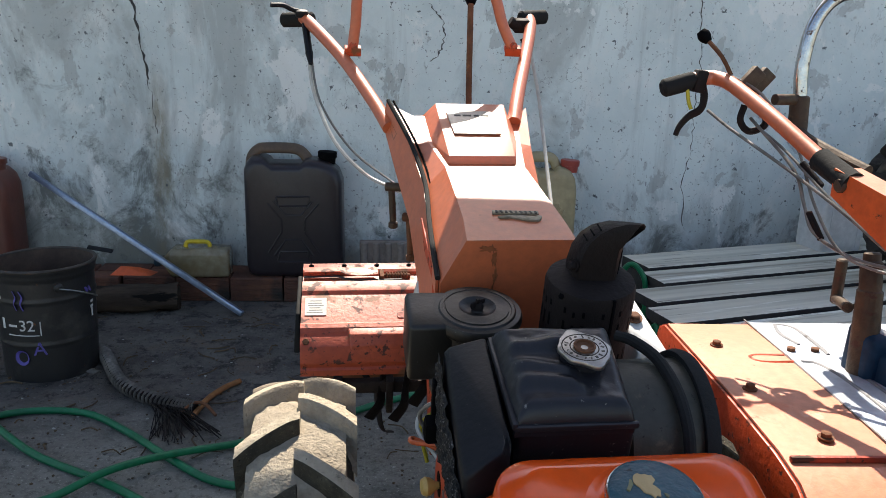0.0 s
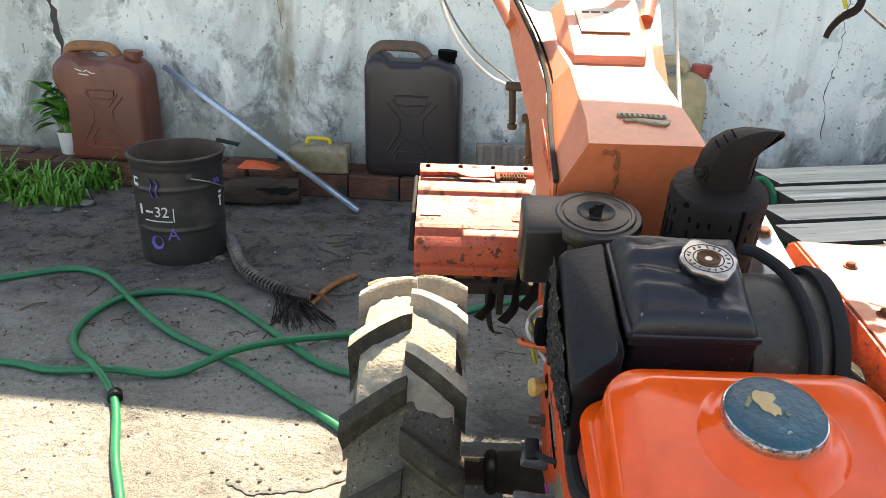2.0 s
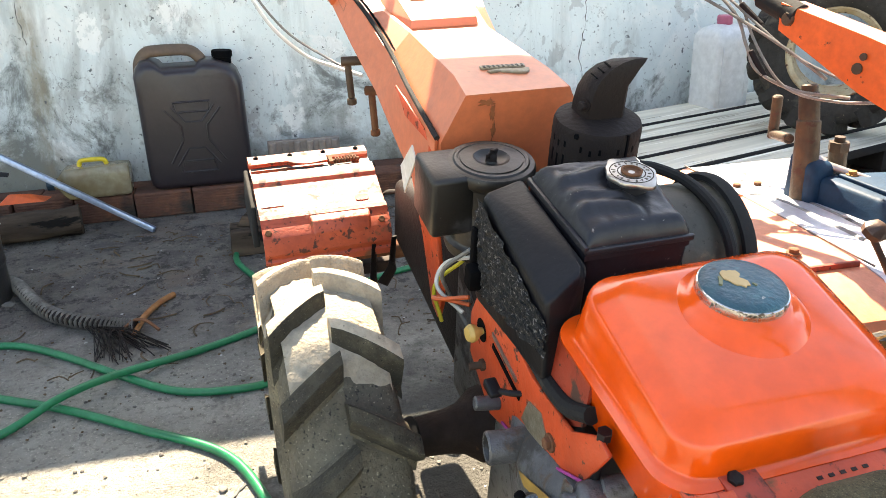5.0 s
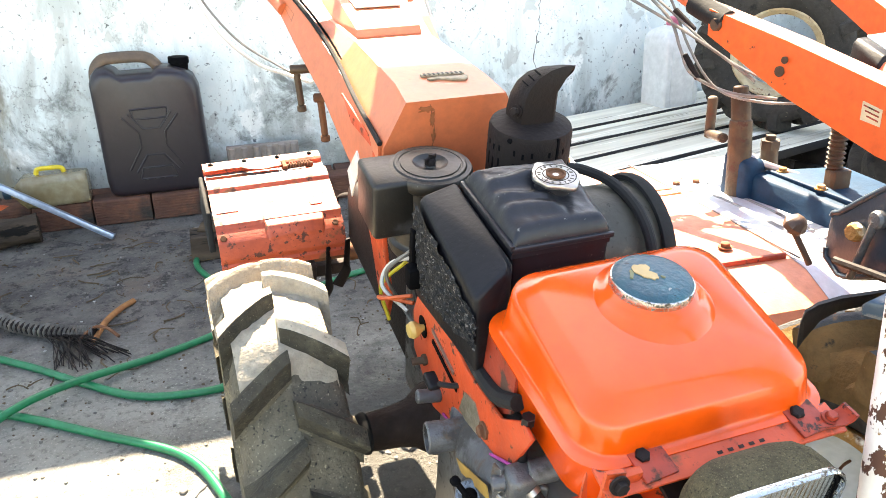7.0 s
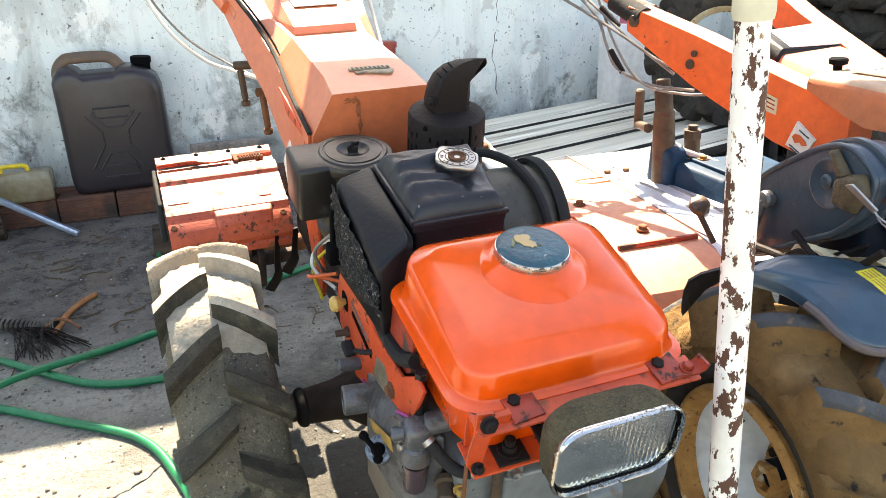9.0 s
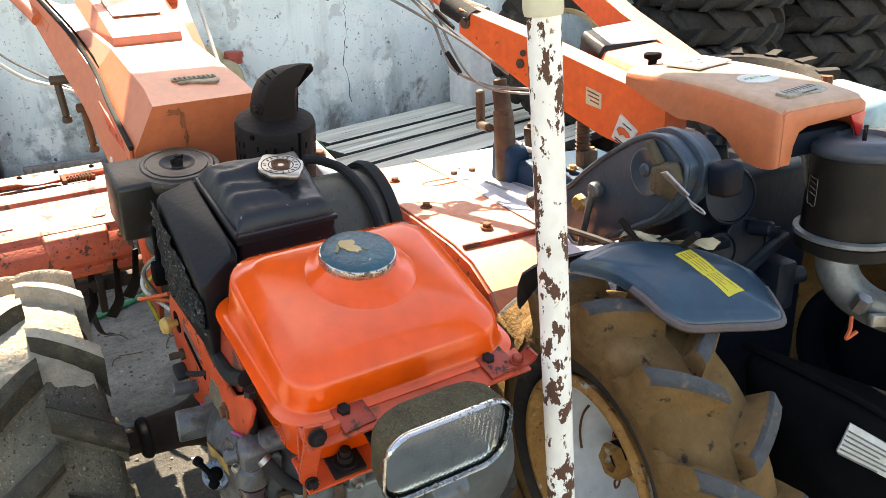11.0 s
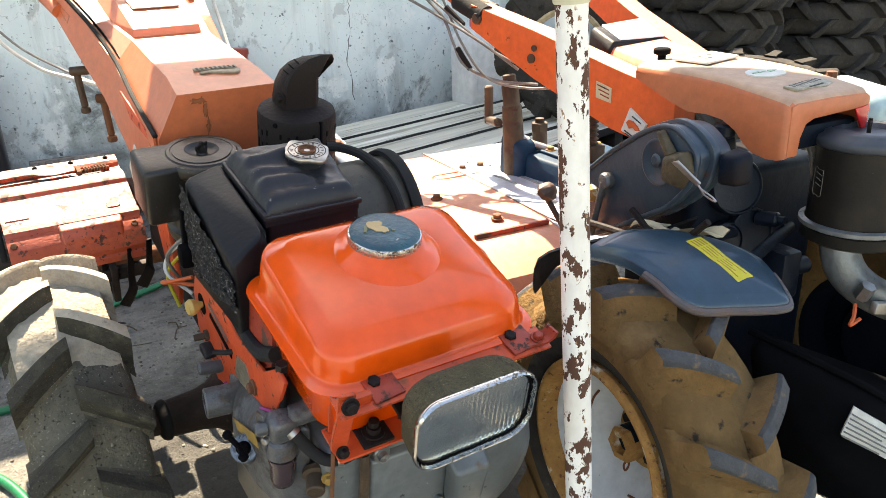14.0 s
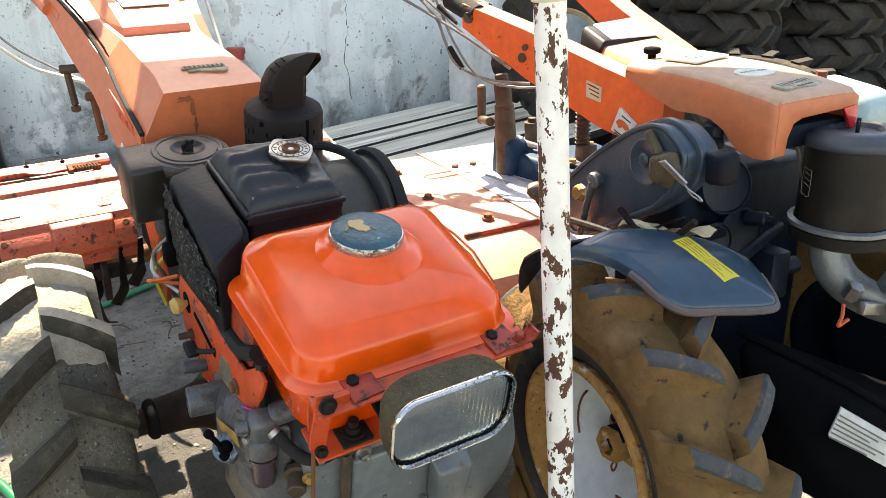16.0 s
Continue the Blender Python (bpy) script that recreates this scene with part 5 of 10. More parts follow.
for x, y0, z0, y1, z1 in ((-0.10, 0.46, -0.02, 0.42, -0.14), (-0.15, 0.47, -0.02, 0.44, -0.15), (-0.06, 0.45, 0.0, 0.42, -0.10)):
    b = bmesh.new()
    tube(b, [(x, y0 + 0.10, z0), (x - 0.008, (y0 + y1) / 2 + 0.10, (z0 + z1) / 2), (x - 0.012, y1 + 0.10, z1 + 0.04), (x - 0.035, y1 + 0.09, z1 + 0.01)], 0.010, 10, 5, 0.018, 0.3)
    t1("hanging_blade", b, BLACK_MATT, "", tiller)
b = bmesh.new()
box(b, (-0.18, 0.56, -0.075), (0.24, 0.02, 0.03), (0, 0, 0), 0.004)
box(b, (-0.25, 0.56, -0.085), (0.02, 0.024, 0.07), (8, 0, 0), 0.003)
box(b, (-0.14, 0.56, -0.10), (0.015, 0.024, 0.10), (10, 0, 0), 0.003)
t1("tiller_frame", b, AXLE_RUST, "dark rusted bar under the cover")

# air cleaner
b = bmesh.new()
lathe(b, [(0, 0.312), (0.044, 0.312), (0.054, 0.318), (0.0565, 0.325), (0.0565, 0.334), (0.052, 0.338), (0.0505, 0.342), (0.052, 0.425), (0.057, 0.430), (0.0585, 0.436), (0.0585, 0.442), (0.056, 0.446), (0.050, 0.447), (0.048, 0.4490), (0.044, 0.4492), (0.0435, 0.4482), (0.041, 0.4482), (0.0405, 0.4497), (0.024, 0.4508), (0.020, 0.4480), (0.015, 0.4455), (0.008, 0.4450), (0.007, 0.447), (0, 0.447)], 48, pose(-0.068, 0.038, 0))
air = t1("air_cleaner", b, OILY_BROWN, "round black air cleaner with a dished lid")
b = bmesh.new()
hull(b, [(x, y, z) for x in (-0.158, -0.10) for y in (0.0, 0.085) for z in (0.362, 0.446)], 0.007, 3)
t1("intake_box", b, OILY_BROWN, "oily black intake box", air)
b = bmesh.new()
cyl(b, (-0.068, 0.038, 0.444), (-0.068, 0.038, 0.462), 0.003, seg=10)
lathe(b, [(0, 0.447), (0.008, 0.447), (0.008, 0.452), (0.005, 0.456), (0, 0.456)], 6, pose(-0.068, 0.038, 0))
box(b, (-0.068, 0.038, 0.4555), (0.024, 0.003, 0.007), (0, 0, 35), 0.001)
t1("wing_nut", b, BLACK_MATT, "", air)
b = bmesh.new()
tube(b, [(-0.075, 0.03, 0.33), (-0.08, -0.01, 0.29), (-0.07, -0.05, 0.25), (-0.05, -0.09, 0.24)], 0.026, 12)
t1("intake_pipe", b, BLACK_PAINT, "", air)

# muffler
b = bmesh.new()
lathe(b, [(0, 0.30), (0.055, 0.30), (0.0572, 0.305), (0.0572, 0.489), (0.055, 0.495), (0.036, 0.500), (0, 0.501)], 44, pose(0.073, 0.03, 0))
muffler = t1("muffler", b, BLACK_MATT, "sooty black muffler with a slotted guard")
# boxy bent outlet: each section runs from an outer to an inner point in x and z, given for its near and its far wall
SECTION = [(-1, 0.30), (-0.82, 0.06), (-0.4, 0), (0.88, 0), (1, 0.06), (1, 0.94), (0.85, 1), (-0.82, 1), (-1, 0.80)]
NEAR = [((0.046, 0.480), (0.099, 0.480)), ((0.046, 0.512), (0.099, 0.508)), ((0.049, 0.536), (0.099, 0.526)), ((0.056, 0.553), (0.099, 0.536)), ((0.068, 0.567), (0.099, 0.541)), ((0.085, 0.577), (0.099, 0.543)), ((0.104, 0.582), (0.099, 0.544)), ((0.120, 0.582), (0.099, 0.544))]
FAR = [((0.046, 0.480), (0.123, 0.480)), ((0.046, 0.510), (0.123, 0.500)), ((0.050, 0.530), (0.123, 0.510)), ((0.059, 0.546), (0.123, 0.516)), ((0.074, 0.556), (0.1235, 0.520)), ((0.096, 0.560), (0.124, 0.522)), ((0.124, 0.556), (0.124, 0.523)), ((0.150, 0.547), (0.124, 0.523))]


def outlet(shrink):
    rings = []
    for near, far in zip(NEAR, FAR):
        ring = []
        for s, c in SECTION:
            s, c = s * shrink, 0.5 + (c - 0.5) * shrink
            (x0, z0), (x1, z1) = [tuple(Vector(p).lerp(Vector(q), c)) for p, q in zip(near, far)]
            ring.append(((x0 + x1) / 2 + (x1 - x0) / 2 * s, 0.013 + 0.053 * c, (z0 + z1) / 2 + (z1 - z0) / 2 * s))
        rings.append(ring)
    return rings


b = bmesh.new()
outer, inner = outlet(1.0), outlet(0.93)
loft(b, outer + [inner[-1]], caps=False)
t1("exhaust_elbow", b, BLACK_MATT, "black boxy bent exhaust outlet", muffler, smooth=32)
b = bmesh.new()
loft(b, inner, caps=False)
# near-black lining stands for the shade inside the mouth
t1("bore", b, DARK_PLASTIC, "bore, near black for its shade", muffler, smooth=32)
b = bmesh.new()
for k in range(4):
    u = 0.22 + 0.19 * k
    box(b, (0.0990 + 0.024 * u, 0.013 + 0.053 * u, 0.517 - 0.006 * u), (0.0042, 0.0016, 0.022), (0, 0, 65.6))
for k in range(3):
    box(b, (0.0575 + 0.0075 * k, 0.030 - 0.001 * k, 0.5530 + 0.0072 * k), (0.0018, 0.016, 0.0016), (0, -50 + 14 * k, 0))
for k in range(20):
    a_ = 140 + 12 * k
    for z, h in ((0.470, 0.008), (0.446, 0.018), (0.40, 0.018), (0.350, 0.018)):
        if (k * 7 + int(z * 1000)) % 4:
            box(b, (0.073 + 0.0562 * math.cos(radians(a_)), 0.03 + 0.0562 * math.sin(radians(a_)), z + 0.003 * (k % 2)), (0.0026, 0.0032, h), (0, 0, a_))
part("slot", b, DARK_PLASTIC, muffler, "dark slot", xf=XF1)
b = bmesh.new()
box(b, (0.087, -0.025, 0.40), (0.004, 0.004, 0.19), (0, 0, 15), 0.001)
hexbolt(b, (0.030, 0.0, 0.487), (-0.5, -0.5, 0.3), 0.004)
t1("guard_seam", b, DARK_PLASTIC, "dark seam", muffler)
b = bmesh.new()
hexbolt(b, (0.046, 0.024, 0.517), (-1, -0.5, 0.2), 0.006, 0.008)
t1("elbow_bolt", b, BLACK_MATT, "sooty hex bolt", muffler)

# water hopper with its cap
def hopper_height(u, v):
    """The pressed top of the hopper; u runs from left to right, v from front to back."""
    edge = min(u * 0.130, (1 - u) * 0.130, v * 0.137, (1 - v) * 0.137) / 0.016
    z = 0.511 + 0.010 * v - 0.019 * (1 - min(1.0, edge)) ** 2.2
    for v0, bow, deep in ((0.20, 0.10, 0.0085), (0.46, 0.08, 0.0080), (0.74, 0.06, 0.0080)):
        line = v0 + bow * math.sin(3.0 * u + 6 * v0)
        d = (v - line) / 0.065
        z += deep * math.exp(-d * d) * max(0.0, min(1.0, (0.62 - u) / 0.12)) * min(1.0, max(0.0, (u - 0.04) / 0.1))
    return z + 0.0022 * noise.noise(Vector((u * 4, v * 5, 2.0))) + 0.0008 * noise.noise(Vector((u * 14, v * 14, 5.0)))


b = bmesh.new()
N = 44
grid = [[b.verts.new((-0.078 + 0.130 * i / N - 0.006 * (i / N) * (1 - j / N) * 2, -0.242 + 0.137 * j / N, hopper_height(i / N, j / N))) for j in range(N + 1)] for i in range(N + 1)]
for i in range(N):
    for j in range(N):
        b.faces.new((grid[i][j], grid[i + 1][j], grid[i + 1][j + 1], grid[i][j + 1]))
rim_ = [grid[i][0] for i in range(N + 1)] + [grid[N][j] for j in range(1, N + 1)] + [grid[i][N] for i in range(N - 1, -1, -1)] + [grid[0][j] for j in range(N - 1, 0, -1)]
low = [b.verts.new((v.co.x, v.co.y, 0.480)) for v in rim_]
for k in range(len(rim_)):
    b.faces.new((rim_[k], low[k], low[(k + 1) % len(rim_)], rim_[(k + 1) % len(rim_)]))
bmesh.ops.recalc_face_normals(b, faces=b.faces)
hopper = t1("water_hopper", b, BLACK_GLOSS, "oily black water hopper with pressed ridges", smooth=50)
b = bmesh.new()
hull(b, [(x, y, z) for x in (-0.074, 0.045) for y in (-0.236, -0.105) for z in (0.30, 0.489)], 0.006)
t1("hopper_wall", b, BLACK_GLOSS, "", hopper)
b = bmesh.new()
box(b, (-0.0785, -0.172, 0.494), (0.006, 0.145, 0.008), (0, 0, 0), 0.002)
box(b, (-0.018, -0.2425, 0.491), (0.122, 0.006, 0.007), (0, 0, 0), 0.002)
t1("seam", b, BLACK_GLOSS, "", hopper)
b = bmesh.new()
cyl(b, (0.003, -0.169, 0.51), (0.003, -0.169, 0.528), 0.022)
t1("filler_neck", b, BLACK_GLOSS, "", hopper)
outline = []
for k in range(72):
    a = 2 * math.pi * k / 72
    ear = max(0.0, -math.cos(a * 2 - 0.55)) ** 6 * 0.0075
    scallop = 0.0009 * math.cos(a * 8)
    outline.append(((0.0270 + ear + scallop) * math.cos(a), (0.0270 + ear + scallop) * math.sin(a)))
b = bmesh.new()
prism(b, outline, 0.006, pose(0.003, -0.1715, 0.5262), 0.0018)
cap1 = t1("hopper_cap", b, CAP_METAL, "tarnished radiator cap with two ears", hopper)
b = bmesh.new()
lathe(b, [(0.011, 0.532), (0.0115, 0.5345), (0.0095, 0.5350), (0.009, 0.5325), (0, 0.532)], 28, pose(0.003, -0.1715, 0))
part("cap_centre", b, RUSTY, hopper, "brown rusted centre", xf=XF1)
for r_ in (0.0145, 0.0228):
    b = bmesh.new()
    lathe(b, [(r_ - 0.0008, 0.5318), (r_ - 0.0005, 0.5325), (r_ + 0.0005, 0.5325), (r_ + 0.0008, 0.5318)], 40, pose(0.003, -0.1715, 0))
    part("cap_ring", b, DARK_RUSTED, hopper, "dark engraved ring", xf=XF1)
rnd = random.Random(12)
for k in range(17):
    a = 2 * math.pi * (k + rnd.uniform(-0.2, 0.2)) / 17
    b = bmesh.new()
    box(b, (0.003 + 0.0188 * math.cos(a), -0.1715 + 0.0188 * math.sin(a), 0.5322), (rnd.uniform(0.002, 0.0048), rnd.uniform(0.0012, 0.0030), 0.0006), (0, 0, math.degrees(a) + rnd.uniform(-40, 40)))
    part("cap_mark", b, CAP_SHADE, hopper, xf=XF1)
# radiator shroud at the left of the hopper
b = bmesh.new()
hull(b, [(-0.127, -0.085, 0.476), (-0.080, -0.085, 0.490), (-0.084, -0.262, 0.490), (-0.131, -0.275, 0.462), (-0.128, -0.085, 0.33), (-0.08, -0.085, 0.30), (-0.08, -0.262, 0.30), (-0.128, -0.285, 0.37)], 0.006)
shroud = t1("radiator_shroud", b, BLACK_PAINT, "black radiator shroud with crumbling edge")
b = bmesh.new()
rnd = random.Random(8)
n_y, n_z = 26, 20
rows = []
for i in range(n_y + 1):
    y = -0.088 - 0.20 * i / n_y
    rows.append([b.verts.new((-0.131 - rnd.uniform(0, 0.005), y + rnd.uniform(-0.002, 0.002), 0.350 + 0.062 * i / n_y * 0.9 + (0.122 - 0.085 * i / n_y) * j / n_z + rnd.uniform(-0.002, 0.002))) for j in range(n_z + 1)])
for i in range(n_y):
    for j in range(n_z):
        b.faces.new((rows[i][j], rows[i + 1][j], rows[i + 1][j + 1], rows[i][j + 1]))
t1("radiator_core", b, BLACK_CHIPPED, "clogged black radiator core", shroud, smooth=0)
b = bmesh.new()
box(b, (-0.137, -0.105, 0.375), (0.02, 0.022, 0.03), (0, 0, 0), 0.005)
box(b, (-0.135, -0.092, 0.40), (0.006, 0.012, 0.07), (0, 0, 0), 0.002)
t1("clip", b, DARK_PLASTIC, "black rubber clip", shroud)
# drum with belt at the right of the hopper
b = bmesh.new()
lathe(b, [(0, 0.048), (0.074, 0.048), (0.080, 0.052), (0.080, 0.128), (0.084, 0.131), (0.084, 0.140), (0.078, 0.143), (0, 0.143)], 48, pose(0, -0.155, 0.405) @ pose(0, 0, 0, 0, 90, 0))
drum = t1("fan_drum", b, GREY_OLIVE, "grey-olive fan drum")
for x, r, w in ((0.134, 0.0885, 0.0075),):
    b = bmesh.new()
    lathe(b, [(r - 0.006, -w), (r, -w), (r + 0.002, 0), (r, w), (r - 0.006, w)], 48, pose(x, -0.155, 0.405) @ pose(0, 0, 0, 0, 90, 0))
    t1("band", b, RUBBER, "black rubber band", drum)
b = bmesh.new()
tube(b, [(0.070, -0.085, 0.486), (0.086, -0.098, 0.487), (0.100, -0.140, 0.4905), (0.104, -0.19, 0.485), (0.106, -0.225, 0.463), (0.106, -0.245, 0.430)], 0.0065, 10)
t1("hose", b, RUBBER, "black rubber hose over the drum", drum)
b = bmesh.new()
hexbolt(b, (0.147, -0.105, 0.462), (1, 0, 0.2), 0.005)
t1("drum_bolt", b, BLACK_MATT, "", drum)
# pale plate behind the muffler
b = bmesh.new()
hull(b, [(0.150, 0.02, 0.385), (0.196, 0.02, 0.380), (0.150, 0.12, 0.40), (0.180, 0.15, 0.40), (0.150, 0.02, 0.30), (0.196, 0.02, 0.30), (0.150, 0.12, 0.30), (0.180, 0.15, 0.30)], 0.003)
belt = t1("belt_cover", b, WHITE_PAINT, "chalky white belt cover")
b = bmesh.new()
hexbolt(b, (0.166, 0.087, 0.396), (0, -0.1, 1), 0.008)
t1("cover_bolt", b, RUSTY, "", belt)

# fuel tank
def tank_ring(w, d, r, z, tilt=0.0, cx=0.008, cy=-0.383, n=7):
    """An outline of the tank; tilt lets it fall towards the front."""
    return [(x, y, z - tilt * (-0.283 - y)) for x, y in rounded(w, d, r, n, cx, cy)]


b = bmesh.new()
levels = [(0.262, 0.218, 0.034, 0.4360), (0.266, 0.222, 0.036, 0.4380), (0.266, 0.222, 0.036, 0.4402), (0.256, 0.213, 0.036, 0.4416), (0.2475, 0.2045, 0.034, 0.4428), (0.2450, 0.2020, 0.034, 0.4460),
          (0.2425, 0.1990, 0.034, 0.4620, 0.04), (0.2385, 0.1945, 0.034, 0.4860, 0.11), (0.2368, 0.1926, 0.0335, 0.4912, 0.125), (0.2340, 0.1898, 0.033, 0.4948, 0.13), (0.2300, 0.1860, 0.032, 0.4970, 0.13),
          (0.1960, 0.1560, 0.025, 0.5062, 0.13), (0.1920, 0.1520, 0.024, 0.5070, 0.13), (0.183, 0.143, 0.022, 0.5078, 0.128), (0.10, 0.07, 0.01, 0.5092, 0.12)]
loft(b, [tank_ring(*lv) for lv in levels], caps=True)
tank = t1("fuel_tank", b, ORANGE, "glossy orange round-edged fuel tank", smooth=60)
b = bmesh.new()
loft(b, [tank_ring(0.16, 0.14, 0.03, 0.345, cy=-0.368), tank_ring(0.205, 0.178, 0.035, 0.352, cy=-0.375), tank_ring(0.232, 0.194, 0.038, 0.375), tank_ring(0.242, 0.200, 0.035, 0.4365)], caps=True)
t1("tank_bottom", b, ORANGE, "orange lower tank half", tank, smooth=50)
b = bmesh.new()
lathe(b, [(0.068, 0.4890), (0.060, 0.4985), (0.052, 0.5035), (0.0455, 0.5060), (0.0425, 0.5100), (0, 0.511)], 48, pose(0.0125, -0.358, 0))
t1("filler_ring", b, ORANGE, "", tank, smooth=60)
b = bmesh.new()
lathe(b, [(0.034, 0.5070), (0.0395, 0.5080), (0.0404, 0.5095), (0.0404, 0.5150), (0.0396, 0.5178), (0.0380, 0.5186), (0, 0.5110)], 56, pose(0.0125, -0.358, 0))
cap = t1("tank_cap", b, LAMP_RIM, "chipped blue cap with a bright rim", tank)
b = bmesh.new()
lathe(b, [(0.0386, 0.5182), (0.0370, 0.5204), (0.029, 0.5222), (0.016, 0.5230), (0, 0.5232)], 56, pose(0.0125, -0.358, 0))
part("cap_top", b, CAP_BLUE, tank, "blue enamelled cap top", xf=XF1, smooth=60)
patches = ([(-0.0138, 0.0150), (-0.0110, 0.0176), (-0.0085, 0.0183), (-0.0050, 0.0164), (-0.0020, 0.0170), (0.0015, 0.0150), (0.0040, 0.0152), (0.0056, 0.0090), (0.0030, 0.0058), (0.0005, 0.0040), (0.0036, 0.0010), (0.0062, -0.0040), (0.0042, -0.0112), (0.0010, -0.0098), (-0.0013, -0.0126), (-0.0050, -0.0077), (-0.0076, -0.0070), (-0.0100, -0.0050), (-0.0120, 0.0013), (-0.0150, 0.0050), (-0.0157, 0.0080)],
           [(-0.0185, 0.0110), (-0.0165, 0.0105), (-0.0168, 0.0050), (-0.0225, -0.0030), (-0.0250, -0.0010), (-0.0212, 0.0050)], [(0.0085, -0.0075), (0.0110, -0.0085), (0.0125, -0.0110), (0.0105, -0.0125), (0.0090, -0.0110)])
for poly, mt in zip(patches, (FLAKE, CAP_OLIVE, CAP_OLIVE)):
    b = bmesh.new()
    prism(b, [(0.88 * x, 0.88 * y) for x, y in poly], 0.0016, pose(0.0095, -0.3560, 0.5226))
    part("bare_patch", b, mt, tank, "bare yellow-brown patch", xf=XF1, smooth=0)
# flange with the stamped strip, bolts and ears
b = bmesh.new()
box(b, (0.012, -0.5000, 0.4362), (0.246, 0.032, 0.0035), (10, 0, 0), 0.0012)
t1("front_flange", b, ORANGE_WORN, "orange front flange", tank)
b = bmesh.new()
for k in range(5):
    box(b, (0.005 + 0.011 * k, -0.5035, 0.4375), (0.005, 0.003, 0.0010), (10, 0, 0))
part("stamped_bars", b, AXLE_RUST, tank, "stamped bars", xf=XF1)
for x in (-0.065, 0.097):
    b = bmesh.new()
    box(b, (x + 0.006, -0.4960, 0.4400), (0.034, 0.032, 0.003), (10, 0, 6), 0.001)
    t1("flange_tab", b, RED_EDGE, "rusty red tab", tank)
    b = bmesh.new()
    hexbolt(b, (x, -0.489, 0.4390), (0, -0.15, 1), 0.0068, 0.0065)
    t1("bolt", b, BLACK_MATT, "black hex bolt", tank)
b = bmesh.new()
loft(b, [[(x, y - 0.009, z), (x + dx, y - 0.009, z + dz), (x + dx, y + 0.009, z + dz), (x, y + 0.009, z)] for x, y, z, dx, dz in ((0.106, -0.500, 0.4365, 0, 0.003), (0.122, -0.503, 0.4370, -0.001, 0.003), (0.131, -0.506, 0.4400, -0.002, 0.0025), (0.1365, -0.508, 0.4460, -0.003, 0.001), (0.1385, -0.509, 0.4540, -0.003, 0.0))])
hexbolt(b, (0.124, -0.503, 0.4405), (0, -0.15, 1), 0.0055)
t1("hook_ear", b, RED_EDGE, "rusty bent ear with bolt", tank)
b = bmesh.new()
loft(b, [[(x - 0.0085, y, z), (x + 0.0075, y - 0.003, z), (x + 0.0075, y + 0.002, z), (x - 0.0085, y + 0.004, z)] for x, y, z in ((-0.1015, -0.506, 0.454), (-0.1030, -0.507, 0.428), (-0.1055, -0.503, 0.400), (-0.1050, -0.500, 0.380), (-0.100, -0.498, 0.370))])
box(b, (-0.092, -0.504, 0.440), (0.032, 0.008, 0.018), (8, 0, 0), 0.002)
box(b, (-0.045, -0.484, 0.3685), (0.125, 0.046, 0.004), (4, 0, 0), 0.0015)
box(b, (-0.045, -0.468, 0.392), (0.115, 0.004, 0.048), (0, 0, 0), 0.0015)
bracket = t1("tank_bracket", b, ORANGE_WORN, "bent orange tank bracket", tank)
for q, way, r in (((-0.1015, -0.513, 0.446), (0, -1, 0.2), 0.0062), ((-0.104, -0.504, 0.379), (0.2, -1, 0.2), 0.0048)):
    b = bmesh.new()
    hexbolt(b, q, way, r)
    t1("bracket_bolt", b, BLACK_MATT, "dark hex bolt", tank)
b = bmesh.new()
box(b, (-0.063, -0.490, 0.3725), (0.034, 0.030, 0.004), (4, 0, 0), 0.001)
lathe(b, [(0, 0), (0.012, 0), (0.012, 0.003), (0.0075, 0.003), (0.0075, 0.010), (0.0055, 0.010), (0.0055, 0.017), (0, 0.018)], 12, pose(-0.063, -0.490, 0.3735))
t1("mount_stud", b, BLACK_MATT, "black rubber mount with stud and nut", tank)
b = bmesh.new()
cyl(b, (-0.121, -0.393, 0.405), (-0.121, -0.393, 0.345), 0.0045)
cyl(b, (-0.121, -0.393, 0.411), (-0.121, -0.393, 0.402), 0.007, seg=6)
tube(b, [(-0.116, -0.393, 0.345), (-0.13, -0.40, 0.34), (-0.118, -0.405, 0.338)], 0.004, 8)
t1("stay_rod", b, BLACK_PAINT, "black stay rod", tank)
b = bmesh.new()
prism(b, [(-0.275, 0.36), (-0.270, 0.428), (-0.345, 0.425), (-0.352, 0.372), (-0.33, 0.352)], 0.004, Matrix(((0, 0.09, 1, -0.1505), (1, 0, 0, 0), (0, 1, 0, 0), (0, 0, 0, 1))))
part("worn_label", b, RED_EDGE, tank, "worn red and brown label", xf=XF1)

# engine block and its fittings
b = bmesh.new()
hull(b, [(-0.096, -0.455, 0.318), (0.125, -0.455, 0.305), (-0.096, -0.455, -0.03), (0.125, -0.455, -0.03), (-0.10, -0.12, 0.30), (0.13, -0.12, 0.30), (-0.10, -0.12, -0.06), (0.13, -0.12, -0.06)], 0.010, 3)
engine = t1("engine_block", b, ENGINE_FACE, "grimy pale grey engine block")
b = bmesh.new()
hull(b, [(-0.048, -0.466, 0.296), (0.108, -0.466, 0.286), (-0.048, -0.466, 0.08), (0.108, -0.466, 0.08), (-0.051, -0.452, 0.299), (0.111, -0.452, 0.289), (-0.051, -0.452, 0.07), (0.111, -0.452, 0.07)], 0.004)
front = t1("front_cover", b, ENGINE_FACE, "scuffed grey front cover", engine)
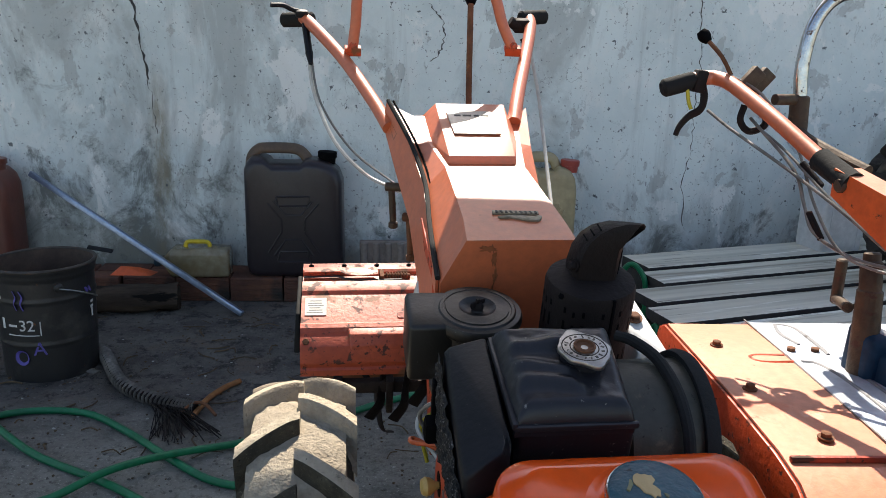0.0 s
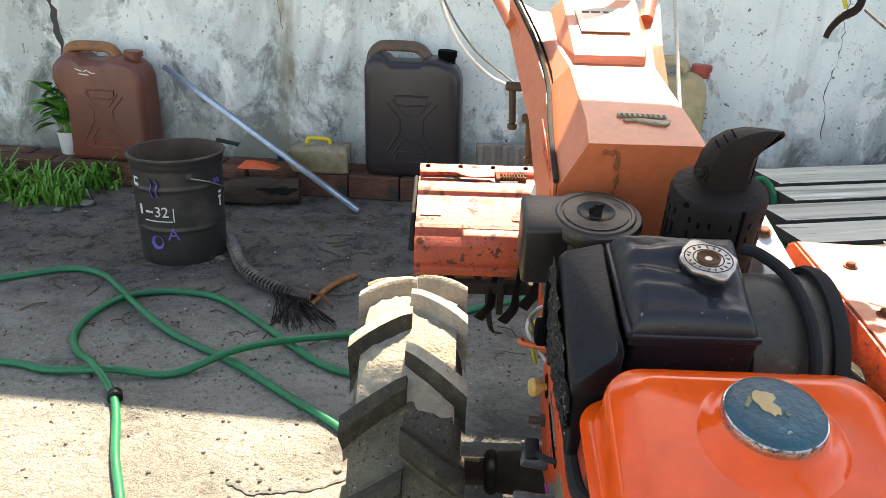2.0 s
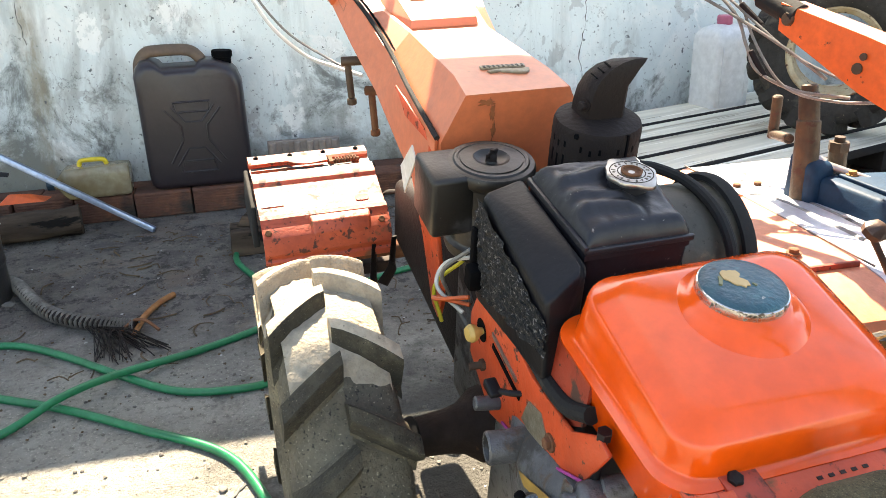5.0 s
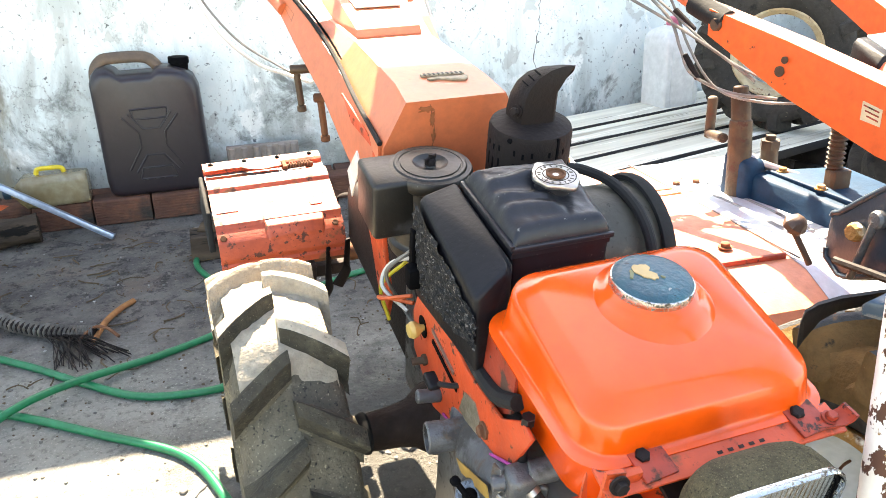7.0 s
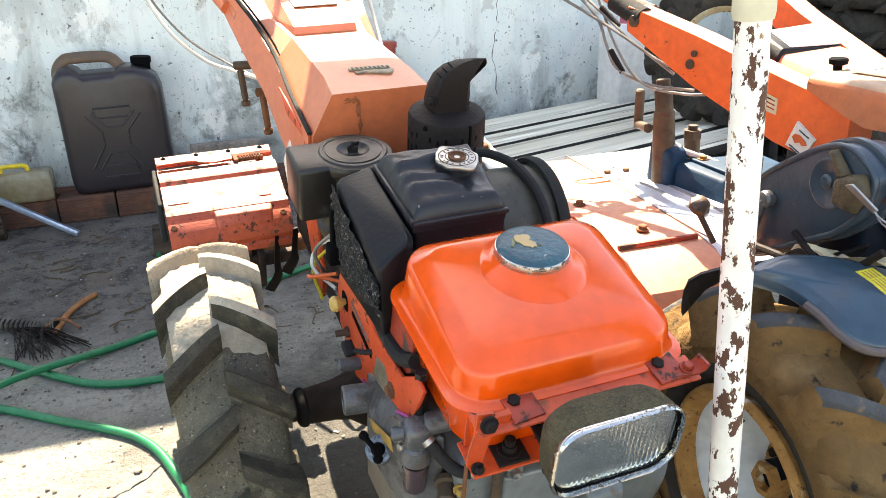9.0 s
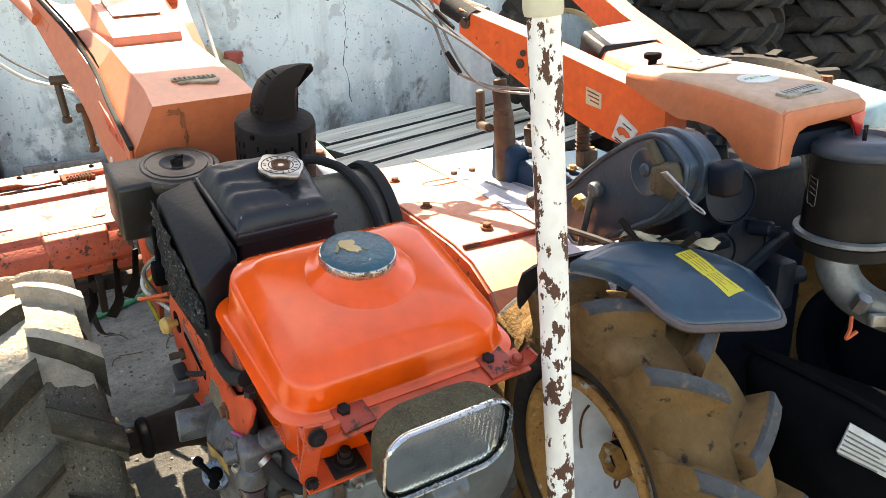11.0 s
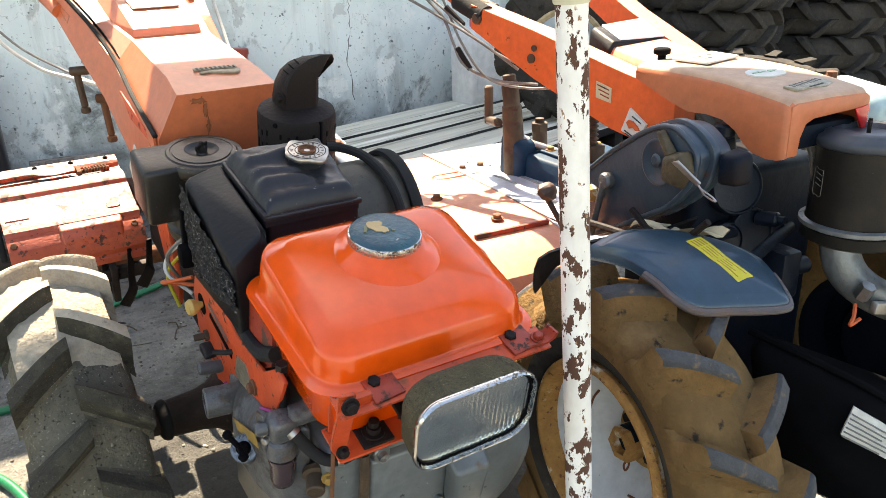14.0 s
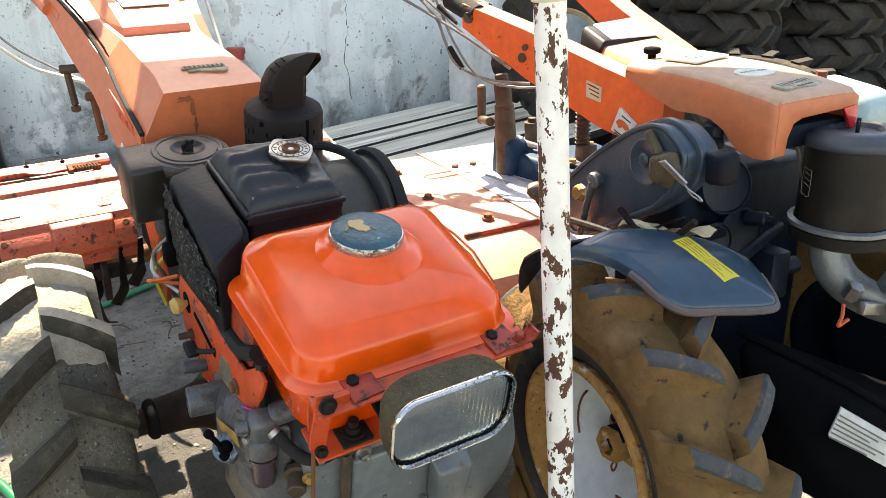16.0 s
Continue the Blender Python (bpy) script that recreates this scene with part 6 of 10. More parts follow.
for x, z in ((-0.036, 0.303), (0.030, 0.298), (-0.054, 0.205), (-0.054, 0.110), (0.045, 0.190), (0.045, 0.105)):
    b = bmesh.new()
    lathe(b, [(0, -0.010), (0.0115, -0.010), (0.0115, 0.002), (0.0095, 0.005), (0, 0.005)], 18, axis_pose((x, -0.460, z), (x, -0.60, z)))
    lathe(b, [(0, 0.004), (0.0062, 0.004), (0.0062, 0.0115), (0.0048, 0.0115), (0.0034, 0.008), (0, 0.008)], 12, axis_pose((x, -0.460, z), (x, -0.60, z)))
    t1("bolt_boss", b, STEEL, "dull steel bolt on a cast boss", engine)
b = bmesh.new()
tube(b, [(-0.0575, -0.463, 0.312), (-0.0575, -0.466, 0.29), (-0.0575, -0.466, 0.16), (-0.058, -0.464, 0.02)], 0.0058, 10, 4)
box(b, (-0.0575, -0.458, 0.315), (0.022, 0.016, 0.008), (0, 0, 0), 0.002)
t1("oil_pipe", b, BROWN_METAL, "rust-brown upright pipe", engine)
b = bmesh.new()
tube(b, [(-0.0925, -0.459, 0.330), (-0.0930, -0.4595, 0.26), (-0.0935, -0.459, 0.05)], 0.0024, 8, 3)
t1("seam_wire", b, RUSTY, "rusty seam along the block", engine)
b = bmesh.new()
tube(b, [(0.1185, -0.4585, 0.292), (0.122, -0.459, 0.22), (0.114, -0.459, 0.13), (0.098, -0.459, 0.05)], 0.0022, 8, 5)
t1("gasket", b, DARK_PLASTIC, "black gasket line", engine)
b = bmesh.new()
hull(b, [(0.050, -0.466, 0.262), (0.104, -0.466, 0.258), (0.052, -0.492, 0.250), (0.100, -0.492, 0.246), (0.050, -0.466, 0.200), (0.104, -0.466, 0.196), (0.056, -0.490, 0.192), (0.096, -0.490, 0.190), (0.066, -0.466, 0.135), (0.090, -0.466, 0.135), (0.074, -0.478, 0.142)], 0.007)
t1("shield", b, ENGINE_FACE, "shield-shaped grey cover", engine)
b = bmesh.new()
prof = [(0.0, -0.462), (0.055, -0.462), (0.085, -0.458), (0.112, -0.445), (0.124, -0.425), (0.128, -0.39), (0.128, -0.30), (0.0, -0.30)]
t = bmesh.new()
lathe(t, [(r, y) for r, y in prof], 44)
put(b, t, Matrix(((1, 0, 0, 0.090), (0, 0, 1, 0), (0, -1, 0, 0.185), (0, 0, 0, 1))))
t1("flywheel_cover", b, ENGINE_FACE, "rounded pale grey flywheel cover", engine, smooth=60)
# orange control panel at the left
b = bmesh.new()
prism(b, [(-0.096, 0.342), (-0.078, 0.300), (-0.085, 0.240), (-0.165, 0.205), (-0.285, 0.262), (-0.386, 0.338), (-0.414, 0.402), (-0.392, 0.405), (-0.349, 0.366), (-0.259, 0.353), (-0.150, 0.366)], 0.005, Matrix(((0, 0, 1, -0.127), (1, 0, 0, 0), (0, 1, 0, 0), (0, 0, 0, 1))), 0.0015)
panel = t1("control_panel", b, ORANGE_WORN, "chipped orange control panel")
b = bmesh.new()
box(b, (-0.1275, -0.197, 0.306), (0.002, 0.085, 0.008), (4, 0, 0), 0.001)
part("panel_slot", b, DARK_PLASTIC, panel, "dark slot", xf=XF1)
b = bmesh.new()
prism(b, rounded(0.03, 0.03, 0.0145), 0.002, pose(-0.1278, -0.118, 0.302) @ pose(0, 0, 0, 0, 90, 0))
part("panel_hole", b, DARK_PLASTIC, panel, "dark round hole", xf=XF1)
b = bmesh.new()
box(b, (-0.1280, -0.190, 0.322), (0.0015, 0.075, 0.006), (4, 0, 0))
part("scale_strip", b, STEEL, panel, "worn metal scale", xf=XF1)
b = bmesh.new()
prism(b, [(-0.262, 0.322), (-0.250, 0.285), (-0.300, 0.285), (-0.314, 0.312), (-0.29, 0.332)], 0.0012, Matrix(((0, 0, 1, -0.1282), (1, 0, 0, 0), (0, 1, 0, 0), (0, 0, 0, 1))))
part("panel_sticker", b, BADGE, panel, "worn yellow and grey sticker", xf=XF1)
b = bmesh.new()
lathe(b, [(0, 0), (0.0035, 0), (0.004, 0.010), (0.0055, 0.015), (0.0105, 0.021), (0.0115, 0.026), (0.009, 0.031), (0, 0.033)], 20, axis_pose((-0.118, -0.122, 0.305), (-0.16, -0.127, 0.3065)))
part("choke_knob", b, KNOB_YELLOW, panel, "yellowed plastic pull knob", xf=XF1)
b = bmesh.new()
cyl(b, (-0.122, -0.134, 0.260), (-0.132, -0.134, 0.260), 0.0078, seg=6)
cyl(b, (-0.131, -0.134, 0.260), (-0.146, -0.132, 0.259), 0.0048)
t1("stop_bolt", b, BROWN_METAL, "brass-brown bolt", panel)
b = bmesh.new()
tube(b, [(-0.120, -0.242, 0.312), (-0.135, -0.236, 0.310), (-0.146, -0.226, 0.307)], 0.0034, 8)
hull(b, [(x, y, z) for x in (-0.158, -0.143) for y, h in ((-0.230, 0.004), (-0.205, 0.0065)) for z in (0.304 - h, 0.304 + h)], 0.003)
t1("throttle_lever", b, BLACK_PAINT, "black throttle lever", panel)
b = bmesh.new()
hexbolt(b, (-0.128, -0.318, 0.318), (-1, 0, 0), 0.007)
t1("panel_bolt", b, RUSTY, "rusty hex bolt", panel)
b = bmesh.new()
tube(b, [(-0.115, -0.175, 0.372), (-0.118, -0.25, 0.363), (-0.12, -0.32, 0.372), (-0.115, -0.36, 0.395)], 0.009, 10)
t1("rubber_pipe", b, RUBBER, "black rubber pipe", engine)
# starting shaft, pin and casing
START = axis_pose((-0.172, -0.262, 0.262), (-0.10, -0.272, 0.262))
b = bmesh.new()
lathe(b, [(0.0145, 0.012), (0.0145, 0.0005), (0.0170, 0), (0.0188, 0.002), (0.0188, 0.032), (0.0215, 0.044), (0.026, 0.058), (0.026, 0.066), (0, 0.066)], 32, START)
lathe(b, [(0, 0.0125), (0.0148, 0.0125)], 32, START)
starter = t1("starter_housing", b, GREY_CAST, "grey starting-shaft housing", engine)
b = bmesh.new()
lathe(b, [(0.0, 0.008), (0.0055, 0.008), (0.0065, 0.010), (0.0065, 0.0125), (0, 0.0125)], 14, START)
t1("start_shaft", b, AXLE_RUST, "dark shaft end", starter)
b = bmesh.new()
cyl(b, (-0.126, -0.188, 0.247), (-0.157, -0.184, 0.250), 0.0088, bev=0.0015)
t1("grey_pin", b, GREY_CAST, "round grey pin", starter)
b = bmesh.new()
ring = [radians(a) for a in (38, 46, 54, 62, 70, 78, 86)]
t = bmesh.new()
loft(t, [[(0.0191 * math.cos(a), 0.0191 * math.sin(a), z) for z in (0.007, 0.023)] for a in ring], close=False, caps=False)
put(b, t, START @ pose(0, 0, 0, 0, 0, -120))
t1("start_label", b, OLD_LABEL, "small yellow label", starter)
b = bmesh.new()
hull(b, [(-0.128, -0.225, 0.272), (-0.130, -0.225, 0.215), (-0.148, -0.300, 0.270), (-0.150, -0.300, 0.200), (-0.146, -0.365, 0.300), (-0.148, -0.370, 0.215), (-0.128, -0.405, 0.330), (-0.128, -0.410, 0.20), (-0.10, -0.22, 0.28), (-0.10, -0.22, 0.15), (-0.10, -0.42, 0.335), (-0.10, -0.43, 0.15)], 0.007)
t1("pump_casing", b, GREY_CAST, "grey injection pump casing", engine)
b = bmesh.new()
prism(b, [(-0.300, 0.290), (-0.316, 0.284), (-0.388, 0.322), (-0.378, 0.334)], 0.001, Matrix(((0, 0, 1, -0.1492), (1, 0, 0, 0), (0, 1, 0, 0), (0, 0, 0, 1))) @ pose(0.0, -0.028, 0))
t1("casing_label", b, OLD_LABEL, "worn ochre label strip", engine)
b = bmesh.new()
tube(b, [(-0.1285, -0.205, 0.232), (-0.1290, -0.285, 0.2625), (-0.1290, -0.345, 0.309), (-0.1290, -0.386, 0.339)], 0.0018, 6, 6)
t1("edge_trim", b, PINK_TRIM, "purple-pink edge trim", engine)
# fuel cock, hose and sediment bowl
b = bmesh.new()
hull(b, [(x, y, z) for x in (-0.143, -0.113) for y in (-0.420, -0.390) for z in (0.318, 0.352)], 0.008)
cyl(b, (-0.118, -0.405, 0.345), (-0.092, -0.412, 0.352), 0.013, bev=0.002)
cyl(b, (-0.131, -0.412, 0.300), (-0.131, -0.410, 0.324), 0.0175, 0.0150, bev=0.003)
cyl(b, (-0.155, -0.398, 0.334), (-0.140, -0.402, 0.337), 0.008, bev=0.002)
cock = t1("fuel_cock", b, GREY_CAST, "grey fuel cock", engine)
b = bmesh.new()
hexbolt(b, (-0.143, -0.405, 0.322), (-1, -0.4, 0), 0.0048)
t1("cock_bolt", b, STEEL, "", cock)
b = bmesh.new()
lathe(b, [(0, 0), (0.009, 0), (0.0125, 0.004), (0.0138, 0.012), (0.0142, 0.040), (0.0160, 0.041), (0.0160, 0.046), (0, 0.046)], 28, pose(-0.131, -0.412, 0.254))
t1("sediment_bowl", b, PLUM, "dark plum sediment bowl", engine)
b = bmesh.new()
tube(b, [(-0.120, -0.417, 0.333), (-0.108, -0.436, 0.318), (-0.096, -0.450, 0.311), (-0.080, -0.458, 0.313), (-0.066, -0.462, 0.322)], 0.0068, 12)
t1("fuel_hose", b, RUBBER, "grey-black rubber fuel hose", engine)
for u, q in ((0, (-0.1195, -0.4178, 0.3323)), (1, (-0.082, -0.4575, 0.3128))):
    b = bmesh.new()
    lathe(b, [(0.0070, -0.003), (0.0082, -0.003), (0.0082, 0.003), (0.0070, 0.003)], 14, axis_pose(q, Vector(q) + (Vector((0.012, -0.019, -0.015)) if u == 0 else Vector((0.016, -0.008, 0.002)))))
    t1("hose_clip", b, STEEL, "bright hose clip", engine)
# oil filler with its plug
OIL = axis_pose((-0.152, -0.352, 0.262), (-0.172, -0.374, 0.290))
b = bmesh.new()
lathe(b, [(0, -0.03), (0.022, -0.03), (0.0185, -0.012), (0.0175, 0.002), (0.0165, 0.006), (0, 0.006)], 28, OIL)
oil = t1("oil_neck", b, GREY_CAST, "grey oil filler neck", engine)
b = bmesh.new()
lathe(b, [(0.0085, 0.0062), (0.0155, 0.0062), (0.0155, 0.0070), (0.0085, 0.0070)], 28, OIL)
t1("oil_label", b, LABEL_BLUE, "worn blue-white ring label", engine)
b = bmesh.new()
lathe(b, [(0, 0.005), (0.0078, 0.005), (0.0085, 0.008), (0.0075, 0.013), (0.004, 0.015), (0, 0.015)], 20, OIL)
t1("oil_plug", b, DARK_PLASTIC, "black oil plug", engine)
for q in ((-0.172, -0.352, 0.292), (-0.165, -0.384, 0.285)):
    b = bmesh.new()
    lathe(b, [(0, -0.0055), (0.004, -0.0042), (0.0060, 0), (0.004, 0.0042), (0, 0.0055)], 16, pose(*q))
    cyl(b, q, (-0.163, -0.365, 0.280), 0.0032)
    t1("plug_handle", b, DARK_PLASTIC, "black ball handle", engine)
b = bmesh.new()
hull(b, [(-0.152, -0.392, 0.352), (-0.146, -0.400, 0.354), (-0.150, -0.386, 0.330), (-0.143, -0.400, 0.325), (-0.144, -0.385, 0.285), (-0.139, -0.394, 0.280), (-0.148, -0.384, 0.352), (-0.138, -0.384, 0.280)], 0.002)
t1("stop_lever", b, GREY_CAST, "flat grey stop lever", engine)
b = bmesh.new()
PLUG = axis_pose((-0.098, -0.428, 0.272), (-0.112, -0.458, 0.268))
lathe(b, [(0, 0), (0.015, 0), (0.015, 0.006), (0.0105, 0.008), (0.0105, 0.026), (0.009, 0.028), (0, 0.028)], 22, PLUG)
t1("crank_plug", b, BROWN_METAL, "brown round plug", engine)
b = bmesh.new()
hexbolt(b, (-0.094, -0.452, 0.283), (-0.3, -1, 0.1), 0.0055)
hull(b, [(-0.098, -0.448, 0.245), (-0.080, -0.460, 0.245), (-0.098, -0.448, 0.228), (-0.080, -0.460, 0.228), (-0.090, -0.440, 0.245), (-0.090, -0.440, 0.228)], 0.002)
t1("plug_stay", b, OLD_LABEL, "ochre-painted stay with a bolt", engine)
# wires beside the gearbox
for k, (pts, mt) in enumerate((([(-0.115, -0.03, 0.36), (-0.14, 0.0, 0.31), (-0.12, 0.02, 0.25), (-0.10, 0.0, 0.21)], CABLE_GREY), ([(-0.10, -0.02, 0.34), (-0.125, 0.03, 0.30), (-0.14, 0.02, 0.27), (-0.115, -0.02, 0.25)], CABLE_WHITE), ([(-0.12, -0.05, 0.30), (-0.15, -0.02, 0.28), (-0.145, 0.01, 0.26), (-0.11, -0.03, 0.27)], PRINT_RED), ([(-0.10, 0.03, 0.30), (-0.13, 0.06, 0.24), (-0.12, 0.05, 0.18)], STICKER_YELLOW))):
    b = bmesh.new()
    tube(b, pts, 0.003, 6)
    t1("wire", b, mt, "")

# headlamp


def lamp_ring(y, w, h, r):
    return [(x, y, z) for x, z in rounded(w, h, r, 7, -0.002, 0.440)]


b = bmesh.new()
loft(b, [lamp_ring(*q) for q in ((-0.5250, 0.060, 0.040, 0.016), (-0.5290, 0.094, 0.060, 0.024), (-0.5360, 0.116, 0.072, 0.026), (-0.5460, 0.126, 0.0785, 0.026), (-0.5620, 0.130, 0.0815, 0.026), (-0.5714, 0.1305, 0.082, 0.026), (-0.5714, 0.1215, 0.0725, 0.025), (-0.5600, 0.1205, 0.0715, 0.025))], caps=False)
hull(b, [(x, -0.5252, z) for x, z in rounded(0.060, 0.040, 0.016, 7, -0.002, 0.440)] + [(x, -0.5200, z) for x, z in rounded(0.040, 0.026, 0.010, 7, -0.002, 0.440)])
lamp = t1("headlamp", b, LICHEN, "lichen-spotted rectangular headlamp with chrome rim", smooth=50)
b = bmesh.new()
loft(b, [lamp_ring(*q) for q in ((-0.5712, 0.1316, 0.0830, 0.026), (-0.5728, 0.1330, 0.0844, 0.026), (-0.5765, 0.1328, 0.0842, 0.026), (-0.5782, 0.1312, 0.0826, 0.026), (-0.5778, 0.1292, 0.0806, 0.026), (-0.5755, 0.1276, 0.0790, 0.025), (-0.5715, 0.1264, 0.0778, 0.025))], caps=False)
part("lamp_rim", b, LAMP_RIM, lamp, "pitted chrome rim", xf=XF1, smooth=40)
b = bmesh.new()
loft(b, [lamp_ring(*q) for q in ((-0.5722, 0.1268, 0.0782, 0.025), (-0.5736, 0.1258, 0.0772, 0.025), (-0.5736, 0.1240, 0.0754, 0.025), (-0.5718, 0.1230, 0.0744, 0.025))], caps=False)
# dark ring drawn for the gap between rim and lens
part("gasket", b, DARK_PLASTIC, lamp, "dark ring between rim and lens", xf=XF1, smooth=40)
b = bmesh.new()
loft(b, [lamp_ring(*q) for q in ((-0.5715, 0.1236, 0.0750, 0.025), (-0.5640, 0.1200, 0.0715, 0.025), (-0.5560, 0.1120, 0.0660, 0.025), (-0.5480, 0.1010, 0.0600, 0.024), (-0.5410, 0.0840, 0.0520, 0.023), (-0.5350, 0.0600, 0.0400, 0.018), (-0.5318, 0.0300, 0.0220, 0.010))])
part("reflector", b, LENS_METAL, lamp, "bright reflector", xf=XF1, smooth=60)
b = bmesh.new()
lathe(b, [(0, 0), (0.008, 0), (0.008, 0.010), (0.006, 0.014), (0, 0.015)], 20, axis_pose((-0.002, -0.532, 0.440), (-0.002, -0.60, 0.440)))
part("bulb", b, PIPE_GREY, lamp, "dull bulb holder", xf=XF1)
b = bmesh.new()
loft(b, [lamp_ring(*q) for q in ((-0.5725, 0.1236, 0.0750, 0.025), (-0.5755, 0.112, 0.064, 0.022), (-0.5782, 0.082, 0.044, 0.015), (-0.5795, 0.040, 0.020, 0.008))])
glass = part("lens", b, GLASS, lamp, "ribbed glass lens", xf=XF1, smooth=60)
glass.visible_shadow = False
b = bmesh.new()
box(b, (-0.02, -0.505, 0.404), (0.05, 0.085, 0.006), (10, 0, 0), 0.002)
box(b, (0.01, -0.485, 0.36), (0.05, 0.008, 0.09), (0, 0, 0), 0.002)
t1("lamp_bracket", b, BLACK_MATT, "dark lamp bracket", lamp)

# ---- the second tractor, with the dusty hood and blue fender ----
BASE2 = pose(0.95, 0.68, 0)
XF2 = BASE2.inverted()
tractor2 = thing("walking_tractor", BASE2, "dusty orange walking tractor with blue fender and muddy wheel", "tractor")
SIDE_X = Matrix(((0, 0, 1, 0), (1, 0, 0, 0), (0, 1, 0, 0), (0, 0, 0, 1)))


def t2(name, b, mat, label="", parent=None, smooth=35):
    return part(name, b, mat, parent or tractor2, label, xf=XF2, smooth=smooth)


def round_line(poly, steps=4):
    """The closed outline, drawn smoothly through its points."""
    ring = glide([(y, z, 0) for y, z in [poly[-1], *poly, poly[0], poly[1]]], steps)
    return [(p.x, p.y) for p in ring[steps:-2 * steps]]


def side_poly(b, x, poly, thick, bev=0.0):
    """An outline in y and z, standing at x and thick to the right."""
    return prism(b, poly, thick, Matrix.Translation((x, 0, 0)) @ SIDE_X, bev)


# wheel
W2 = pose(0.665, 0.68, 0.292)
tyre2 = lug_tyre(tractor2, XF2 @ W2, 0.288, 0.150, 13, 0.036, 0.142, -0.21, 211.0, 193.5, 0.0095, TYRE_MUD, TYRE_LUG_GREY, "lug tyre covered with dried brown mud", None, 1.0)
tyre2.data.materials.append(TYRE_OLD)
for p in tyre2.data.polygons:
    q = (XF2 @ W2).inverted() @ p.center
    p.material_index = int(math.hypot(q.y, q.z) < 0.196)
b = bmesh.new()
lathe(b, [(0, -0.002), (0.05, -0.002), (0.058, -0.008), (0.090, -0.036), (0.108, -0.054), (0.118, -0.066), (0.124, -0.071), (0.1285, -0.072), (0.1285, -0.060), (0.05, 0.010), (0, 0.010)], 48, W2 @ pose(0.030, 0, 0, 0, 90, 0))
rim2 = t2("rim_disc", b, RIM_WHITE, "white-painted wheel disc with rust streaks")
b = bmesh.new()
lathe(b, [(0.124, 0.072), (0.127, 0.030), (0.128, 0.006), (0.1285, -0.004), (0.1305, -0.014), (0.134, -0.022), (0.139, -0.027), (0.144, -0.027), (0.148, -0.023), (0.149, -0.018), (0.146, -0.012), (0.142, 0.02), (0.140, 0.08), (0.124, 0.08)], 48, W2 @ pose(-0.045, 0, 0, 0, 90, 0))
t2("rim_edge", b, RIM_RUST, "rusted deep rim barrel", rim2)
HUB = W2 @ pose(0.036, 0, 0, 0, 90, 0) @ pose(0, 0, 0, 0, 0, 20)
b = bmesh.new()
lathe(b, [(0.016, -0.020), (0.016, -0.054), (0.026, -0.054), (0.0285, -0.050), (0.0285, -0.005)], 6, HUB)
lathe(b, [(0.0, -0.018), (0.017, -0.018)], 6, HUB)
hub = t2("hub", b, RIM_RUST, "rusty hexagonal hub", rim2)
b = bmesh.new()
lathe(b, [(0.0, -0.012), (0.048, -0.012), (0.052, -0.008), (0.053, 0.010), (0, 0.010)], 28, HUB)
t2("hub_flange", b, RIM_RUST, "rusty round flange", rim2)
for k in range(4):
    a = radians(40 + 90 * k)
    b = bmesh.new()
    cyl(b, (0.698, 0.68 + 0.034 * math.cos(a), 0.292 + 0.034 * math.sin(a)), (0.680, 0.68 + 0.034 * math.cos(a), 0.292 + 0.034 * math.sin(a)), 0.0085, seg=6)
    t2("wheel_nut", b, BLACK_MATT, "dark wheel nut", rim2)
b = bmesh.new()
tube(b, [(0.662, 0.672, 0.270), (0.658, 0.668, 0.258), (0.656, 0.673, 0.248), (0.659, 0.680, 0.252), (0.661, 0.676, 0.262)], 0.0018, 6)
t2("split_pin", b, RUSTY, "", rim2)
for a0, a1 in ((60, 130), (-20, 40), (200, 260)):
    b = bmesh.new()
    tube(b, [(0.6585, 0.68 + 0.088 * math.cos(radians(a0 + (a1 - a0) * u)), 0.292 + 0.088 * math.sin(radians(a0 + (a1 - a0) * u))) for u in np.linspace(0, 1, 6)], 0.002, 6, 3)
    t2("rust_streak", b, RUSTY, "", rim2)
b = bmesh.new()
cyl(b, (0.66, 0.68, 0.30), (1.05, 0.68, 0.30), 0.022)
t2("axle", b, BLUE_DARK)
lug_tyre(tractor2, XF2 @ pose(1.24, 0.68, 0.30), 0.30, 0.150, 13, 0.036, 0.142, -0.21, 0, 14, 0.0125, TYRE_MUD, TYRE_LUG_GREY)
b = bmesh.new()
rim_disc(b, 0.145, 0.04, pose(1.24, 0.68, 0.30))
t2("rim_disc", b, BLUE_DARK)

# fender
EDGE = [(0.584, 0.700, 0.622), (0.624, 0.664, 0.612), (0.640, 0.619, 0.597), (0.646, 0.590, 0.584), (0.668, 0.566, 0.570), (0.716, 0.546, 0.567), (0.768, 0.524, 0.566), (0.786, 0.530, 0.571), (0.805, 0.584, 0.590), (0.794, 0.609, 0.603), (0.762, 0.641, 0.618), (0.708, 0.680, 0.630), (0.646, 0.705, 0.632)]
edge = glide([*EDGE, EDGE[0]], 5)[:-1]
middle = sum(edge, Vector()) / len(edge)


def fender_ring(k, up):
    return [tuple(middle.lerp(p, k) + Vector((0, 0, up + 0.010 * (1 - k)))) for p in edge]


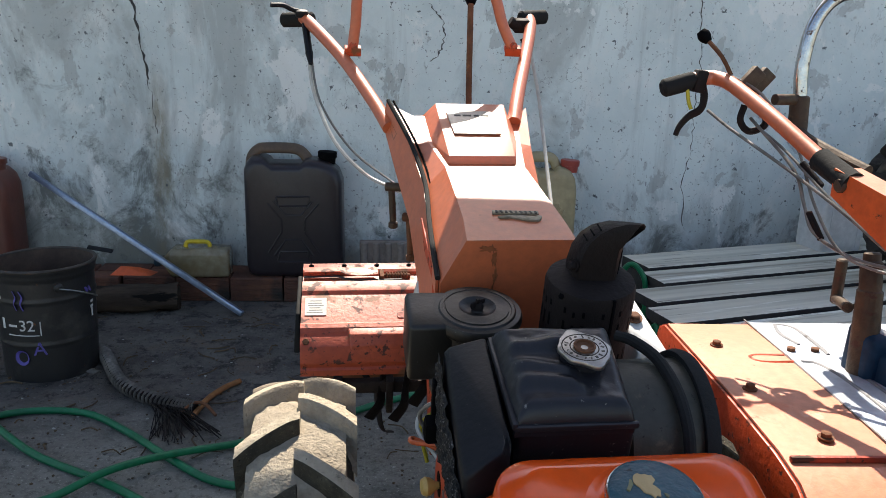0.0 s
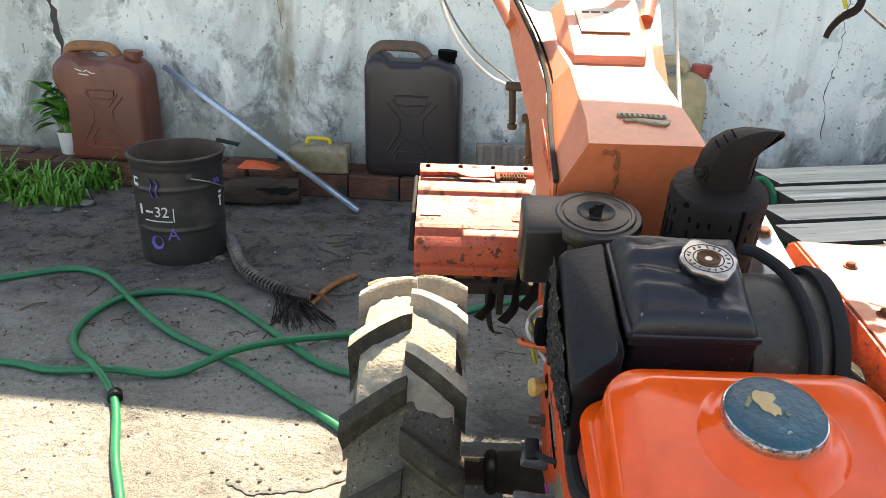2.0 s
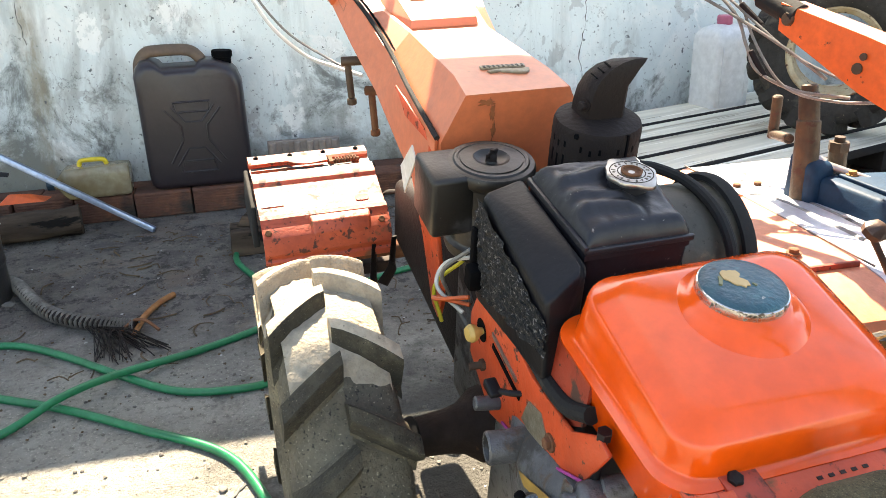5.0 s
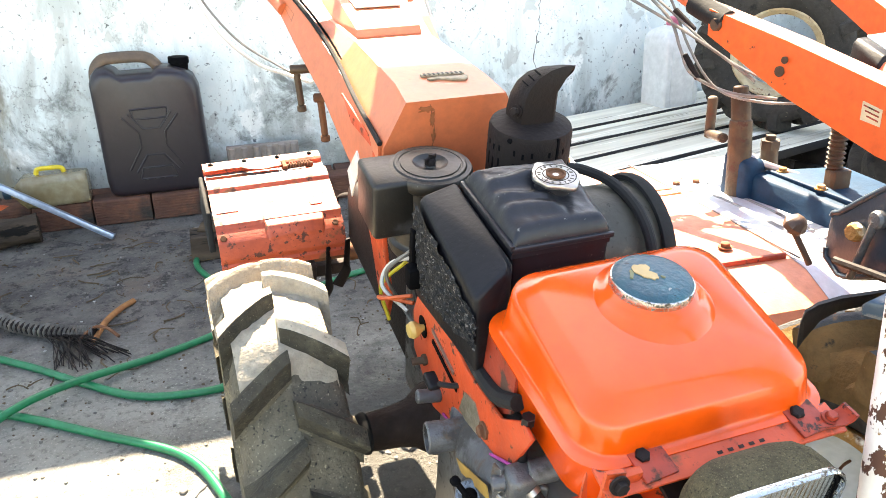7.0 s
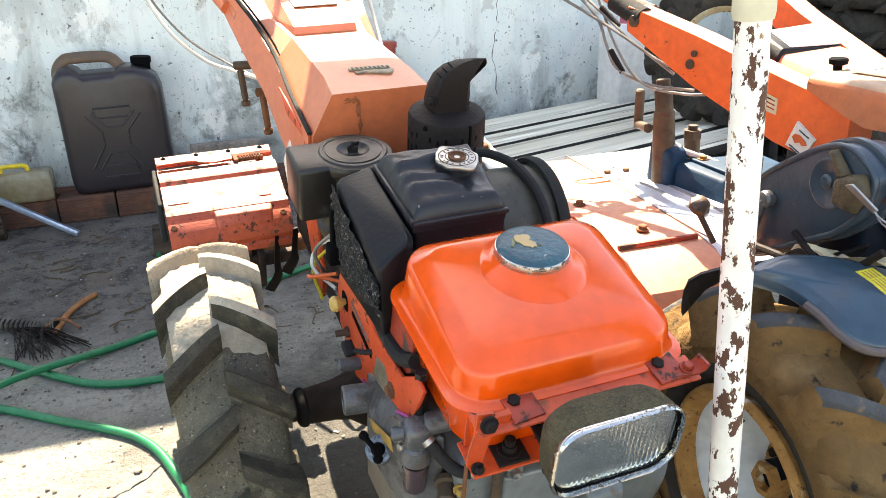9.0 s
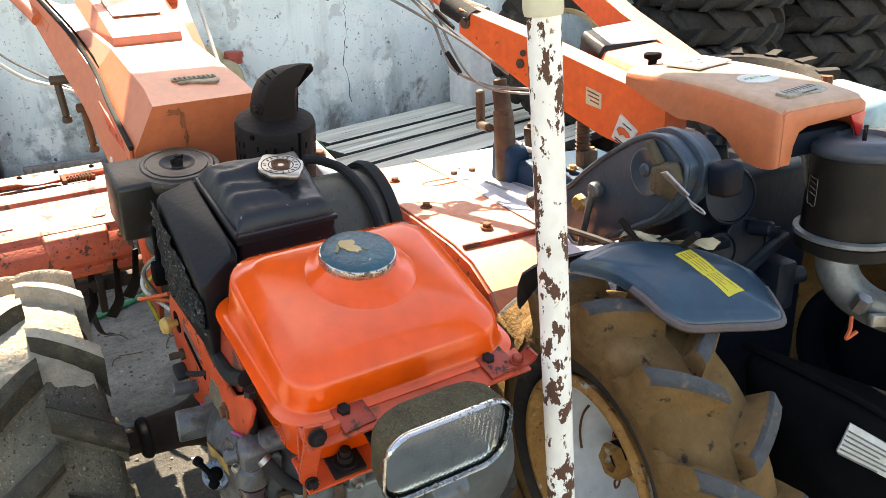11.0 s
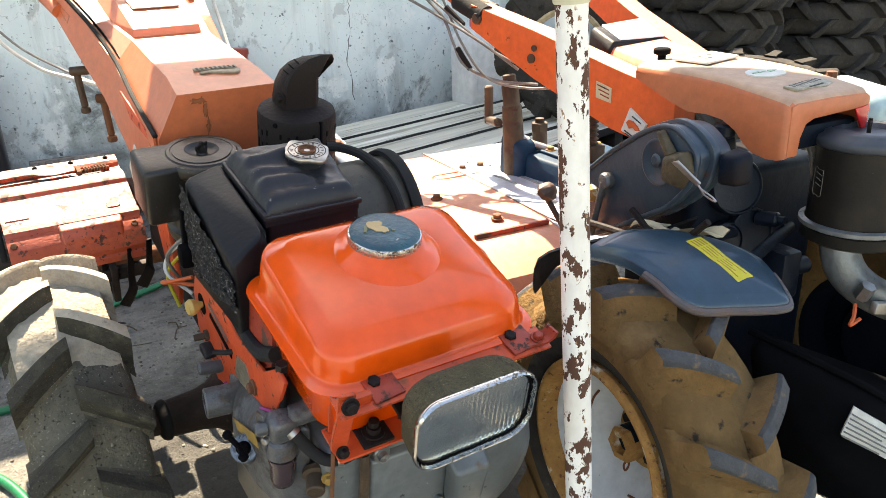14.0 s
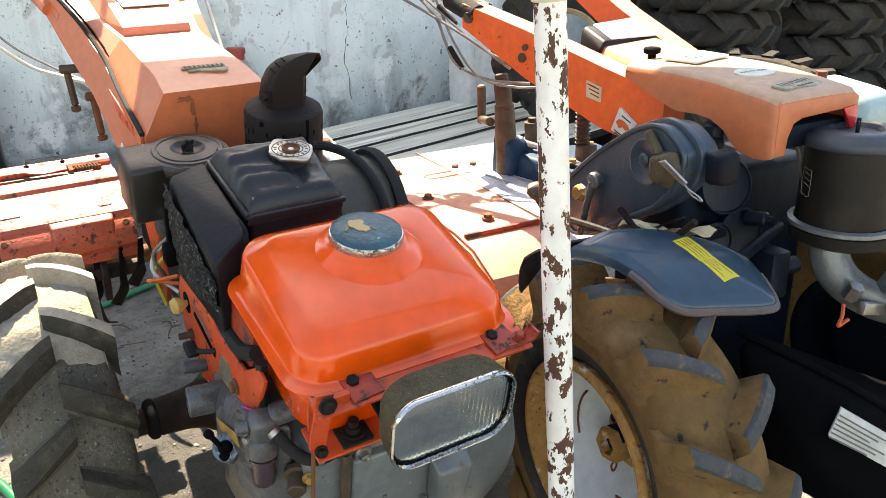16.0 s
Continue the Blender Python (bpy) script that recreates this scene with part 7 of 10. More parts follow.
b = bmesh.new()
loft(b, [fender_ring(0.97, -0.014), fender_ring(0.985, -0.017), fender_ring(1.0, -0.014), fender_ring(1.0, -0.004), fender_ring(0.975, 0.0), fender_ring(0.90, 0.001), fender_ring(0.86, 0.004), fender_ring(0.80, 0.0055), fender_ring(0.5, 0.006), fender_ring(0.2, 0.006)])
fender = t2("fender", b, BLUE_PAINT, "worn blue-grey steel fender with folded lip", smooth=55)
plane = np.linalg.lstsq(np.array([(p.x, p.y, 1.0) for p in edge]), np.array([p.z for p in edge]), rcond=None)[0]
FENDER_LIP = material("rusty_blue_lip", (0.12, 0.07, 0.05), (0.06, 0.07, 0.085), 0.55, 0.0, 14, 0.3, 120, [(DARK_RUST, 30, 0.40, 0.06, 0.8)])
b = bmesh.new()
tube(b, [tuple(p + Vector((0, 0, -0.009))) for p in edge[8:40]], 0.0062, 8, 1)
t2("folded_lip", b, FENDER_LIP, "rust-brown folded lip", fender)


def top_of(me, x, y):
    """The highest point of a mesh above or below x, y."""
    best = -9.0
    for poly in me.polygons:
        c = [me.vertices[i].co for i in poly.vertices]
        for a, p, q in ((c[0], c[k], c[k + 1]) for k in range(1, len(c) - 1)):
            d = (p.y - q.y) * (a.x - q.x) + (q.x - p.x) * (a.y - q.y)
            if abs(d) > 1e-12:
                s = ((p.y - q.y) * (x - q.x) + (q.x - p.x) * (y - q.y)) / d
                r = ((q.y - a.y) * (x - q.x) + (a.x - q.x) * (y - q.y)) / d
                if s >= -1e-6 and r >= -1e-6 and s + r <= 1.000001:
                    best = max(best, s * a.z + r * p.z + (1 - s - r) * q.z)
    return best


CORNERS = [Vector((x, y)) for x, y in ((0.709, 0.642), (0.736, 0.643), (0.755, 0.563), (0.730, 0.564))]


def on_fender(u, v, up):
    """A place on the fender's top: u along the sticker, v across it."""
    p = CORNERS[0].lerp(CORNERS[3], u).lerp(CORNERS[1].lerp(CORNERS[2], u), v)
    q = XF2 @ Vector((p.x, p.y, 1.0))
    spot = Vector((q.x, q.y, top_of(fender.data, q.x, q.y)))
    return BASE2 @ spot + Vector((0, 0, up))


def fender_patch(name, u0, u1, v0, v1, lo, hi, mat, label):
    b = bmesh.new()
    vs = np.linspace(v0, v1, 5)
    loft(b, [[tuple(on_fender(u, v, hi)) for v in vs] + [tuple(on_fender(u, v, lo)) for v in vs[::-1]] for u in np.linspace(u0, u1, 9)])
    return t2(name, b, mat, label, fender)


fender_patch("fender_sticker", 0.0, 1.0, 0.0, 1.0, -0.001, 0.0006, STICKER_YELLOW, "yellow warning sticker")
for k in range(4):
    for m_, (u0, u1) in enumerate(((0.04, 0.20), (0.23, 0.46 + 0.05 * (k % 2)), (0.55, 0.93 - 0.1 * (k % 3)))):
        fender_patch("sticker_bar", u0, u1, 0.18 + 0.19 * k, 0.18 + 0.19 * k + (0.05 if m_ else 0.08), 0.0, 0.0009, OLD_LABEL, "unreadable print bar")
b = bmesh.new()
back = [((0.505, 0.704, 0.588), (0.507, 0.706, 0.574)), ((0.509, 0.708, 0.601), (0.518, 0.718, 0.560)), ((0.520, 0.716, 0.610), (0.538, 0.732, 0.562)), ((0.542, 0.722, 0.614), (0.565, 0.740, 0.580)), ((0.580, 0.728, 0.614), (0.590, 0.742, 0.588)), ((0.650, 0.730, 0.611), (0.650, 0.742, 0.590)), ((0.723, 0.722, 0.606), (0.723, 0.735, 0.590)), ((0.80, 0.715, 0.618), (0.80, 0.73, 0.592))]
loft(b, [[p, q, (q[0] + 0.004, q[1] + 0.005, q[2]), (p[0] + 0.004, p[1] + 0.005, p[2] + 0.001)] for p, q in back])
t2("fender_back", b, BLACK_PAINT, "black curled rear mudguard", fender, smooth=60)
b = bmesh.new()
box(b, (0.80, 0.70, 0.59), (0.12, 0.02, 0.012), (0, 0, 0), 0.002)
cyl(b, (0.80, 0.62, 0.575), (0.98, 0.70, 0.575), 0.009)
t2("fender_stay", b, BLUE_DARK, "", fender)

# side case with its knob, latch and pin
b = bmesh.new()
side_poly(b, 0.742, round_line([(0.945, 0.560), (0.945, 0.625), (0.927, 0.638), (0.865, 0.688), (0.787, 0.738), (0.747, 0.757), (0.722, 0.762), (0.700, 0.758), (0.672, 0.740), (0.665, 0.722), (0.679, 0.685), (0.717, 0.645), (0.751, 0.624), (0.857, 0.563), (0.915, 0.542)]), 0.06, 0.006)
case = t2("side_case", b, CASE_PAINT, "blue-grey side case with flaking paint", smooth=30)
b = bmesh.new()
lip = round_line([(0.945, 0.560), (0.945, 0.625), (0.927, 0.638), (0.865, 0.688), (0.787, 0.738), (0.747, 0.757), (0.722, 0.762), (0.700, 0.758), (0.672, 0.740), (0.665, 0.722), (0.679, 0.685), (0.717, 0.645), (0.751, 0.624), (0.857, 0.563), (0.915, 0.542)])
tube(b, [(0.742, y * 0.985 + 0.0119, z * 0.985 + 0.0099) for y, z in lip[4:] + lip[:2]], 0.0042, 8, 1)
t2("case_lip", b, CASE_PAINT, "worn raised lip", case, smooth=60)
b = bmesh.new()
lathe(b, [(0.036, -0.001), (0.034, 0.0025), (0.031, 0.003), (0.028, 0.001), (0, 0.001)], 32, axis_pose((0.742, 0.742, 0.705), (0.60, 0.742, 0.705)))
t2("pressed_dish", b, CASE_PAINT, "pressed round dish", case, smooth=60)
b = bmesh.new()
side_poly(b, 0.762, round_line([(0.95, 0.56), (0.95, 0.63), (0.930, 0.645), (0.865, 0.695), (0.787, 0.746), (0.747, 0.764), (0.722, 0.769), (0.694, 0.763), (0.664, 0.745), (0.656, 0.722), (0.672, 0.678), (0.717, 0.637), (0.751, 0.616), (0.857, 0.555), (0.915, 0.535)]), 0.012, 0.003)
t2("case_flange", b, CASE_PAINT, "", case)
b = bmesh.new()
hull(b, [(0.742, 0.722, 0.726), (0.742, 0.678, 0.738), (0.742, 0.664, 0.712), (0.742, 0.684, 0.678), (0.742, 0.722, 0.684), (0.722, 0.716, 0.720), (0.720, 0.682, 0.731), (0.720, 0.671, 0.710), (0.722, 0.688, 0.686), (0.722, 0.716, 0.689)], 0.006)
hull(b, [(0.738, 0.742, 0.752), (0.738, 0.728, 0.758), (0.738, 0.700, 0.730), (0.738, 0.714, 0.724), (0.730, 0.740, 0.750), (0.730, 0.728, 0.754), (0.726, 0.704, 0.727), (0.726, 0.714, 0.722)], 0.003)
t2("case_clamp", b, CLAMP_OLIVE, "peeling brown clamp bracket", case)
b = bmesh.new()
hull(b, [(0.7195, 0.690, 0.722), (0.7195, 0.678, 0.727), (0.7165, 0.690, 0.721), (0.7165, 0.678, 0.726), (0.7205, 0.640, 0.700), (0.7205, 0.634, 0.706), (0.7180, 0.640, 0.699), (0.7180, 0.634, 0.705)], 0.001)
tube(b, [(0.719, 0.640, 0.704), (0.719, 0.632, 0.698), (0.720, 0.612, 0.692), (0.721, 0.608, 0.687), (0.722, 0.628, 0.690), (0.721, 0.637, 0.698), (0.719, 0.640, 0.704)], 0.0013, 6, 3)
t2("latch", b, STEEL, "bright steel strap with wire latch", case)
b = bmesh.new()
lathe(b, [(0, 0), (0.012, 0), (0.013, 0.003), (0.013, 0.012), (0.010, 0.016), (0, 0.017)], 20, axis_pose((0.742, 0.849, 0.652), (0.60, 0.846, 0.66)))
cyl(b, (0.730, 0.850, 0.650), (0.730, 0.877, 0.556), 0.0055)
t2("pin", b, GREY_CAST, "grey pin with round head", case)
b = bmesh.new()
lathe(b, [(0, 0), (0.011, 0), (0.015, 0.008), (0.011, 0.018), (0, 0.019)], 8, axis_pose((0.742, 0.885, 0.622), (0.62, 0.88, 0.626)))
t2("small_knob", b, RIM_RUST, "rust-flecked small knob", case)
b = bmesh.new()
lathe(b, [(0, -0.008), (0.016, -0.008), (0.019, 0.002), (0.012, 0.014), (0.004, 0.018), (0, 0.018)], 8, pose(0.715, 0.985, 0.60, 30, 20, 0))
cyl(b, (0.715, 0.985, 0.59), (0.735, 0.965, 0.54), 0.005)
t2("wing_knob", b, LEATHER, "brown wing knob")
b = bmesh.new()
lathe(b, [(0, 0), (0.006, 0), (0.010, 0.003), (0.006, 0.006), (0, 0.006)], 16, axis_pose((0.742, 0.745, 0.708), (0.6, 0.745, 0.715)))
t2("case_mark", b, CASE_PAINT, "", case)
b = bmesh.new()
tube(b, [(0.73, 0.78, 0.625), (0.728, 0.72, 0.60), (0.73, 0.67, 0.613), (0.735, 0.63, 0.65)], 0.005, 8)
tube(b, [(0.72, 0.90, 0.575), (0.722, 0.80, 0.585), (0.72, 0.71, 0.592), (0.735, 0.66, 0.62)], 0.006, 8)
t2("bent_rod", b, BLACK_MATT, "dark bent rod", case)
b = bmesh.new()
rows = []
rnd = random.Random(31)
for i in range(9):
    u = i / 8
    wide = 0.014 + 0.012 * math.sin(3.0 * u) + rnd.uniform(-0.004, 0.004)
    mid = Vector((0.735 + 0.035 * u, 0.775 - 0.135 * u, 0.604 + 0.016 * u + 0.006 * math.sin(9 * u)))
    rows.append([tuple(mid + Vector((k * wide * 0.6, -k * wide * 0.5, 0.004 * math.cos(2.6 * k + 4 * u) + rnd.uniform(-0.0025, 0.0025) + d))) for k, d in ((-1, 0), (-0.4, 0.002), (0.3, -0.001), (1, 0.003), (1, 0.001), (0.3, -0.003), (-0.4, 0.0), (-1, -0.002))])
loft(b, rows)
t2("torn_sheet", b, STICKER_CREAM, "crumpled pale torn sheet", case)
b = bmesh.new()
hull(b, [(0.765, 0.655, 0.735), (0.765, 0.622, 0.735), (0.765, 0.655, 0.690), (0.765, 0.618, 0.695), (0.80, 0.655, 0.74), (0.80, 0.622, 0.738), (0.80, 0.655, 0.69), (0.80, 0.618, 0.695)], 0.008)
t2("case_hinge", b, BLUE_DARK, "dark blue hinge lug", case)

# hood: one bent shell with a cut-out along the left skirt
HOOD = [(0.935, 0.853, 0.812, 0.788), (0.90, 0.8555, 0.8125, 0.776), (0.86, 0.858, 0.813, 0.762), (0.82, 0.861, 0.8125, 0.751), (0.78, 0.8635, 0.811, 0.753), (0.75, 0.8655, 0.809, 0.750), (0.725, 0.867, 0.806, 0.738), (0.708, 0.868, 0.804, 0.722), (0.692, 0.869, 0.802, 0.712), (0.668, 0.8705, 0.799, 0.708), (0.650, 0.8725, 0.796, 0.709), (0.643, 0.875, 0.793, 0.711), (0.640, 0.879, 0.789, 0.714)]


def hood_ring(y, xl, zt, zb, off):
    xr = 1.040 - (0.004 if y < 0.645 else 0.0) - off
    xl, zt = xl + off, zt - off
    zr = max(zb, 0.735)
    return [(xl, y, zb), (xl, y, (zb + zt) / 2), (xl, y, zt - 0.014), (xl + 0.002, y, zt - 0.007), (xl + 0.007, y, zt - 0.002), (xl + 0.015, y, zt), ((xl + xr) / 2, y, zt + 0.0015), (xr - 0.015, y, zt), (xr - 0.007, y, zt - 0.002), (xr - 0.002, y, zt - 0.007), (xr, y, zt - 0.014), (xr, y, zr)]


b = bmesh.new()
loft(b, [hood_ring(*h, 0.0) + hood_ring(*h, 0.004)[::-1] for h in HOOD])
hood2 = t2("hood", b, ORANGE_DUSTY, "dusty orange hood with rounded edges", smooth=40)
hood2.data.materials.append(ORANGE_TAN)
# upward faces take the tan paint, the sides stay orange
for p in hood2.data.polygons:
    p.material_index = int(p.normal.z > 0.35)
b = bmesh.new()
prism(b, [(0.879, 0.714), (0.879, 0.785), (0.890, 0.789), (1.028, 0.789), (1.037, 0.783), (1.037, 0.736), (1.026, 0.736), (1.014, 0.768), (0.925, 0.764), (0.910, 0.758), (0.902, 0.740), (0.899, 0.714)], 0.005, Matrix(((1, 0, 0, 0), (0, 0, -1, 0.6435), (0, 1, 0, 0), (0, 0, 0, 1))), 0.0015)
t2("front_frame", b, ORANGE_DUSTY, "orange front frame", hood2)
b = bmesh.new()
prism(b, [(1.006, 0.768), (1.035, 0.772), (1.034, 0.738), (1.026, 0.736)], 0.004, Matrix(((1, 0, 0, 0), (0, 0, -1, 0.640), (0, 1, 0, 0), (0, 0, 0, 1))), 0.001)
t2("reflector", b, RED_LENS, "red triangular reflector", hood2)
b = bmesh.new()
box(b, (0.965, 0.70, 0.735), (0.13, 0.10, 0.035), (0, 0, 0), 0.006)
t2("radiator_top", b, BLUE_DARK, "dark metal under the hood", hood2)
b = bmesh.new()
prism(b, [(0.901, 0.905), (0.912, 0.836), (1.005, 0.862), (1.005, 0.925)], 0.004, pose(0, 0, 0.8155), 0.001)
t2("top_plate", b, STICKER_WHITE, "pale plate with worn print", hood2)
b = bmesh.new()
for x, y, w in ((0.935, 0.885, 0.03), (0.965, 0.893, 0.018), (0.945, 0.868, 0.02)):
    box(b, (x, y, 0.8198), (w, 0.005, 0.0008), (0, 0, 12))
t2("plate_bars", b, PRINT_DARK, "unreadable print bars", hood2)
b = bmesh.new()
prism(b, [(0.036 * math.cos(a) + 0.947, 0.022 * math.sin(a) + 0.752) for a in (2 * math.pi * k / 28 for k in range(28))], 0.004, Matrix(((1, 0, 0, 0), (0, 1, 0, 0), (0, 0.09, 1, 0.7400), (0, 0, 0, 1))))
t2("oval_sticker", b, STICKER_WHITE, "pale oval sticker", hood2)
b = bmesh.new()
for k in range(5):
    box(b, (0.925 + 0.011 * k, 0.7535 + 0.0012 * (k % 3), 0.8122), (0.007, 0.004 + 0.003 * (k % 2), 0.0008), (5, 0, 8))
t2("oval_print", b, PRINT_GREEN, "green unreadable print", hood2)
b = bmesh.new()
prism(b, [(-0.030, -0.006), (-0.012, -0.008), (0.010, -0.014), (0.028, -0.010), (0.033, 0.0), (0.028, 0.006), (-0.030, 0.008)], 0.006, pose(0.955, 0.682, 0.798, 7, 0, 12) @ Matrix.Diagonal((1.55, 1.5, 1, 1)), 0.001)
t2("badge", b, BADGE, "worn metal badge", hood2)
b = bmesh.new()
for k in range(9):
    box(b, (0.919 + 0.0088 * k, 0.6785 + 0.0019 * k, 0.8044), (0.0036, 0.0105, 0.0008), (7, 0, 12 - 14 * (k % 2)))
for k in range(4):
    box(b, (0.945 + 0.010 * k, 0.6675 + 0.0022 * k, 0.8030), (0.0066, 0.0030, 0.0008), (7, 0, 12))
t2("badge_bars", b, BADGE_DARK, "dark enamel bars", hood2)
b = bmesh.new()
lathe(b, [(0, 0), (0.007, 0), (0.007, 0.008), (0.014, 0.011), (0.0145, 0.018), (0.012, 0.020), (0, 0.020)], 20, pose(0.915, 0.945, 0.810))
t2("hood_knob", b, DARK_PLASTIC, "black hood knob", hood2)
# rear hood part and beams
b = bmesh.new()
hull(b, [(0.905, 0.95, 0.785), (0.915, 0.95, 0.803), (1.035, 0.95, 0.808), (1.04, 0.95, 0.79), (0.915, 1.10, 0.800), (0.925, 1.10, 0.818), (1.04, 1.10, 0.826), (1.045, 1.10, 0.80), (0.905, 0.95, 0.74), (1.04, 0.95, 0.74), (0.915, 1.10, 0.75), (1.045, 1.10, 0.75)], 0.005)
# pale paint stands for the sun's glare on the rear hood
rear2 = t2("rear_hood", b, ORANGE_SUNLIT, "orange rear hood, coloured pale as if sunlit")
b = bmesh.new()
hull(b, [(0.914, 1.085, 0.812), (0.924, 1.085, 0.826), (1.042, 1.075, 0.822), (0.925, 1.16, 0.838), (0.932, 1.16, 0.846), (1.05, 1.16, 0.850), (0.914, 1.085, 0.79), (0.92, 1.16, 0.79), (1.042, 1.075, 0.79), (1.05, 1.16, 0.79)], 0.004)
t2("dash_cover", b, BLACK_PAINT, "black-edged dash cover", rear2)
b = bmesh.new()
hull(b, [(0.940, 1.088, 0.826), (1.038, 1.080, 0.826), (0.948, 1.155, 0.845), (1.045, 1.155, 0.851), (0.940, 1.088, 0.829), (1.038, 1.080, 0.829), (0.948, 1.155, 0.849), (1.045, 1.155, 0.855)], 0.001)
t2("dash_plate", b, SILVER_SHEET, "bright dash plate", rear2)


def beam(pts, dx):
    b = bmesh.new()
    loft(b, [[(x, y, zt), (x + dx, y, zt), (x + dx, y, zb), (x, y, zb)] for x, y, zt, zb in pts])
    bmesh.ops.bevel(b, geom=[e for e in b.edges if e.calc_face_angle(0) > radians(50)], offset=0.004, segments=2, affect="EDGES")
    return b


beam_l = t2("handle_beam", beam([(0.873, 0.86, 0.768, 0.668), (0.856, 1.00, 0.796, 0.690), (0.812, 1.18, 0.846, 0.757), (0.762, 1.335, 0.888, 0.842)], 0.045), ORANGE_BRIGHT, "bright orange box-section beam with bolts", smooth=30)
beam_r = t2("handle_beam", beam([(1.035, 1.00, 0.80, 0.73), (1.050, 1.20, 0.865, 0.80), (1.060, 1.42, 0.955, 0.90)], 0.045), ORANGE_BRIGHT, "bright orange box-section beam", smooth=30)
# upward beam faces get the paler paint to stand for sun on them
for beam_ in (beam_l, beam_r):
    beam_.data.materials.append(ORANGE_SUNLIT)
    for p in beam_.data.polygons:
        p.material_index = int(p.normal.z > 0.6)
b = bmesh.new()
lathe(b, [(0, 0), (0.012, 0), (0.012, 0.004), (0.010, 0.007), (0, 0.007)], 18, axis_pose((0.7685, 1.318, 0.862), (0.60, 1.27, 0.87)))
t2("pivot_bolt", b, BROWN_METAL, "round brown pivot bolt", beam_l)
for y, z, r in ((1.185, 0.795, 0.009), (1.20, 0.775, 0.005), (1.175, 0.815, 0.006)):
    b = bmesh.new()
    lathe(b, [(0, 0), (r, 0), (r, 0.003), (0, 0.004)], 14, axis_pose((0.8095, y, z), (0.65, y - 0.045, z + 0.005)))
    t2("bolt_head", b, BROWN_METAL, "", beam_l)


def on_beam(u, dz, off=-0.0008):
    """A place on the beam's left face: u from the front, dz above its middle."""
    x0, y0, z0, x1, y1, z1 = 0.856, 1.00, 0.750, 0.812, 1.18, 0.801
    if u < 0:
        return (x0 - 0.0219 * u + off, y0 + 0.18 * u, z0 + 0.021 * u + dz)
    return (x0 + (x1 - x0) * u + off, y0 + (y1 - y0) * u, z0 + (z1 - z0) * u + dz)


def beam_patch(corners, mat, name, label="", off=-0.0012):
    b = bmesh.new()
    pts = [on_beam(u, dz, off) for u, dz in corners]
    back = [on_beam(u, dz, 0.001) for u, dz in corners]
    loft(b, [pts, back])
    return t2(name, b, mat, label, beam_l)


beam_patch([(0.18, 0.011), (0.0, 0.011), (0.0, -0.015), (0.18, -0.018)], STICKER_CREAM, "beam_sticker", "cream sticker with brown edge")
for k, dz in enumerate((0.007, 0.000, -0.007)):
    beam_patch([(0.165 - 0.02 * k, dz), (0.02, dz), (0.02, dz - 0.0022), (0.165 - 0.02 * k, dz - 0.0022)], RED_EDGE, "sticker_bar", "", -0.002)
beam_patch([(-0.27, -0.010), (-0.48, -0.028), (-0.38, -0.062), (-0.17, -0.054)], STICKER_WHITE, "warning_sticker", "white tilted warning sticker", -0.004)
beam_patch([(-0.24, -0.036), (-0.27, -0.030), (-0.33, -0.030), (-0.39, -0.036), (-0.41, -0.042), (-0.36, -0.045), (-0.33, -0.041), (-0.28, -0.045)], PRINT_RED, "sticker_sign", "orange-red printed sign", -0.0055)
for u0, u1, dz in ((-0.22, -0.34, -0.050), (-0.23, -0.36, -0.0545), (-0.31, -0.42, -0.0215)):
    beam_patch([(u0, dz), (u1, dz - 0.0065), (u1, dz - 0.0082), (u0, dz - 0.0017)], PRINT_DARK, "sticker_bar", "", -0.0055)

# handle
tubepts = [(0.784, 1.32, 0.866), (0.770, 1.40, 0.893), (0.735, 1.52, 0.950), (0.702, 1.64, 1.000), (0.685, 1.685, 1.012), (0.662, 1.695, 1.012), (0.640, 1.695, 1.008)]
b = bmesh.new()
tube(b, tubepts, 0.0145, 14)
handle2 = t2("handlebar", b, ORANGE_FADED, "faded orange handle tube")
b = bmesh.new()
tube(b, [(0.784, 1.31, 0.865), (0.776, 1.36, 0.880), (0.768, 1.395, 0.893)], 0.021, 14)
t2("sleeve", b, RUBBER, "black rubber sleeve", handle2)
b = bmesh.new()
cyl(b, (0.645, 1.694, 1.008), (0.575, 1.692, 0.988), 0.0185, bev=0.006)
t2("grip", b, RUBBER, "black rubber grip", handle2)
b = bmesh.new()
tube(b, [(0.655, 1.69, 1.005), (0.662, 1.685, 0.975), (0.655, 1.680, 0.950), (0.630, 1.675, 0.935), (0.612, 1.67, 0.915), (0.606, 1.67, 0.897)], 0.012, 10, 6, 0.007, 0.6)
box(b, (0.650, 1.69, 1.005), (0.022, 0.035, 0.045), (0, 10, 0), 0.004)
t2("brake_lever", b, BLACK_MATT, "dark brake lever", handle2)
b = bmesh.new()
tube(b, [(0.626, 1.685, 0.99), (0.630, 1.682, 0.965), (0.636, 1.68, 0.95)], 0.004, 8)
t2("tag", b, STICKER_YELLOW, "yellow tag", handle2)
b = bmesh.new()
tube(b, [(0.702, 1.66, 1.02), (0.685, 1.675, 1.055), (0.660, 1.70, 1.088)], 0.0045, 8, 3)
lv = t2("throttle_lever", b, RUSTY, "thin lever rod", handle2)
b = bmesh.new()
lathe(b, [(0, -0.014), (0.007, -0.013), (0.0125, -0.002), (0.013, 0.006), (0.009, 0.014), (0, 0.016)], 18, axis_pose((0.657, 1.703, 1.092), (0.64, 1.715, 1.115)))
t2("lever_knob", b, DARK_PLASTIC, "black plastic knob", handle2)
b = bmesh.new()
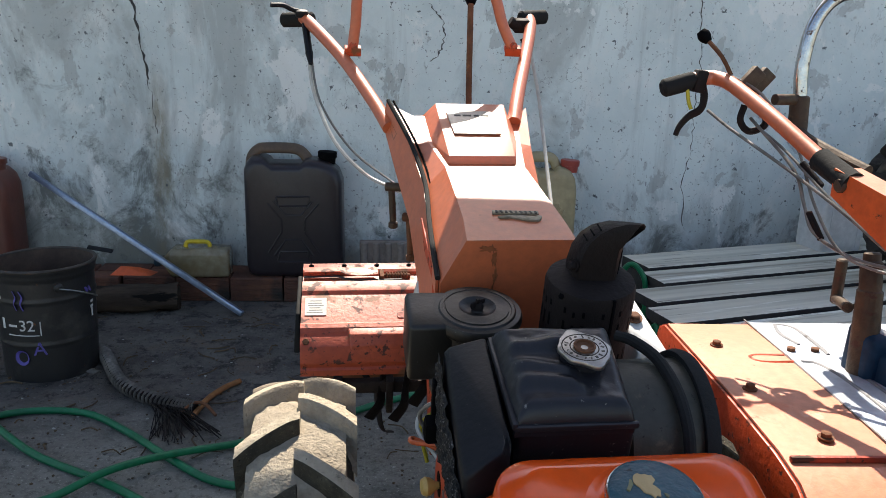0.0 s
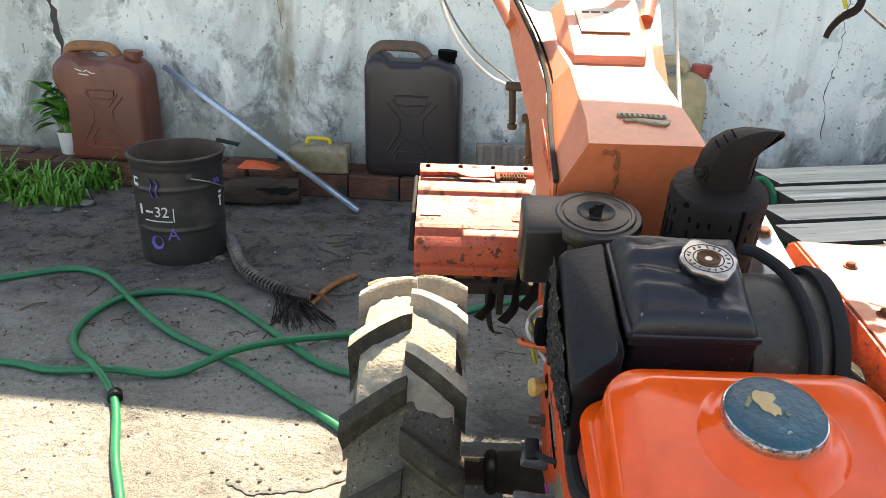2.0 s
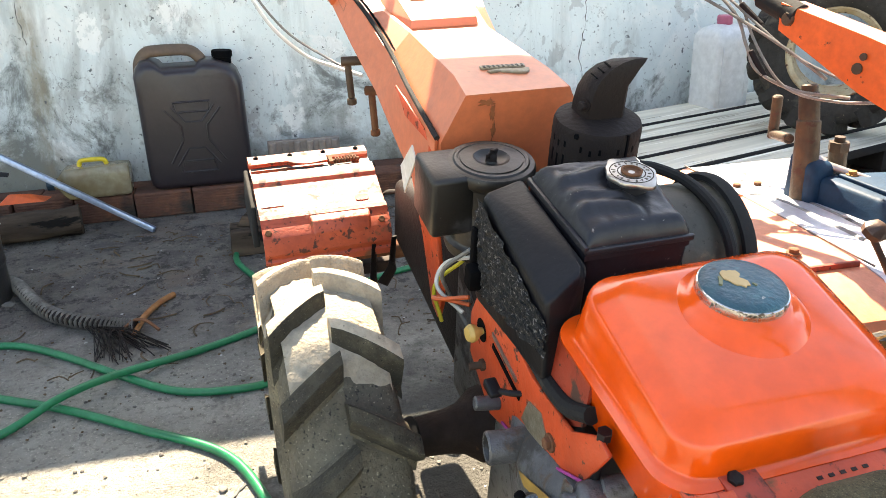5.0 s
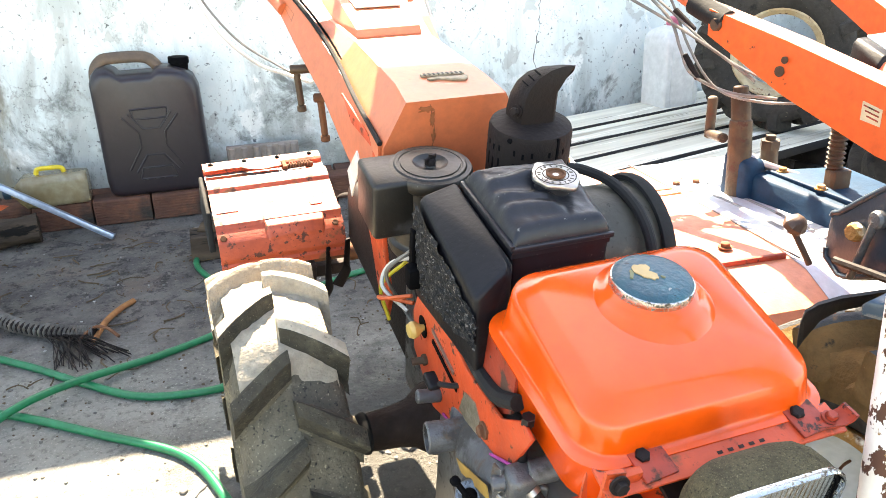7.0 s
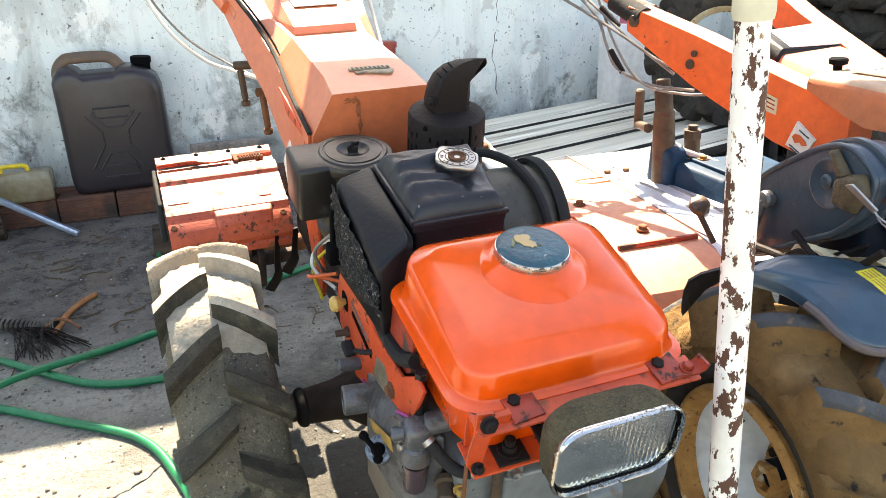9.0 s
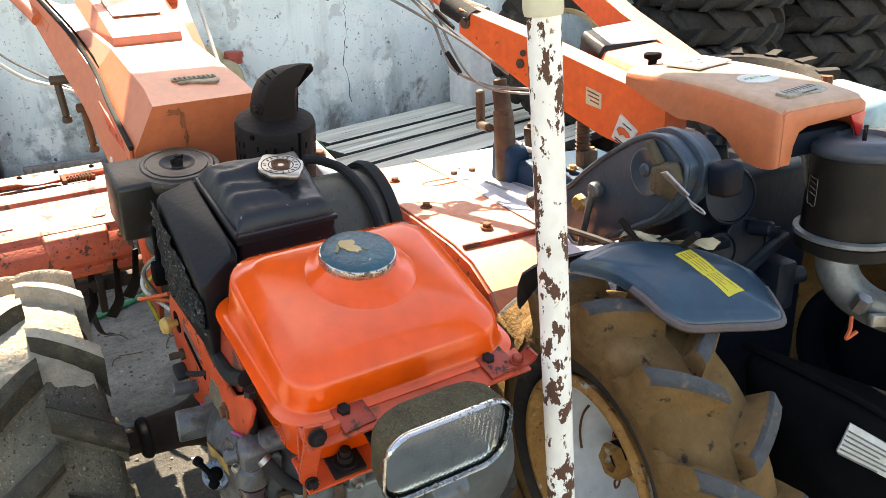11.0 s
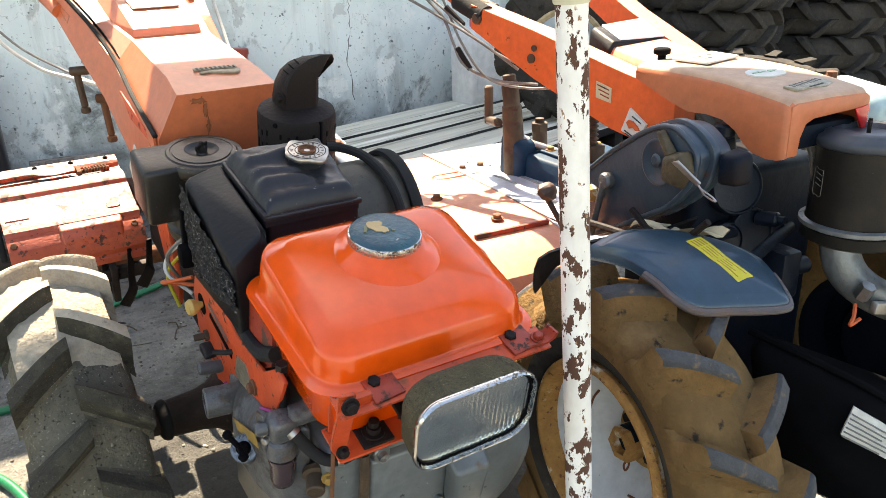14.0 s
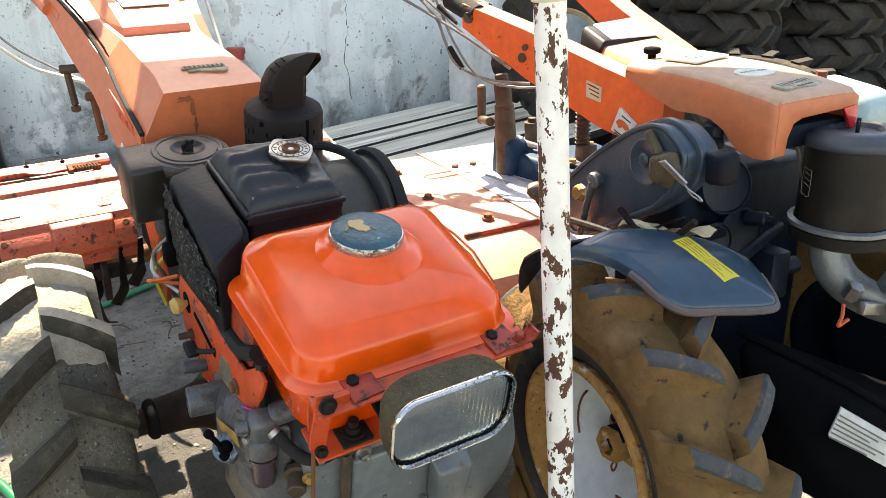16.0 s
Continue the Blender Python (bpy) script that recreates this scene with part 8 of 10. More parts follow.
box(b, (0.735, 1.64, 1.012), (0.030, 0.02, 0.05), (0, 40, 0), 0.003)
box(b, (0.755, 1.645, 1.008), (0.030, 0.02, 0.055), (0, 40, 0), 0.003)
t2("lever_bracket", b, BROWN_METAL, "brown lever bracket", handle2)
b = bmesh.new()
tube(b, [(0.72, 1.62, 0.965), (0.715, 1.62, 0.935), (0.732, 1.615, 0.915), (0.758, 1.61, 0.925), (0.762, 1.61, 0.945)], 0.007, 8)
t2("cable_hook", b, BLACK_MATT, "black cable hook", handle2)
b = bmesh.new()
tube(b, [(0.852, 1.66, 0.915), (0.850, 1.665, 0.975), (0.848, 1.67, 1.035), (0.858, 1.675, 1.105), (0.880, 1.68, 1.150), (0.915, 1.685, 1.178), (0.965, 1.69, 1.186)], 0.0135, 14)
chrome = t2("chrome_bar", b, CHROME, "curved pitted chrome bar")
b = bmesh.new()
cyl(b, (0.852, 1.66, 0.900), (0.850, 1.665, 0.982), 0.019, bev=0.003)
cyl(b, (0.79, 1.645, 0.975), (0.845, 1.662, 0.975), 0.011)
t2("bar_clamp", b, BROWN_METAL, "brown clamp", chrome)
b = bmesh.new()
tube(b, [(0.905, 1.48, 0.86), (0.88, 1.56, 0.88), (0.855, 1.64, 0.905), (0.852, 1.66, 0.93)], 0.012, 10)
t2("bar_foot", b, BROWN_METAL, "", chrome)
# cables of the second tractor
for pts, r, mt in (([(0.672, 1.685, 0.948), (0.705, 1.63, 0.915), (0.77, 1.50, 0.855), (0.825, 1.40, 0.80), (0.87, 1.33, 0.75)], 0.0032, CABLE_DULL),
                   ([(0.70, 1.66, 1.02), (0.745, 1.60, 0.985), (0.785, 1.52, 0.90), (0.80, 1.45, 0.80), (0.825, 1.38, 0.73), (0.875, 1.30, 0.715), (0.93, 1.22, 0.725)], 0.0028, CABLE_DULL),
                   ([(0.75, 1.60, 0.92), (0.775, 1.53, 0.885), (0.80, 1.46, 0.84), (0.84, 1.38, 0.785), (0.90, 1.28, 0.745), (0.96, 1.18, 0.74)], 0.0026, CABLE_DULL),
                   ([(0.735, 1.62, 0.94), (0.775, 1.50, 0.86), (0.785, 1.46, 0.80), (0.795, 1.43, 0.755), (0.84, 1.37, 0.725), (0.90, 1.30, 0.72)], 0.0032, CABLE_DULL)):
    b = bmesh.new()
    tube(b, pts, r, 8)
    t2("cable", b, mt, "")
for p0, p1 in (((0.79, 1.452, 0.79), (0.805, 1.42, 0.745)), ((0.79, 1.50, 0.872), (0.81, 1.455, 0.835))):
    b = bmesh.new()
    cyl(b, p0, p1, 0.0062, bev=0.002)
    t2("cable_joint", b, BLACK_MATT, "")

# tiller cover: orange left half, silver right half
COVER2 = [(1.672, 0.43), (1.668, 0.470), (1.655, 0.492), (1.625, 0.504), (1.45, 0.506), (1.25, 0.506), (1.10, 0.502), (1.03, 0.492), (0.965, 0.462), (0.93, 0.41), (0.925, 0.36)]
b = bmesh.new()
sheet(b, COVER2, 0.615, 0.790, 0.004)
cover2 = t2("tiller_cover", b, ORANGE_SUNLIT, "orange tiller cover, scratched and sunlit", smooth=30)
b = bmesh.new()
side_poly(b, 0.608, COVER2[1:] + [(1.20, 0.33), (1.50, 0.35), (1.62, 0.40)], 0.006, 0.002)
t2("cover_end", b, ORANGE_WORN, "orange end plate", cover2)
b = bmesh.new()
sheet(b, [(y + 0.004, z + 0.003) for y, z in COVER2[:-2]], 0.788, 1.09, 0.004)
silver = t2("silver_sheet", b, SILVER_SHEET, "bright silver-blue cover sheet", cover2, smooth=30)
b = bmesh.new()
box(b, (0.788, 1.35, 0.5100), (0.003, 0.60, 0.003), (0, 0, 0), 0.0005)
t2("seam_strip", b, CABLE_GREY, "grey seam", cover2)
# ribs coloured darker than the sheet for the shadow lines along them
for pts, mt in (([(0.79, 1.42, 0.508), (0.735, 1.42, 0.507), (0.715, 1.435, 0.507), (0.725, 1.455, 0.507), (0.785, 1.455, 0.508)], ORANGE_WORN),
                ([(0.84, 1.62, 0.508), (0.825, 1.56, 0.510), (0.835, 1.50, 0.511)], RIB_GREY), ([(0.84, 1.62, 0.508), (0.870, 1.60, 0.509), (0.872, 1.52, 0.511), (0.868, 1.45, 0.511)], RIB_GREY),
                ([(0.800, 1.415, 0.511), (0.825, 1.405, 0.511), (0.84, 1.34, 0.511), (0.845, 1.20, 0.511), (0.85, 1.06, 0.506)], RIB_GREY), ([(0.90, 1.44, 0.511), (0.88, 1.40, 0.511), (0.885, 1.25, 0.511), (0.89, 1.08, 0.508)], RIB_GREY), ([(0.90, 1.44, 0.511), (1.0, 1.44, 0.511), (1.08, 1.44, 0.511)], RIB_GREY)):
    b = bmesh.new()
    tube(b, pts, 0.0055, 8, 6, None, 0.7)
    t2("pressed_rib", b, mt, "", cover2)
b = bmesh.new()
box(b, (0.757, 1.445, 0.5075), (0.055, 0.006, 0.002), (0, 0, 2), 0.0005)
t2("slot", b, DARK_PLASTIC, "dark slot", cover2)
for x, y, mt in ((0.806, 1.47, RUSTY), (0.852, 1.468, RUSTY), (0.672, 1.50, RUSTY), (0.655, 1.30, RUSTY), (0.70, 1.13, RUSTY)):
    b = bmesh.new()
    hexbolt(b, (x, y, 0.511), (0, 0, 1), 0.0085, 0.008)
    t2("cover_bolt", b, mt, "rusty hex bolt", cover2)
b = bmesh.new()
box(b, (0.955, 1.36, 0.5112), (0.06, 0.05, 0.001), (0, 0, 0))
t2("cover_sticker", b, STICKER_WHITE, "white sticker", cover2)
b = bmesh.new()
for k in range(6):
    box(b, (0.953, 1.342 + 0.007 * k, 0.5122), (0.05 - 0.006 * (k % 3), 0.0025, 0.0005))
t2("sticker_bars", b, CABLE_GREY, "", cover2)
b = bmesh.new()
box(b, (0.70, 1.075, 0.506), (0.16, 0.010, 0.010), (-6, 0, 0), 0.003)
t2("front_lip", b, RED_EDGE, "rusty cross lip", cover2)
b = bmesh.new()
box(b, (0.70, 0.98, 0.300), (0.16, 0.02, 0.14), (0, 0, 0), 0.003)
cyl(b, (0.60, 1.30, 0.17), (1.15, 1.30, 0.17), 0.02)
t2("tiller_shaft", b, RUSTY)

# gear post, blue housing, levers, spring
b = bmesh.new()
cyl(b, (0.888, 1.37, 0.50), (0.888, 1.385, 0.665), 0.026, 0.022, bev=0.003)
cyl(b, (0.888, 1.383, 0.655), (0.888, 1.395, 0.715), 0.019, bev=0.003)
cyl(b, (0.888, 1.394, 0.712), (0.888, 1.397, 0.73), 0.015, bev=0.003)
gp = t2("gear_post", b, BROWN_METAL, "dull brown gear post")
b = bmesh.new()
cyl(b, (0.862, 1.40, 0.625), (0.895, 1.50, 0.610), 0.010, bev=0.002)
cyl(b, (0.895, 1.50, 0.600), (0.893, 1.495, 0.690), 0.0105, bev=0.003)
t2("crank_lever", b, BROWN_METAL, "brown crank lever", gp)
b = bmesh.new()
hull(b, [(0.862, 1.405, 0.505), (0.915, 1.41, 0.505), (0.866, 1.402, 0.600), (0.912, 1.408, 0.606), (0.875, 1.33, 0.505), (0.935, 1.34, 0.505), (0.880, 1.335, 0.585), (0.930, 1.34, 0.585)], 0.012)
hull(b, [(0.885, 1.36, 0.505), (0.945, 1.36, 0.505), (0.950, 1.05, 0.505), (1.035, 1.06, 0.505), (0.893, 1.35, 0.562), (0.940, 1.35, 0.566), (0.955, 1.06, 0.545), (1.028, 1.07, 0.550), (0.945, 1.0, 0.47), (1.035, 1.0, 0.47)], 0.008)
housing = t2("blue_housing", b, HOUSING_BLUE, "blue painted drive housing")
b = bmesh.new()
hull(b, [(0.925, 1.33, 0.560), (1.075, 1.30, 0.560), (0.965, 1.08, 0.548), (1.085, 1.09, 0.548), (0.925, 1.33, 0.570), (1.075, 1.30, 0.570), (0.965, 1.08, 0.558), (1.085, 1.09, 0.558)], 0.003)
t2("housing_lid", b, HOUSING_BLUE, "flat blue lid plate", housing)
for x, y, z in ((0.945, 1.315, 0.5695), (1.055, 1.290, 0.5690), (0.985, 1.105, 0.559), (1.065, 1.11, 0.559), (0.95, 1.21, 0.564)):
    b = bmesh.new()
    hexbolt(b, (x, y, z), (0, 0, 1), 0.008, 0.007)
    t2("lid_bolt", b, RIM_RUST, "rusty yellow-brown bolt", housing)
b = bmesh.new()
cyl(b, (0.905, 1.37, 0.585), (0.985, 1.28, 0.555), 0.008, bev=0.002)
cyl(b, (0.895, 1.385, 0.590), (0.918, 1.358, 0.580), 0.013, bev=0.002)
cyl(b, (0.975, 1.29, 0.557), (0.990, 1.275, 0.552), 0.011, seg=6)
t2("grease_rod", b, STEEL, "dull steel rod with nuts", gp)
b = bmesh.new()
cyl(b, (0.955, 1.37, 0.53), (0.955, 1.375, 0.605), 0.017, bev=0.002)
cyl(b, (0.955, 1.375, 0.600), (0.955, 1.375, 0.618), 0.020, seg=6)
cyl(b, (0.955, 1.375, 0.616), (0.955, 1.375, 0.628), 0.010)
t2("brass_fitting", b, BROWN_METAL, "brass-brown fitting", gp)
b = bmesh.new()
cyl(b, (0.985, 1.215, 0.53), (0.980, 1.225, 0.70), 0.012)
for k in range(9):
    lathe(b, [(0.013, -0.003), (0.017, 0), (0.013, 0.003)], 16, axis_pose((0.982, 1.221, 0.60 + 0.009 * k), (0.982, 1.221, 0.80)))
box(b, (0.985, 1.212, 0.56), (0.036, 0.03, 0.075), (0, 0, 0), 0.003)
box(b, (0.980, 1.228, 0.705), (0.03, 0.03, 0.03), (10, 0, 0), 0.003)
t2("spring_lever", b, BROWN_METAL, "brown spring-loaded lever")
b = bmesh.new()
tube(b, [(1.05, 1.30, 0.90), (1.08, 1.36, 0.92), (1.10, 1.42, 0.96)], 0.006, 8)
t2("side_pin", b, STEEL, "")

# dark engine of the second tractor
HOUSING_DARK = material("dark_blue_cover_paint", (0.007, 0.014, 0.026), (0.005, 0.009, 0.017), 0.42, 0.0, 9, 0.2, 110, [((0.03, 0.022, 0.015), 14, 0.38, 0.1, 0.8), ((0.08, 0.09, 0.10), 110, 0.30, 0.03, 0.7)], spec=0.3)
b = bmesh.new()
hull(b, [(x, y, z) for x in (0.83, 1.12) for y in (0.76, 0.92) for z in (0.18, 0.66)], 0.02)
engine2 = t2("engine_block", b, BLUE_DARK, "dark blue oily engine block")
for x, y, z, r in ((0.905, 0.755, 0.640, 0.046), (0.940, 0.750, 0.560, 0.040), (0.890, 0.752, 0.555, 0.030), (0.915, 0.752, 0.470, 0.048)):
    b = bmesh.new()
    lathe(b, [(0, 0), (r, 0), (r, 0.010), (r * 0.93, 0.016), (r * 0.88, 0.0165), (r * 0.85, 0.013), (0, 0.0135)], 32, axis_pose((x, y - 0.002, z), (x - 0.02, y - 0.10, z + 0.02)))
    t2("round_cover", b, HOUSING_DARK, "dark blue round cover", engine2)
b = bmesh.new()
hull(b, [(0.86, 0.78, 0.69), (0.90, 0.77, 0.69), (0.86, 0.74, 0.69), (0.90, 0.74, 0.69), (0.865, 0.775, 0.725), (0.895, 0.77, 0.725), (0.865, 0.745, 0.725), (0.895, 0.745, 0.725)], 0.008)
t2("filler_boss", b, HOUSING_DARK, "dark blue filler boss", engine2)
b = bmesh.new()
cyl(b, (0.880, 0.757, 0.720), (0.880, 0.757, 0.742), 0.016, bev=0.004)
t2("filler_cap", b, HOUSING_DARK, "dark blue filler cap", engine2)
b = bmesh.new()
cyl(b, (0.945, 0.735, 0.585), (0.955, 0.700, 0.590), 0.012, bev=0.003)
cyl(b, (0.953, 0.705, 0.589), (0.957, 0.690, 0.591), 0.007, seg=6)
t2("pipe_stub", b, HOUSING_DARK, "dark blue pipe stub", engine2)
b = bmesh.new()
cyl(b, (0.84, 0.72, 0.49), (1.03, 0.70, 0.50), 0.014)
box(b, (0.97, 0.70, 0.50), (0.04, 0.05, 0.08), (0, 0, 0), 0.006)
t2("engine_rail", b, HOUSING_DARK, "dark blue rail", engine2)
b = bmesh.new()
for k in range(3):
    cyl(b, (0.80 + 0.02 * k, 0.76 - 0.01 * k, 0.20), (0.80 + 0.02 * k, 0.76 - 0.01 * k, 0.50), 0.004)
t2("thin_rods", b, BLUE_DARK, "", engine2)
b = bmesh.new()
for k in range(4):
    tube(b, [(0.945 + 0.008 * k, 0.665, 0.735), (0.955 + 0.009 * k, 0.66, 0.70), (0.965 + 0.007 * k, 0.655, 0.655)], 0.003, 6)
t2("radiator_grille", b, STEEL, "bright bent grille wires", engine2)
b = bmesh.new()
AC2 = pose(1.012, 0.615, -0.014)
lathe(b, [(0, 0.590), (0.062, 0.590), (0.073, 0.596), (0.074, 0.612), (0.067, 0.618), (0.066, 0.735), (0.060, 0.738), (0, 0.738)], 48, AC2)
ac2 = t2("air_cleaner", b, AIR_BROWN, "round black air cleaner with dished lid")
b = bmesh.new()
lathe(b, [(0.064, 0.7345), (0.069, 0.735), (0.0715, 0.738), (0.072, 0.745), (0.069, 0.751), (0.061, 0.753), (0.059, 0.7565), (0.050, 0.7590), (0.048, 0.7570), (0.036, 0.7585), (0.032, 0.752), (0.012, 0.750), (0, 0.750)], 48, AC2)
# lid painted lighter than the body for the sky it reflects
t2("lid", b, LID_SLATE, "dished lid, blue-grey for its sky sheen", ac2, smooth=50)
b = bmesh.new()
lathe(b, [(0.070, 0.613), (0.0765, 0.616), (0.0765, 0.622), (0.069, 0.624)], 48, AC2)
t2("clamp_band", b, PIPE_GREY, "dull clamp band", ac2)
b = bmesh.new()
cyl(b, (1.012, 0.615, 0.736), (1.012, 0.615, 0.758), 0.003, seg=8)
box(b, (1.012, 0.615, 0.752), (0.022, 0.003, 0.007), (0, 0, 30), 0.001)
t2("wing_nut", b, BLACK_MATT, "", ac2)
def on_cleaner(a, z, r=0.0672):
    return (1.012 + r * math.cos(radians(a)), 0.615 + r * math.sin(radians(a)), z)


b = bmesh.new()
tube(b, [on_cleaner(169, 0.688), on_cleaner(160, 0.688), on_cleaner(152, 0.688), on_cleaner(152, 0.652), on_cleaner(160, 0.650), on_cleaner(169, 0.650), on_cleaner(169, 0.688)], 0.0004, 6, 2)
t2("label_frame", b, CABLE_DULL, "thin white label outline", ac2)
for z in (0.680, 0.672, 0.664):
    b = bmesh.new()
    tube(b, [on_cleaner(167, z), on_cleaner(156, z + 0.003)], 0.0005, 6, 2)
    t2("label_bar", b, CABLE_DULL, "unreadable label bar", ac2)
b = bmesh.new()
tube(b, [(1.000, 0.62, 0.59), (0.992, 0.615, 0.56), (1.000, 0.60, 0.525), (1.03, 0.58, 0.495), (1.08, 0.56, 0.47), (1.14, 0.55, 0.455)], 0.028, 16)
pipe2 = t2("intake_pipe", b, PIPE_GREY, "dull silver intake pipe")
b = bmesh.new()
for x, y, z in ((1.03, 0.545, 0.52), (1.06, 0.535, 0.51), (0.985, 0.565, 0.505)):
    cyl(b, (x, y, z), (x, y - 0.01, z + 0.022), 0.011, seg=6)
box(b, (1.01, 0.545, 0.49), (0.045, 0.012, 0.018), (0, 15, 0), 0.002)
t2("pipe_bolts", b, STEEL, "", pipe2)
b = bmesh.new()
box(b, (1.05, 0.520, 0.482), (0.05, 0.004, 0.018), (20, 18, 0), 0.001)
t2("pipe_label", b, STICKER_CREAM, "small pale label", pipe2)
for p, q, r, mt, label in (((1.045, 0.535, 0.545), (1.045, 0.520, 0.570), 0.016, BLACK_MATT, "dark spring cup"), ((1.075, 0.530, 0.535), (1.080, 0.515, 0.560), 0.013, STEEL, "dull steel nut"), ((1.060, 0.525, 0.505), (1.10, 0.515, 0.50), 0.008, BLACK_MATT, "dark link rod"),
                           ((1.10, 0.535, 0.555), (1.10, 0.525, 0.600), 0.018, BLACK_MATT, "dark governor body"), ((1.025, 0.540, 0.52), (1.02, 0.525, 0.535), 0.010, STEEL, "dull steel nut"), ((1.09, 0.52, 0.475), (1.13, 0.51, 0.47), 0.010, BLUE_DARK, "dull metal sleeve"), ((1.125, 0.53, 0.54), (1.125, 0.515, 0.555), 0.020, BLACK_MATT, "dark round cap")):
    b = bmesh.new()
    cyl(b, p, q, r, seg=8 if mt is STEEL else 18, bev=0.002)
    t2("fitting", b, mt, label, pipe2)
b = bmesh.new()
tube(b, [(1.10, 0.52, 0.56), (1.05, 0.515, 0.545), (1.015, 0.51, 0.51), (1.005, 0.505, 0.46), (1.025, 0.50, 0.42), (1.07, 0.495, 0.395), (1.15, 0.49, 0.38)], 0.0055, 10)
t2("fuel_hose", b, CABLE_WHITE, "pale grey fuel hose")
b = bmesh.new()
tube(b, [(0.968, 0.56, 0.50), (0.955, 0.55, 0.488), (0.950, 0.55, 0.475), (0.97, 0.55, 0.48)], 0.003, 6)
t2("wire", b, PRINT_RED, "")
b = bmesh.new()
hull(b, [(1.065, 0.66, 0.70), (1.18, 0.66, 0.70), (1.075, 0.66, 0.770), (1.17, 0.66, 0.775), (1.07, 0.80, 0.70), (1.18, 0.80, 0.70), (1.08, 0.79, 0.785), (1.17, 0.79, 0.79)], 0.030, 6)
t2("water_tank", b, TANK_TEAL, "pale teal radiator tank")
b = bmesh.new()
cyl(b, (1.098, 0.755, 0.775), (1.098, 0.755, 0.797), 0.009, seg=8)
t2("tank_plug", b, RUSTY, "")
b = bmesh.new()
hull(b, [(0.845, 0.63, 0.42), (0.875, 0.66, 0.445), (0.925, 0.47, 0.405), (1.06, 0.40, 0.290), (1.15, 0.48, 0.32), (0.875, 0.50, 0.29), (1.05, 0.40, 0.12), (0.87, 0.61, 0.22), (1.15, 0.50, 0.12), (0.98, 0.42, 0.355)], 0.015)
guard2 = t2("belt_guard", b, DARK_PLASTIC, "black belt guard")
b = bmesh.new()
tube(b, [(0.868, 0.655, 0.44), (0.90, 0.56, 0.425), (0.935, 0.478, 0.402), (0.985, 0.428, 0.352), (1.06, 0.402, 0.286)], 0.006, 8)
t2("guard_edge", b, DARK_PLASTIC, "", guard2)


def guard_card(name, pts, mat, label):
    b = bmesh.new()
    n = Vector((-0.62, -0.72, 0.10)) * 0.0015
    loft(b, [[tuple(Vector(p) + n * 2) for p in pts], [tuple(Vector(p) - n) for p in pts]])
    return t2(name, b, mat, label, guard2)


guard_card("guard_sticker", [(0.897, 0.488, 0.390), (0.960, 0.432, 0.344), (0.955, 0.436, 0.298), (0.888, 0.494, 0.344)], STICKER_WHITE, "white instruction sticker")
for k in range(6):
    guard_card("sticker_bar", [(0.897 - 0.0015 * k, 0.4865 + 0.001 * k, 0.380 - 0.0072 * k), (0.945 - 0.008 * (k % 3), 0.4435 + 0.007 * (k % 3), 0.346 - 0.0072 * k + 0.005 * (k % 3)), (0.945 - 0.008 * (k % 3), 0.4435 + 0.007 * (k % 3), 0.344 - 0.0072 * k + 0.005 * (k % 3)), (0.897 - 0.0015 * k, 0.4865 + 0.001 * k, 0.378 - 0.0072 * k)], CABLE_GREY, "grey unreadable print bar").location.x -= 0.0025
guard_card("guard_label", [(0.962, 0.430, 0.342), (1.02, 0.398, 0.31), (1.02, 0.40, 0.27), (0.957, 0.434, 0.294)], STICKER_YELLOW, "yellow warning label")

# ---- timber deck ----
deck = thing("timber_deck", pose(0, 0, 0), "low deck of weathered grey boards", "deck", kind="structure")
DECK = pose(0, 0, 0, 0, 0, 17.5)
rnd = random.Random(21)
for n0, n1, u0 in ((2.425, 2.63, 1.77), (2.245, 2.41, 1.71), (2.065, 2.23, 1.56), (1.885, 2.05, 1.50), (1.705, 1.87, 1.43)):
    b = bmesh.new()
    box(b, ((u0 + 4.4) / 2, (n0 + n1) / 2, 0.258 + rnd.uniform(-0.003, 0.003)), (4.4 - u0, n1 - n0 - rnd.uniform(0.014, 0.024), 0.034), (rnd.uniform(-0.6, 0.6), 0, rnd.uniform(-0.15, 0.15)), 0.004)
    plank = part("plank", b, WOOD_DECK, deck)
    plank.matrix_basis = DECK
    # board sides and undersides coloured dark for the shade in the gaps
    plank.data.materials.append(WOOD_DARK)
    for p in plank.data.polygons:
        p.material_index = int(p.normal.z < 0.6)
for u in (1.80, 2.7, 3.6):
    b = bmesh.new()
    box(b, (u, 2.17, 0.200), (0.06, 0.90, 0.085), (0, 0, 0), 0.004)
    part("joist", b, WOOD_DARK, deck, "dark joist", xf=DECK)
    for n in (1.78, 2.17, 2.55):
        b = bmesh.new()
        box(b, (u, n, 0.080), (0.10, 0.10, 0.16), (0, 0, 0), 0.004)
        part("foot_block", b, WOOD_DARK, deck, "dark foot block", xf=DECK)
b = bmesh.new()
box(b, (1.60, 2.05, 0.205), (0.035, 0.40, 0.075), (0, 0, -16), 0.004)
part("side_board", b, WOOD_DARK, deck, "dark side board", xf=DECK)

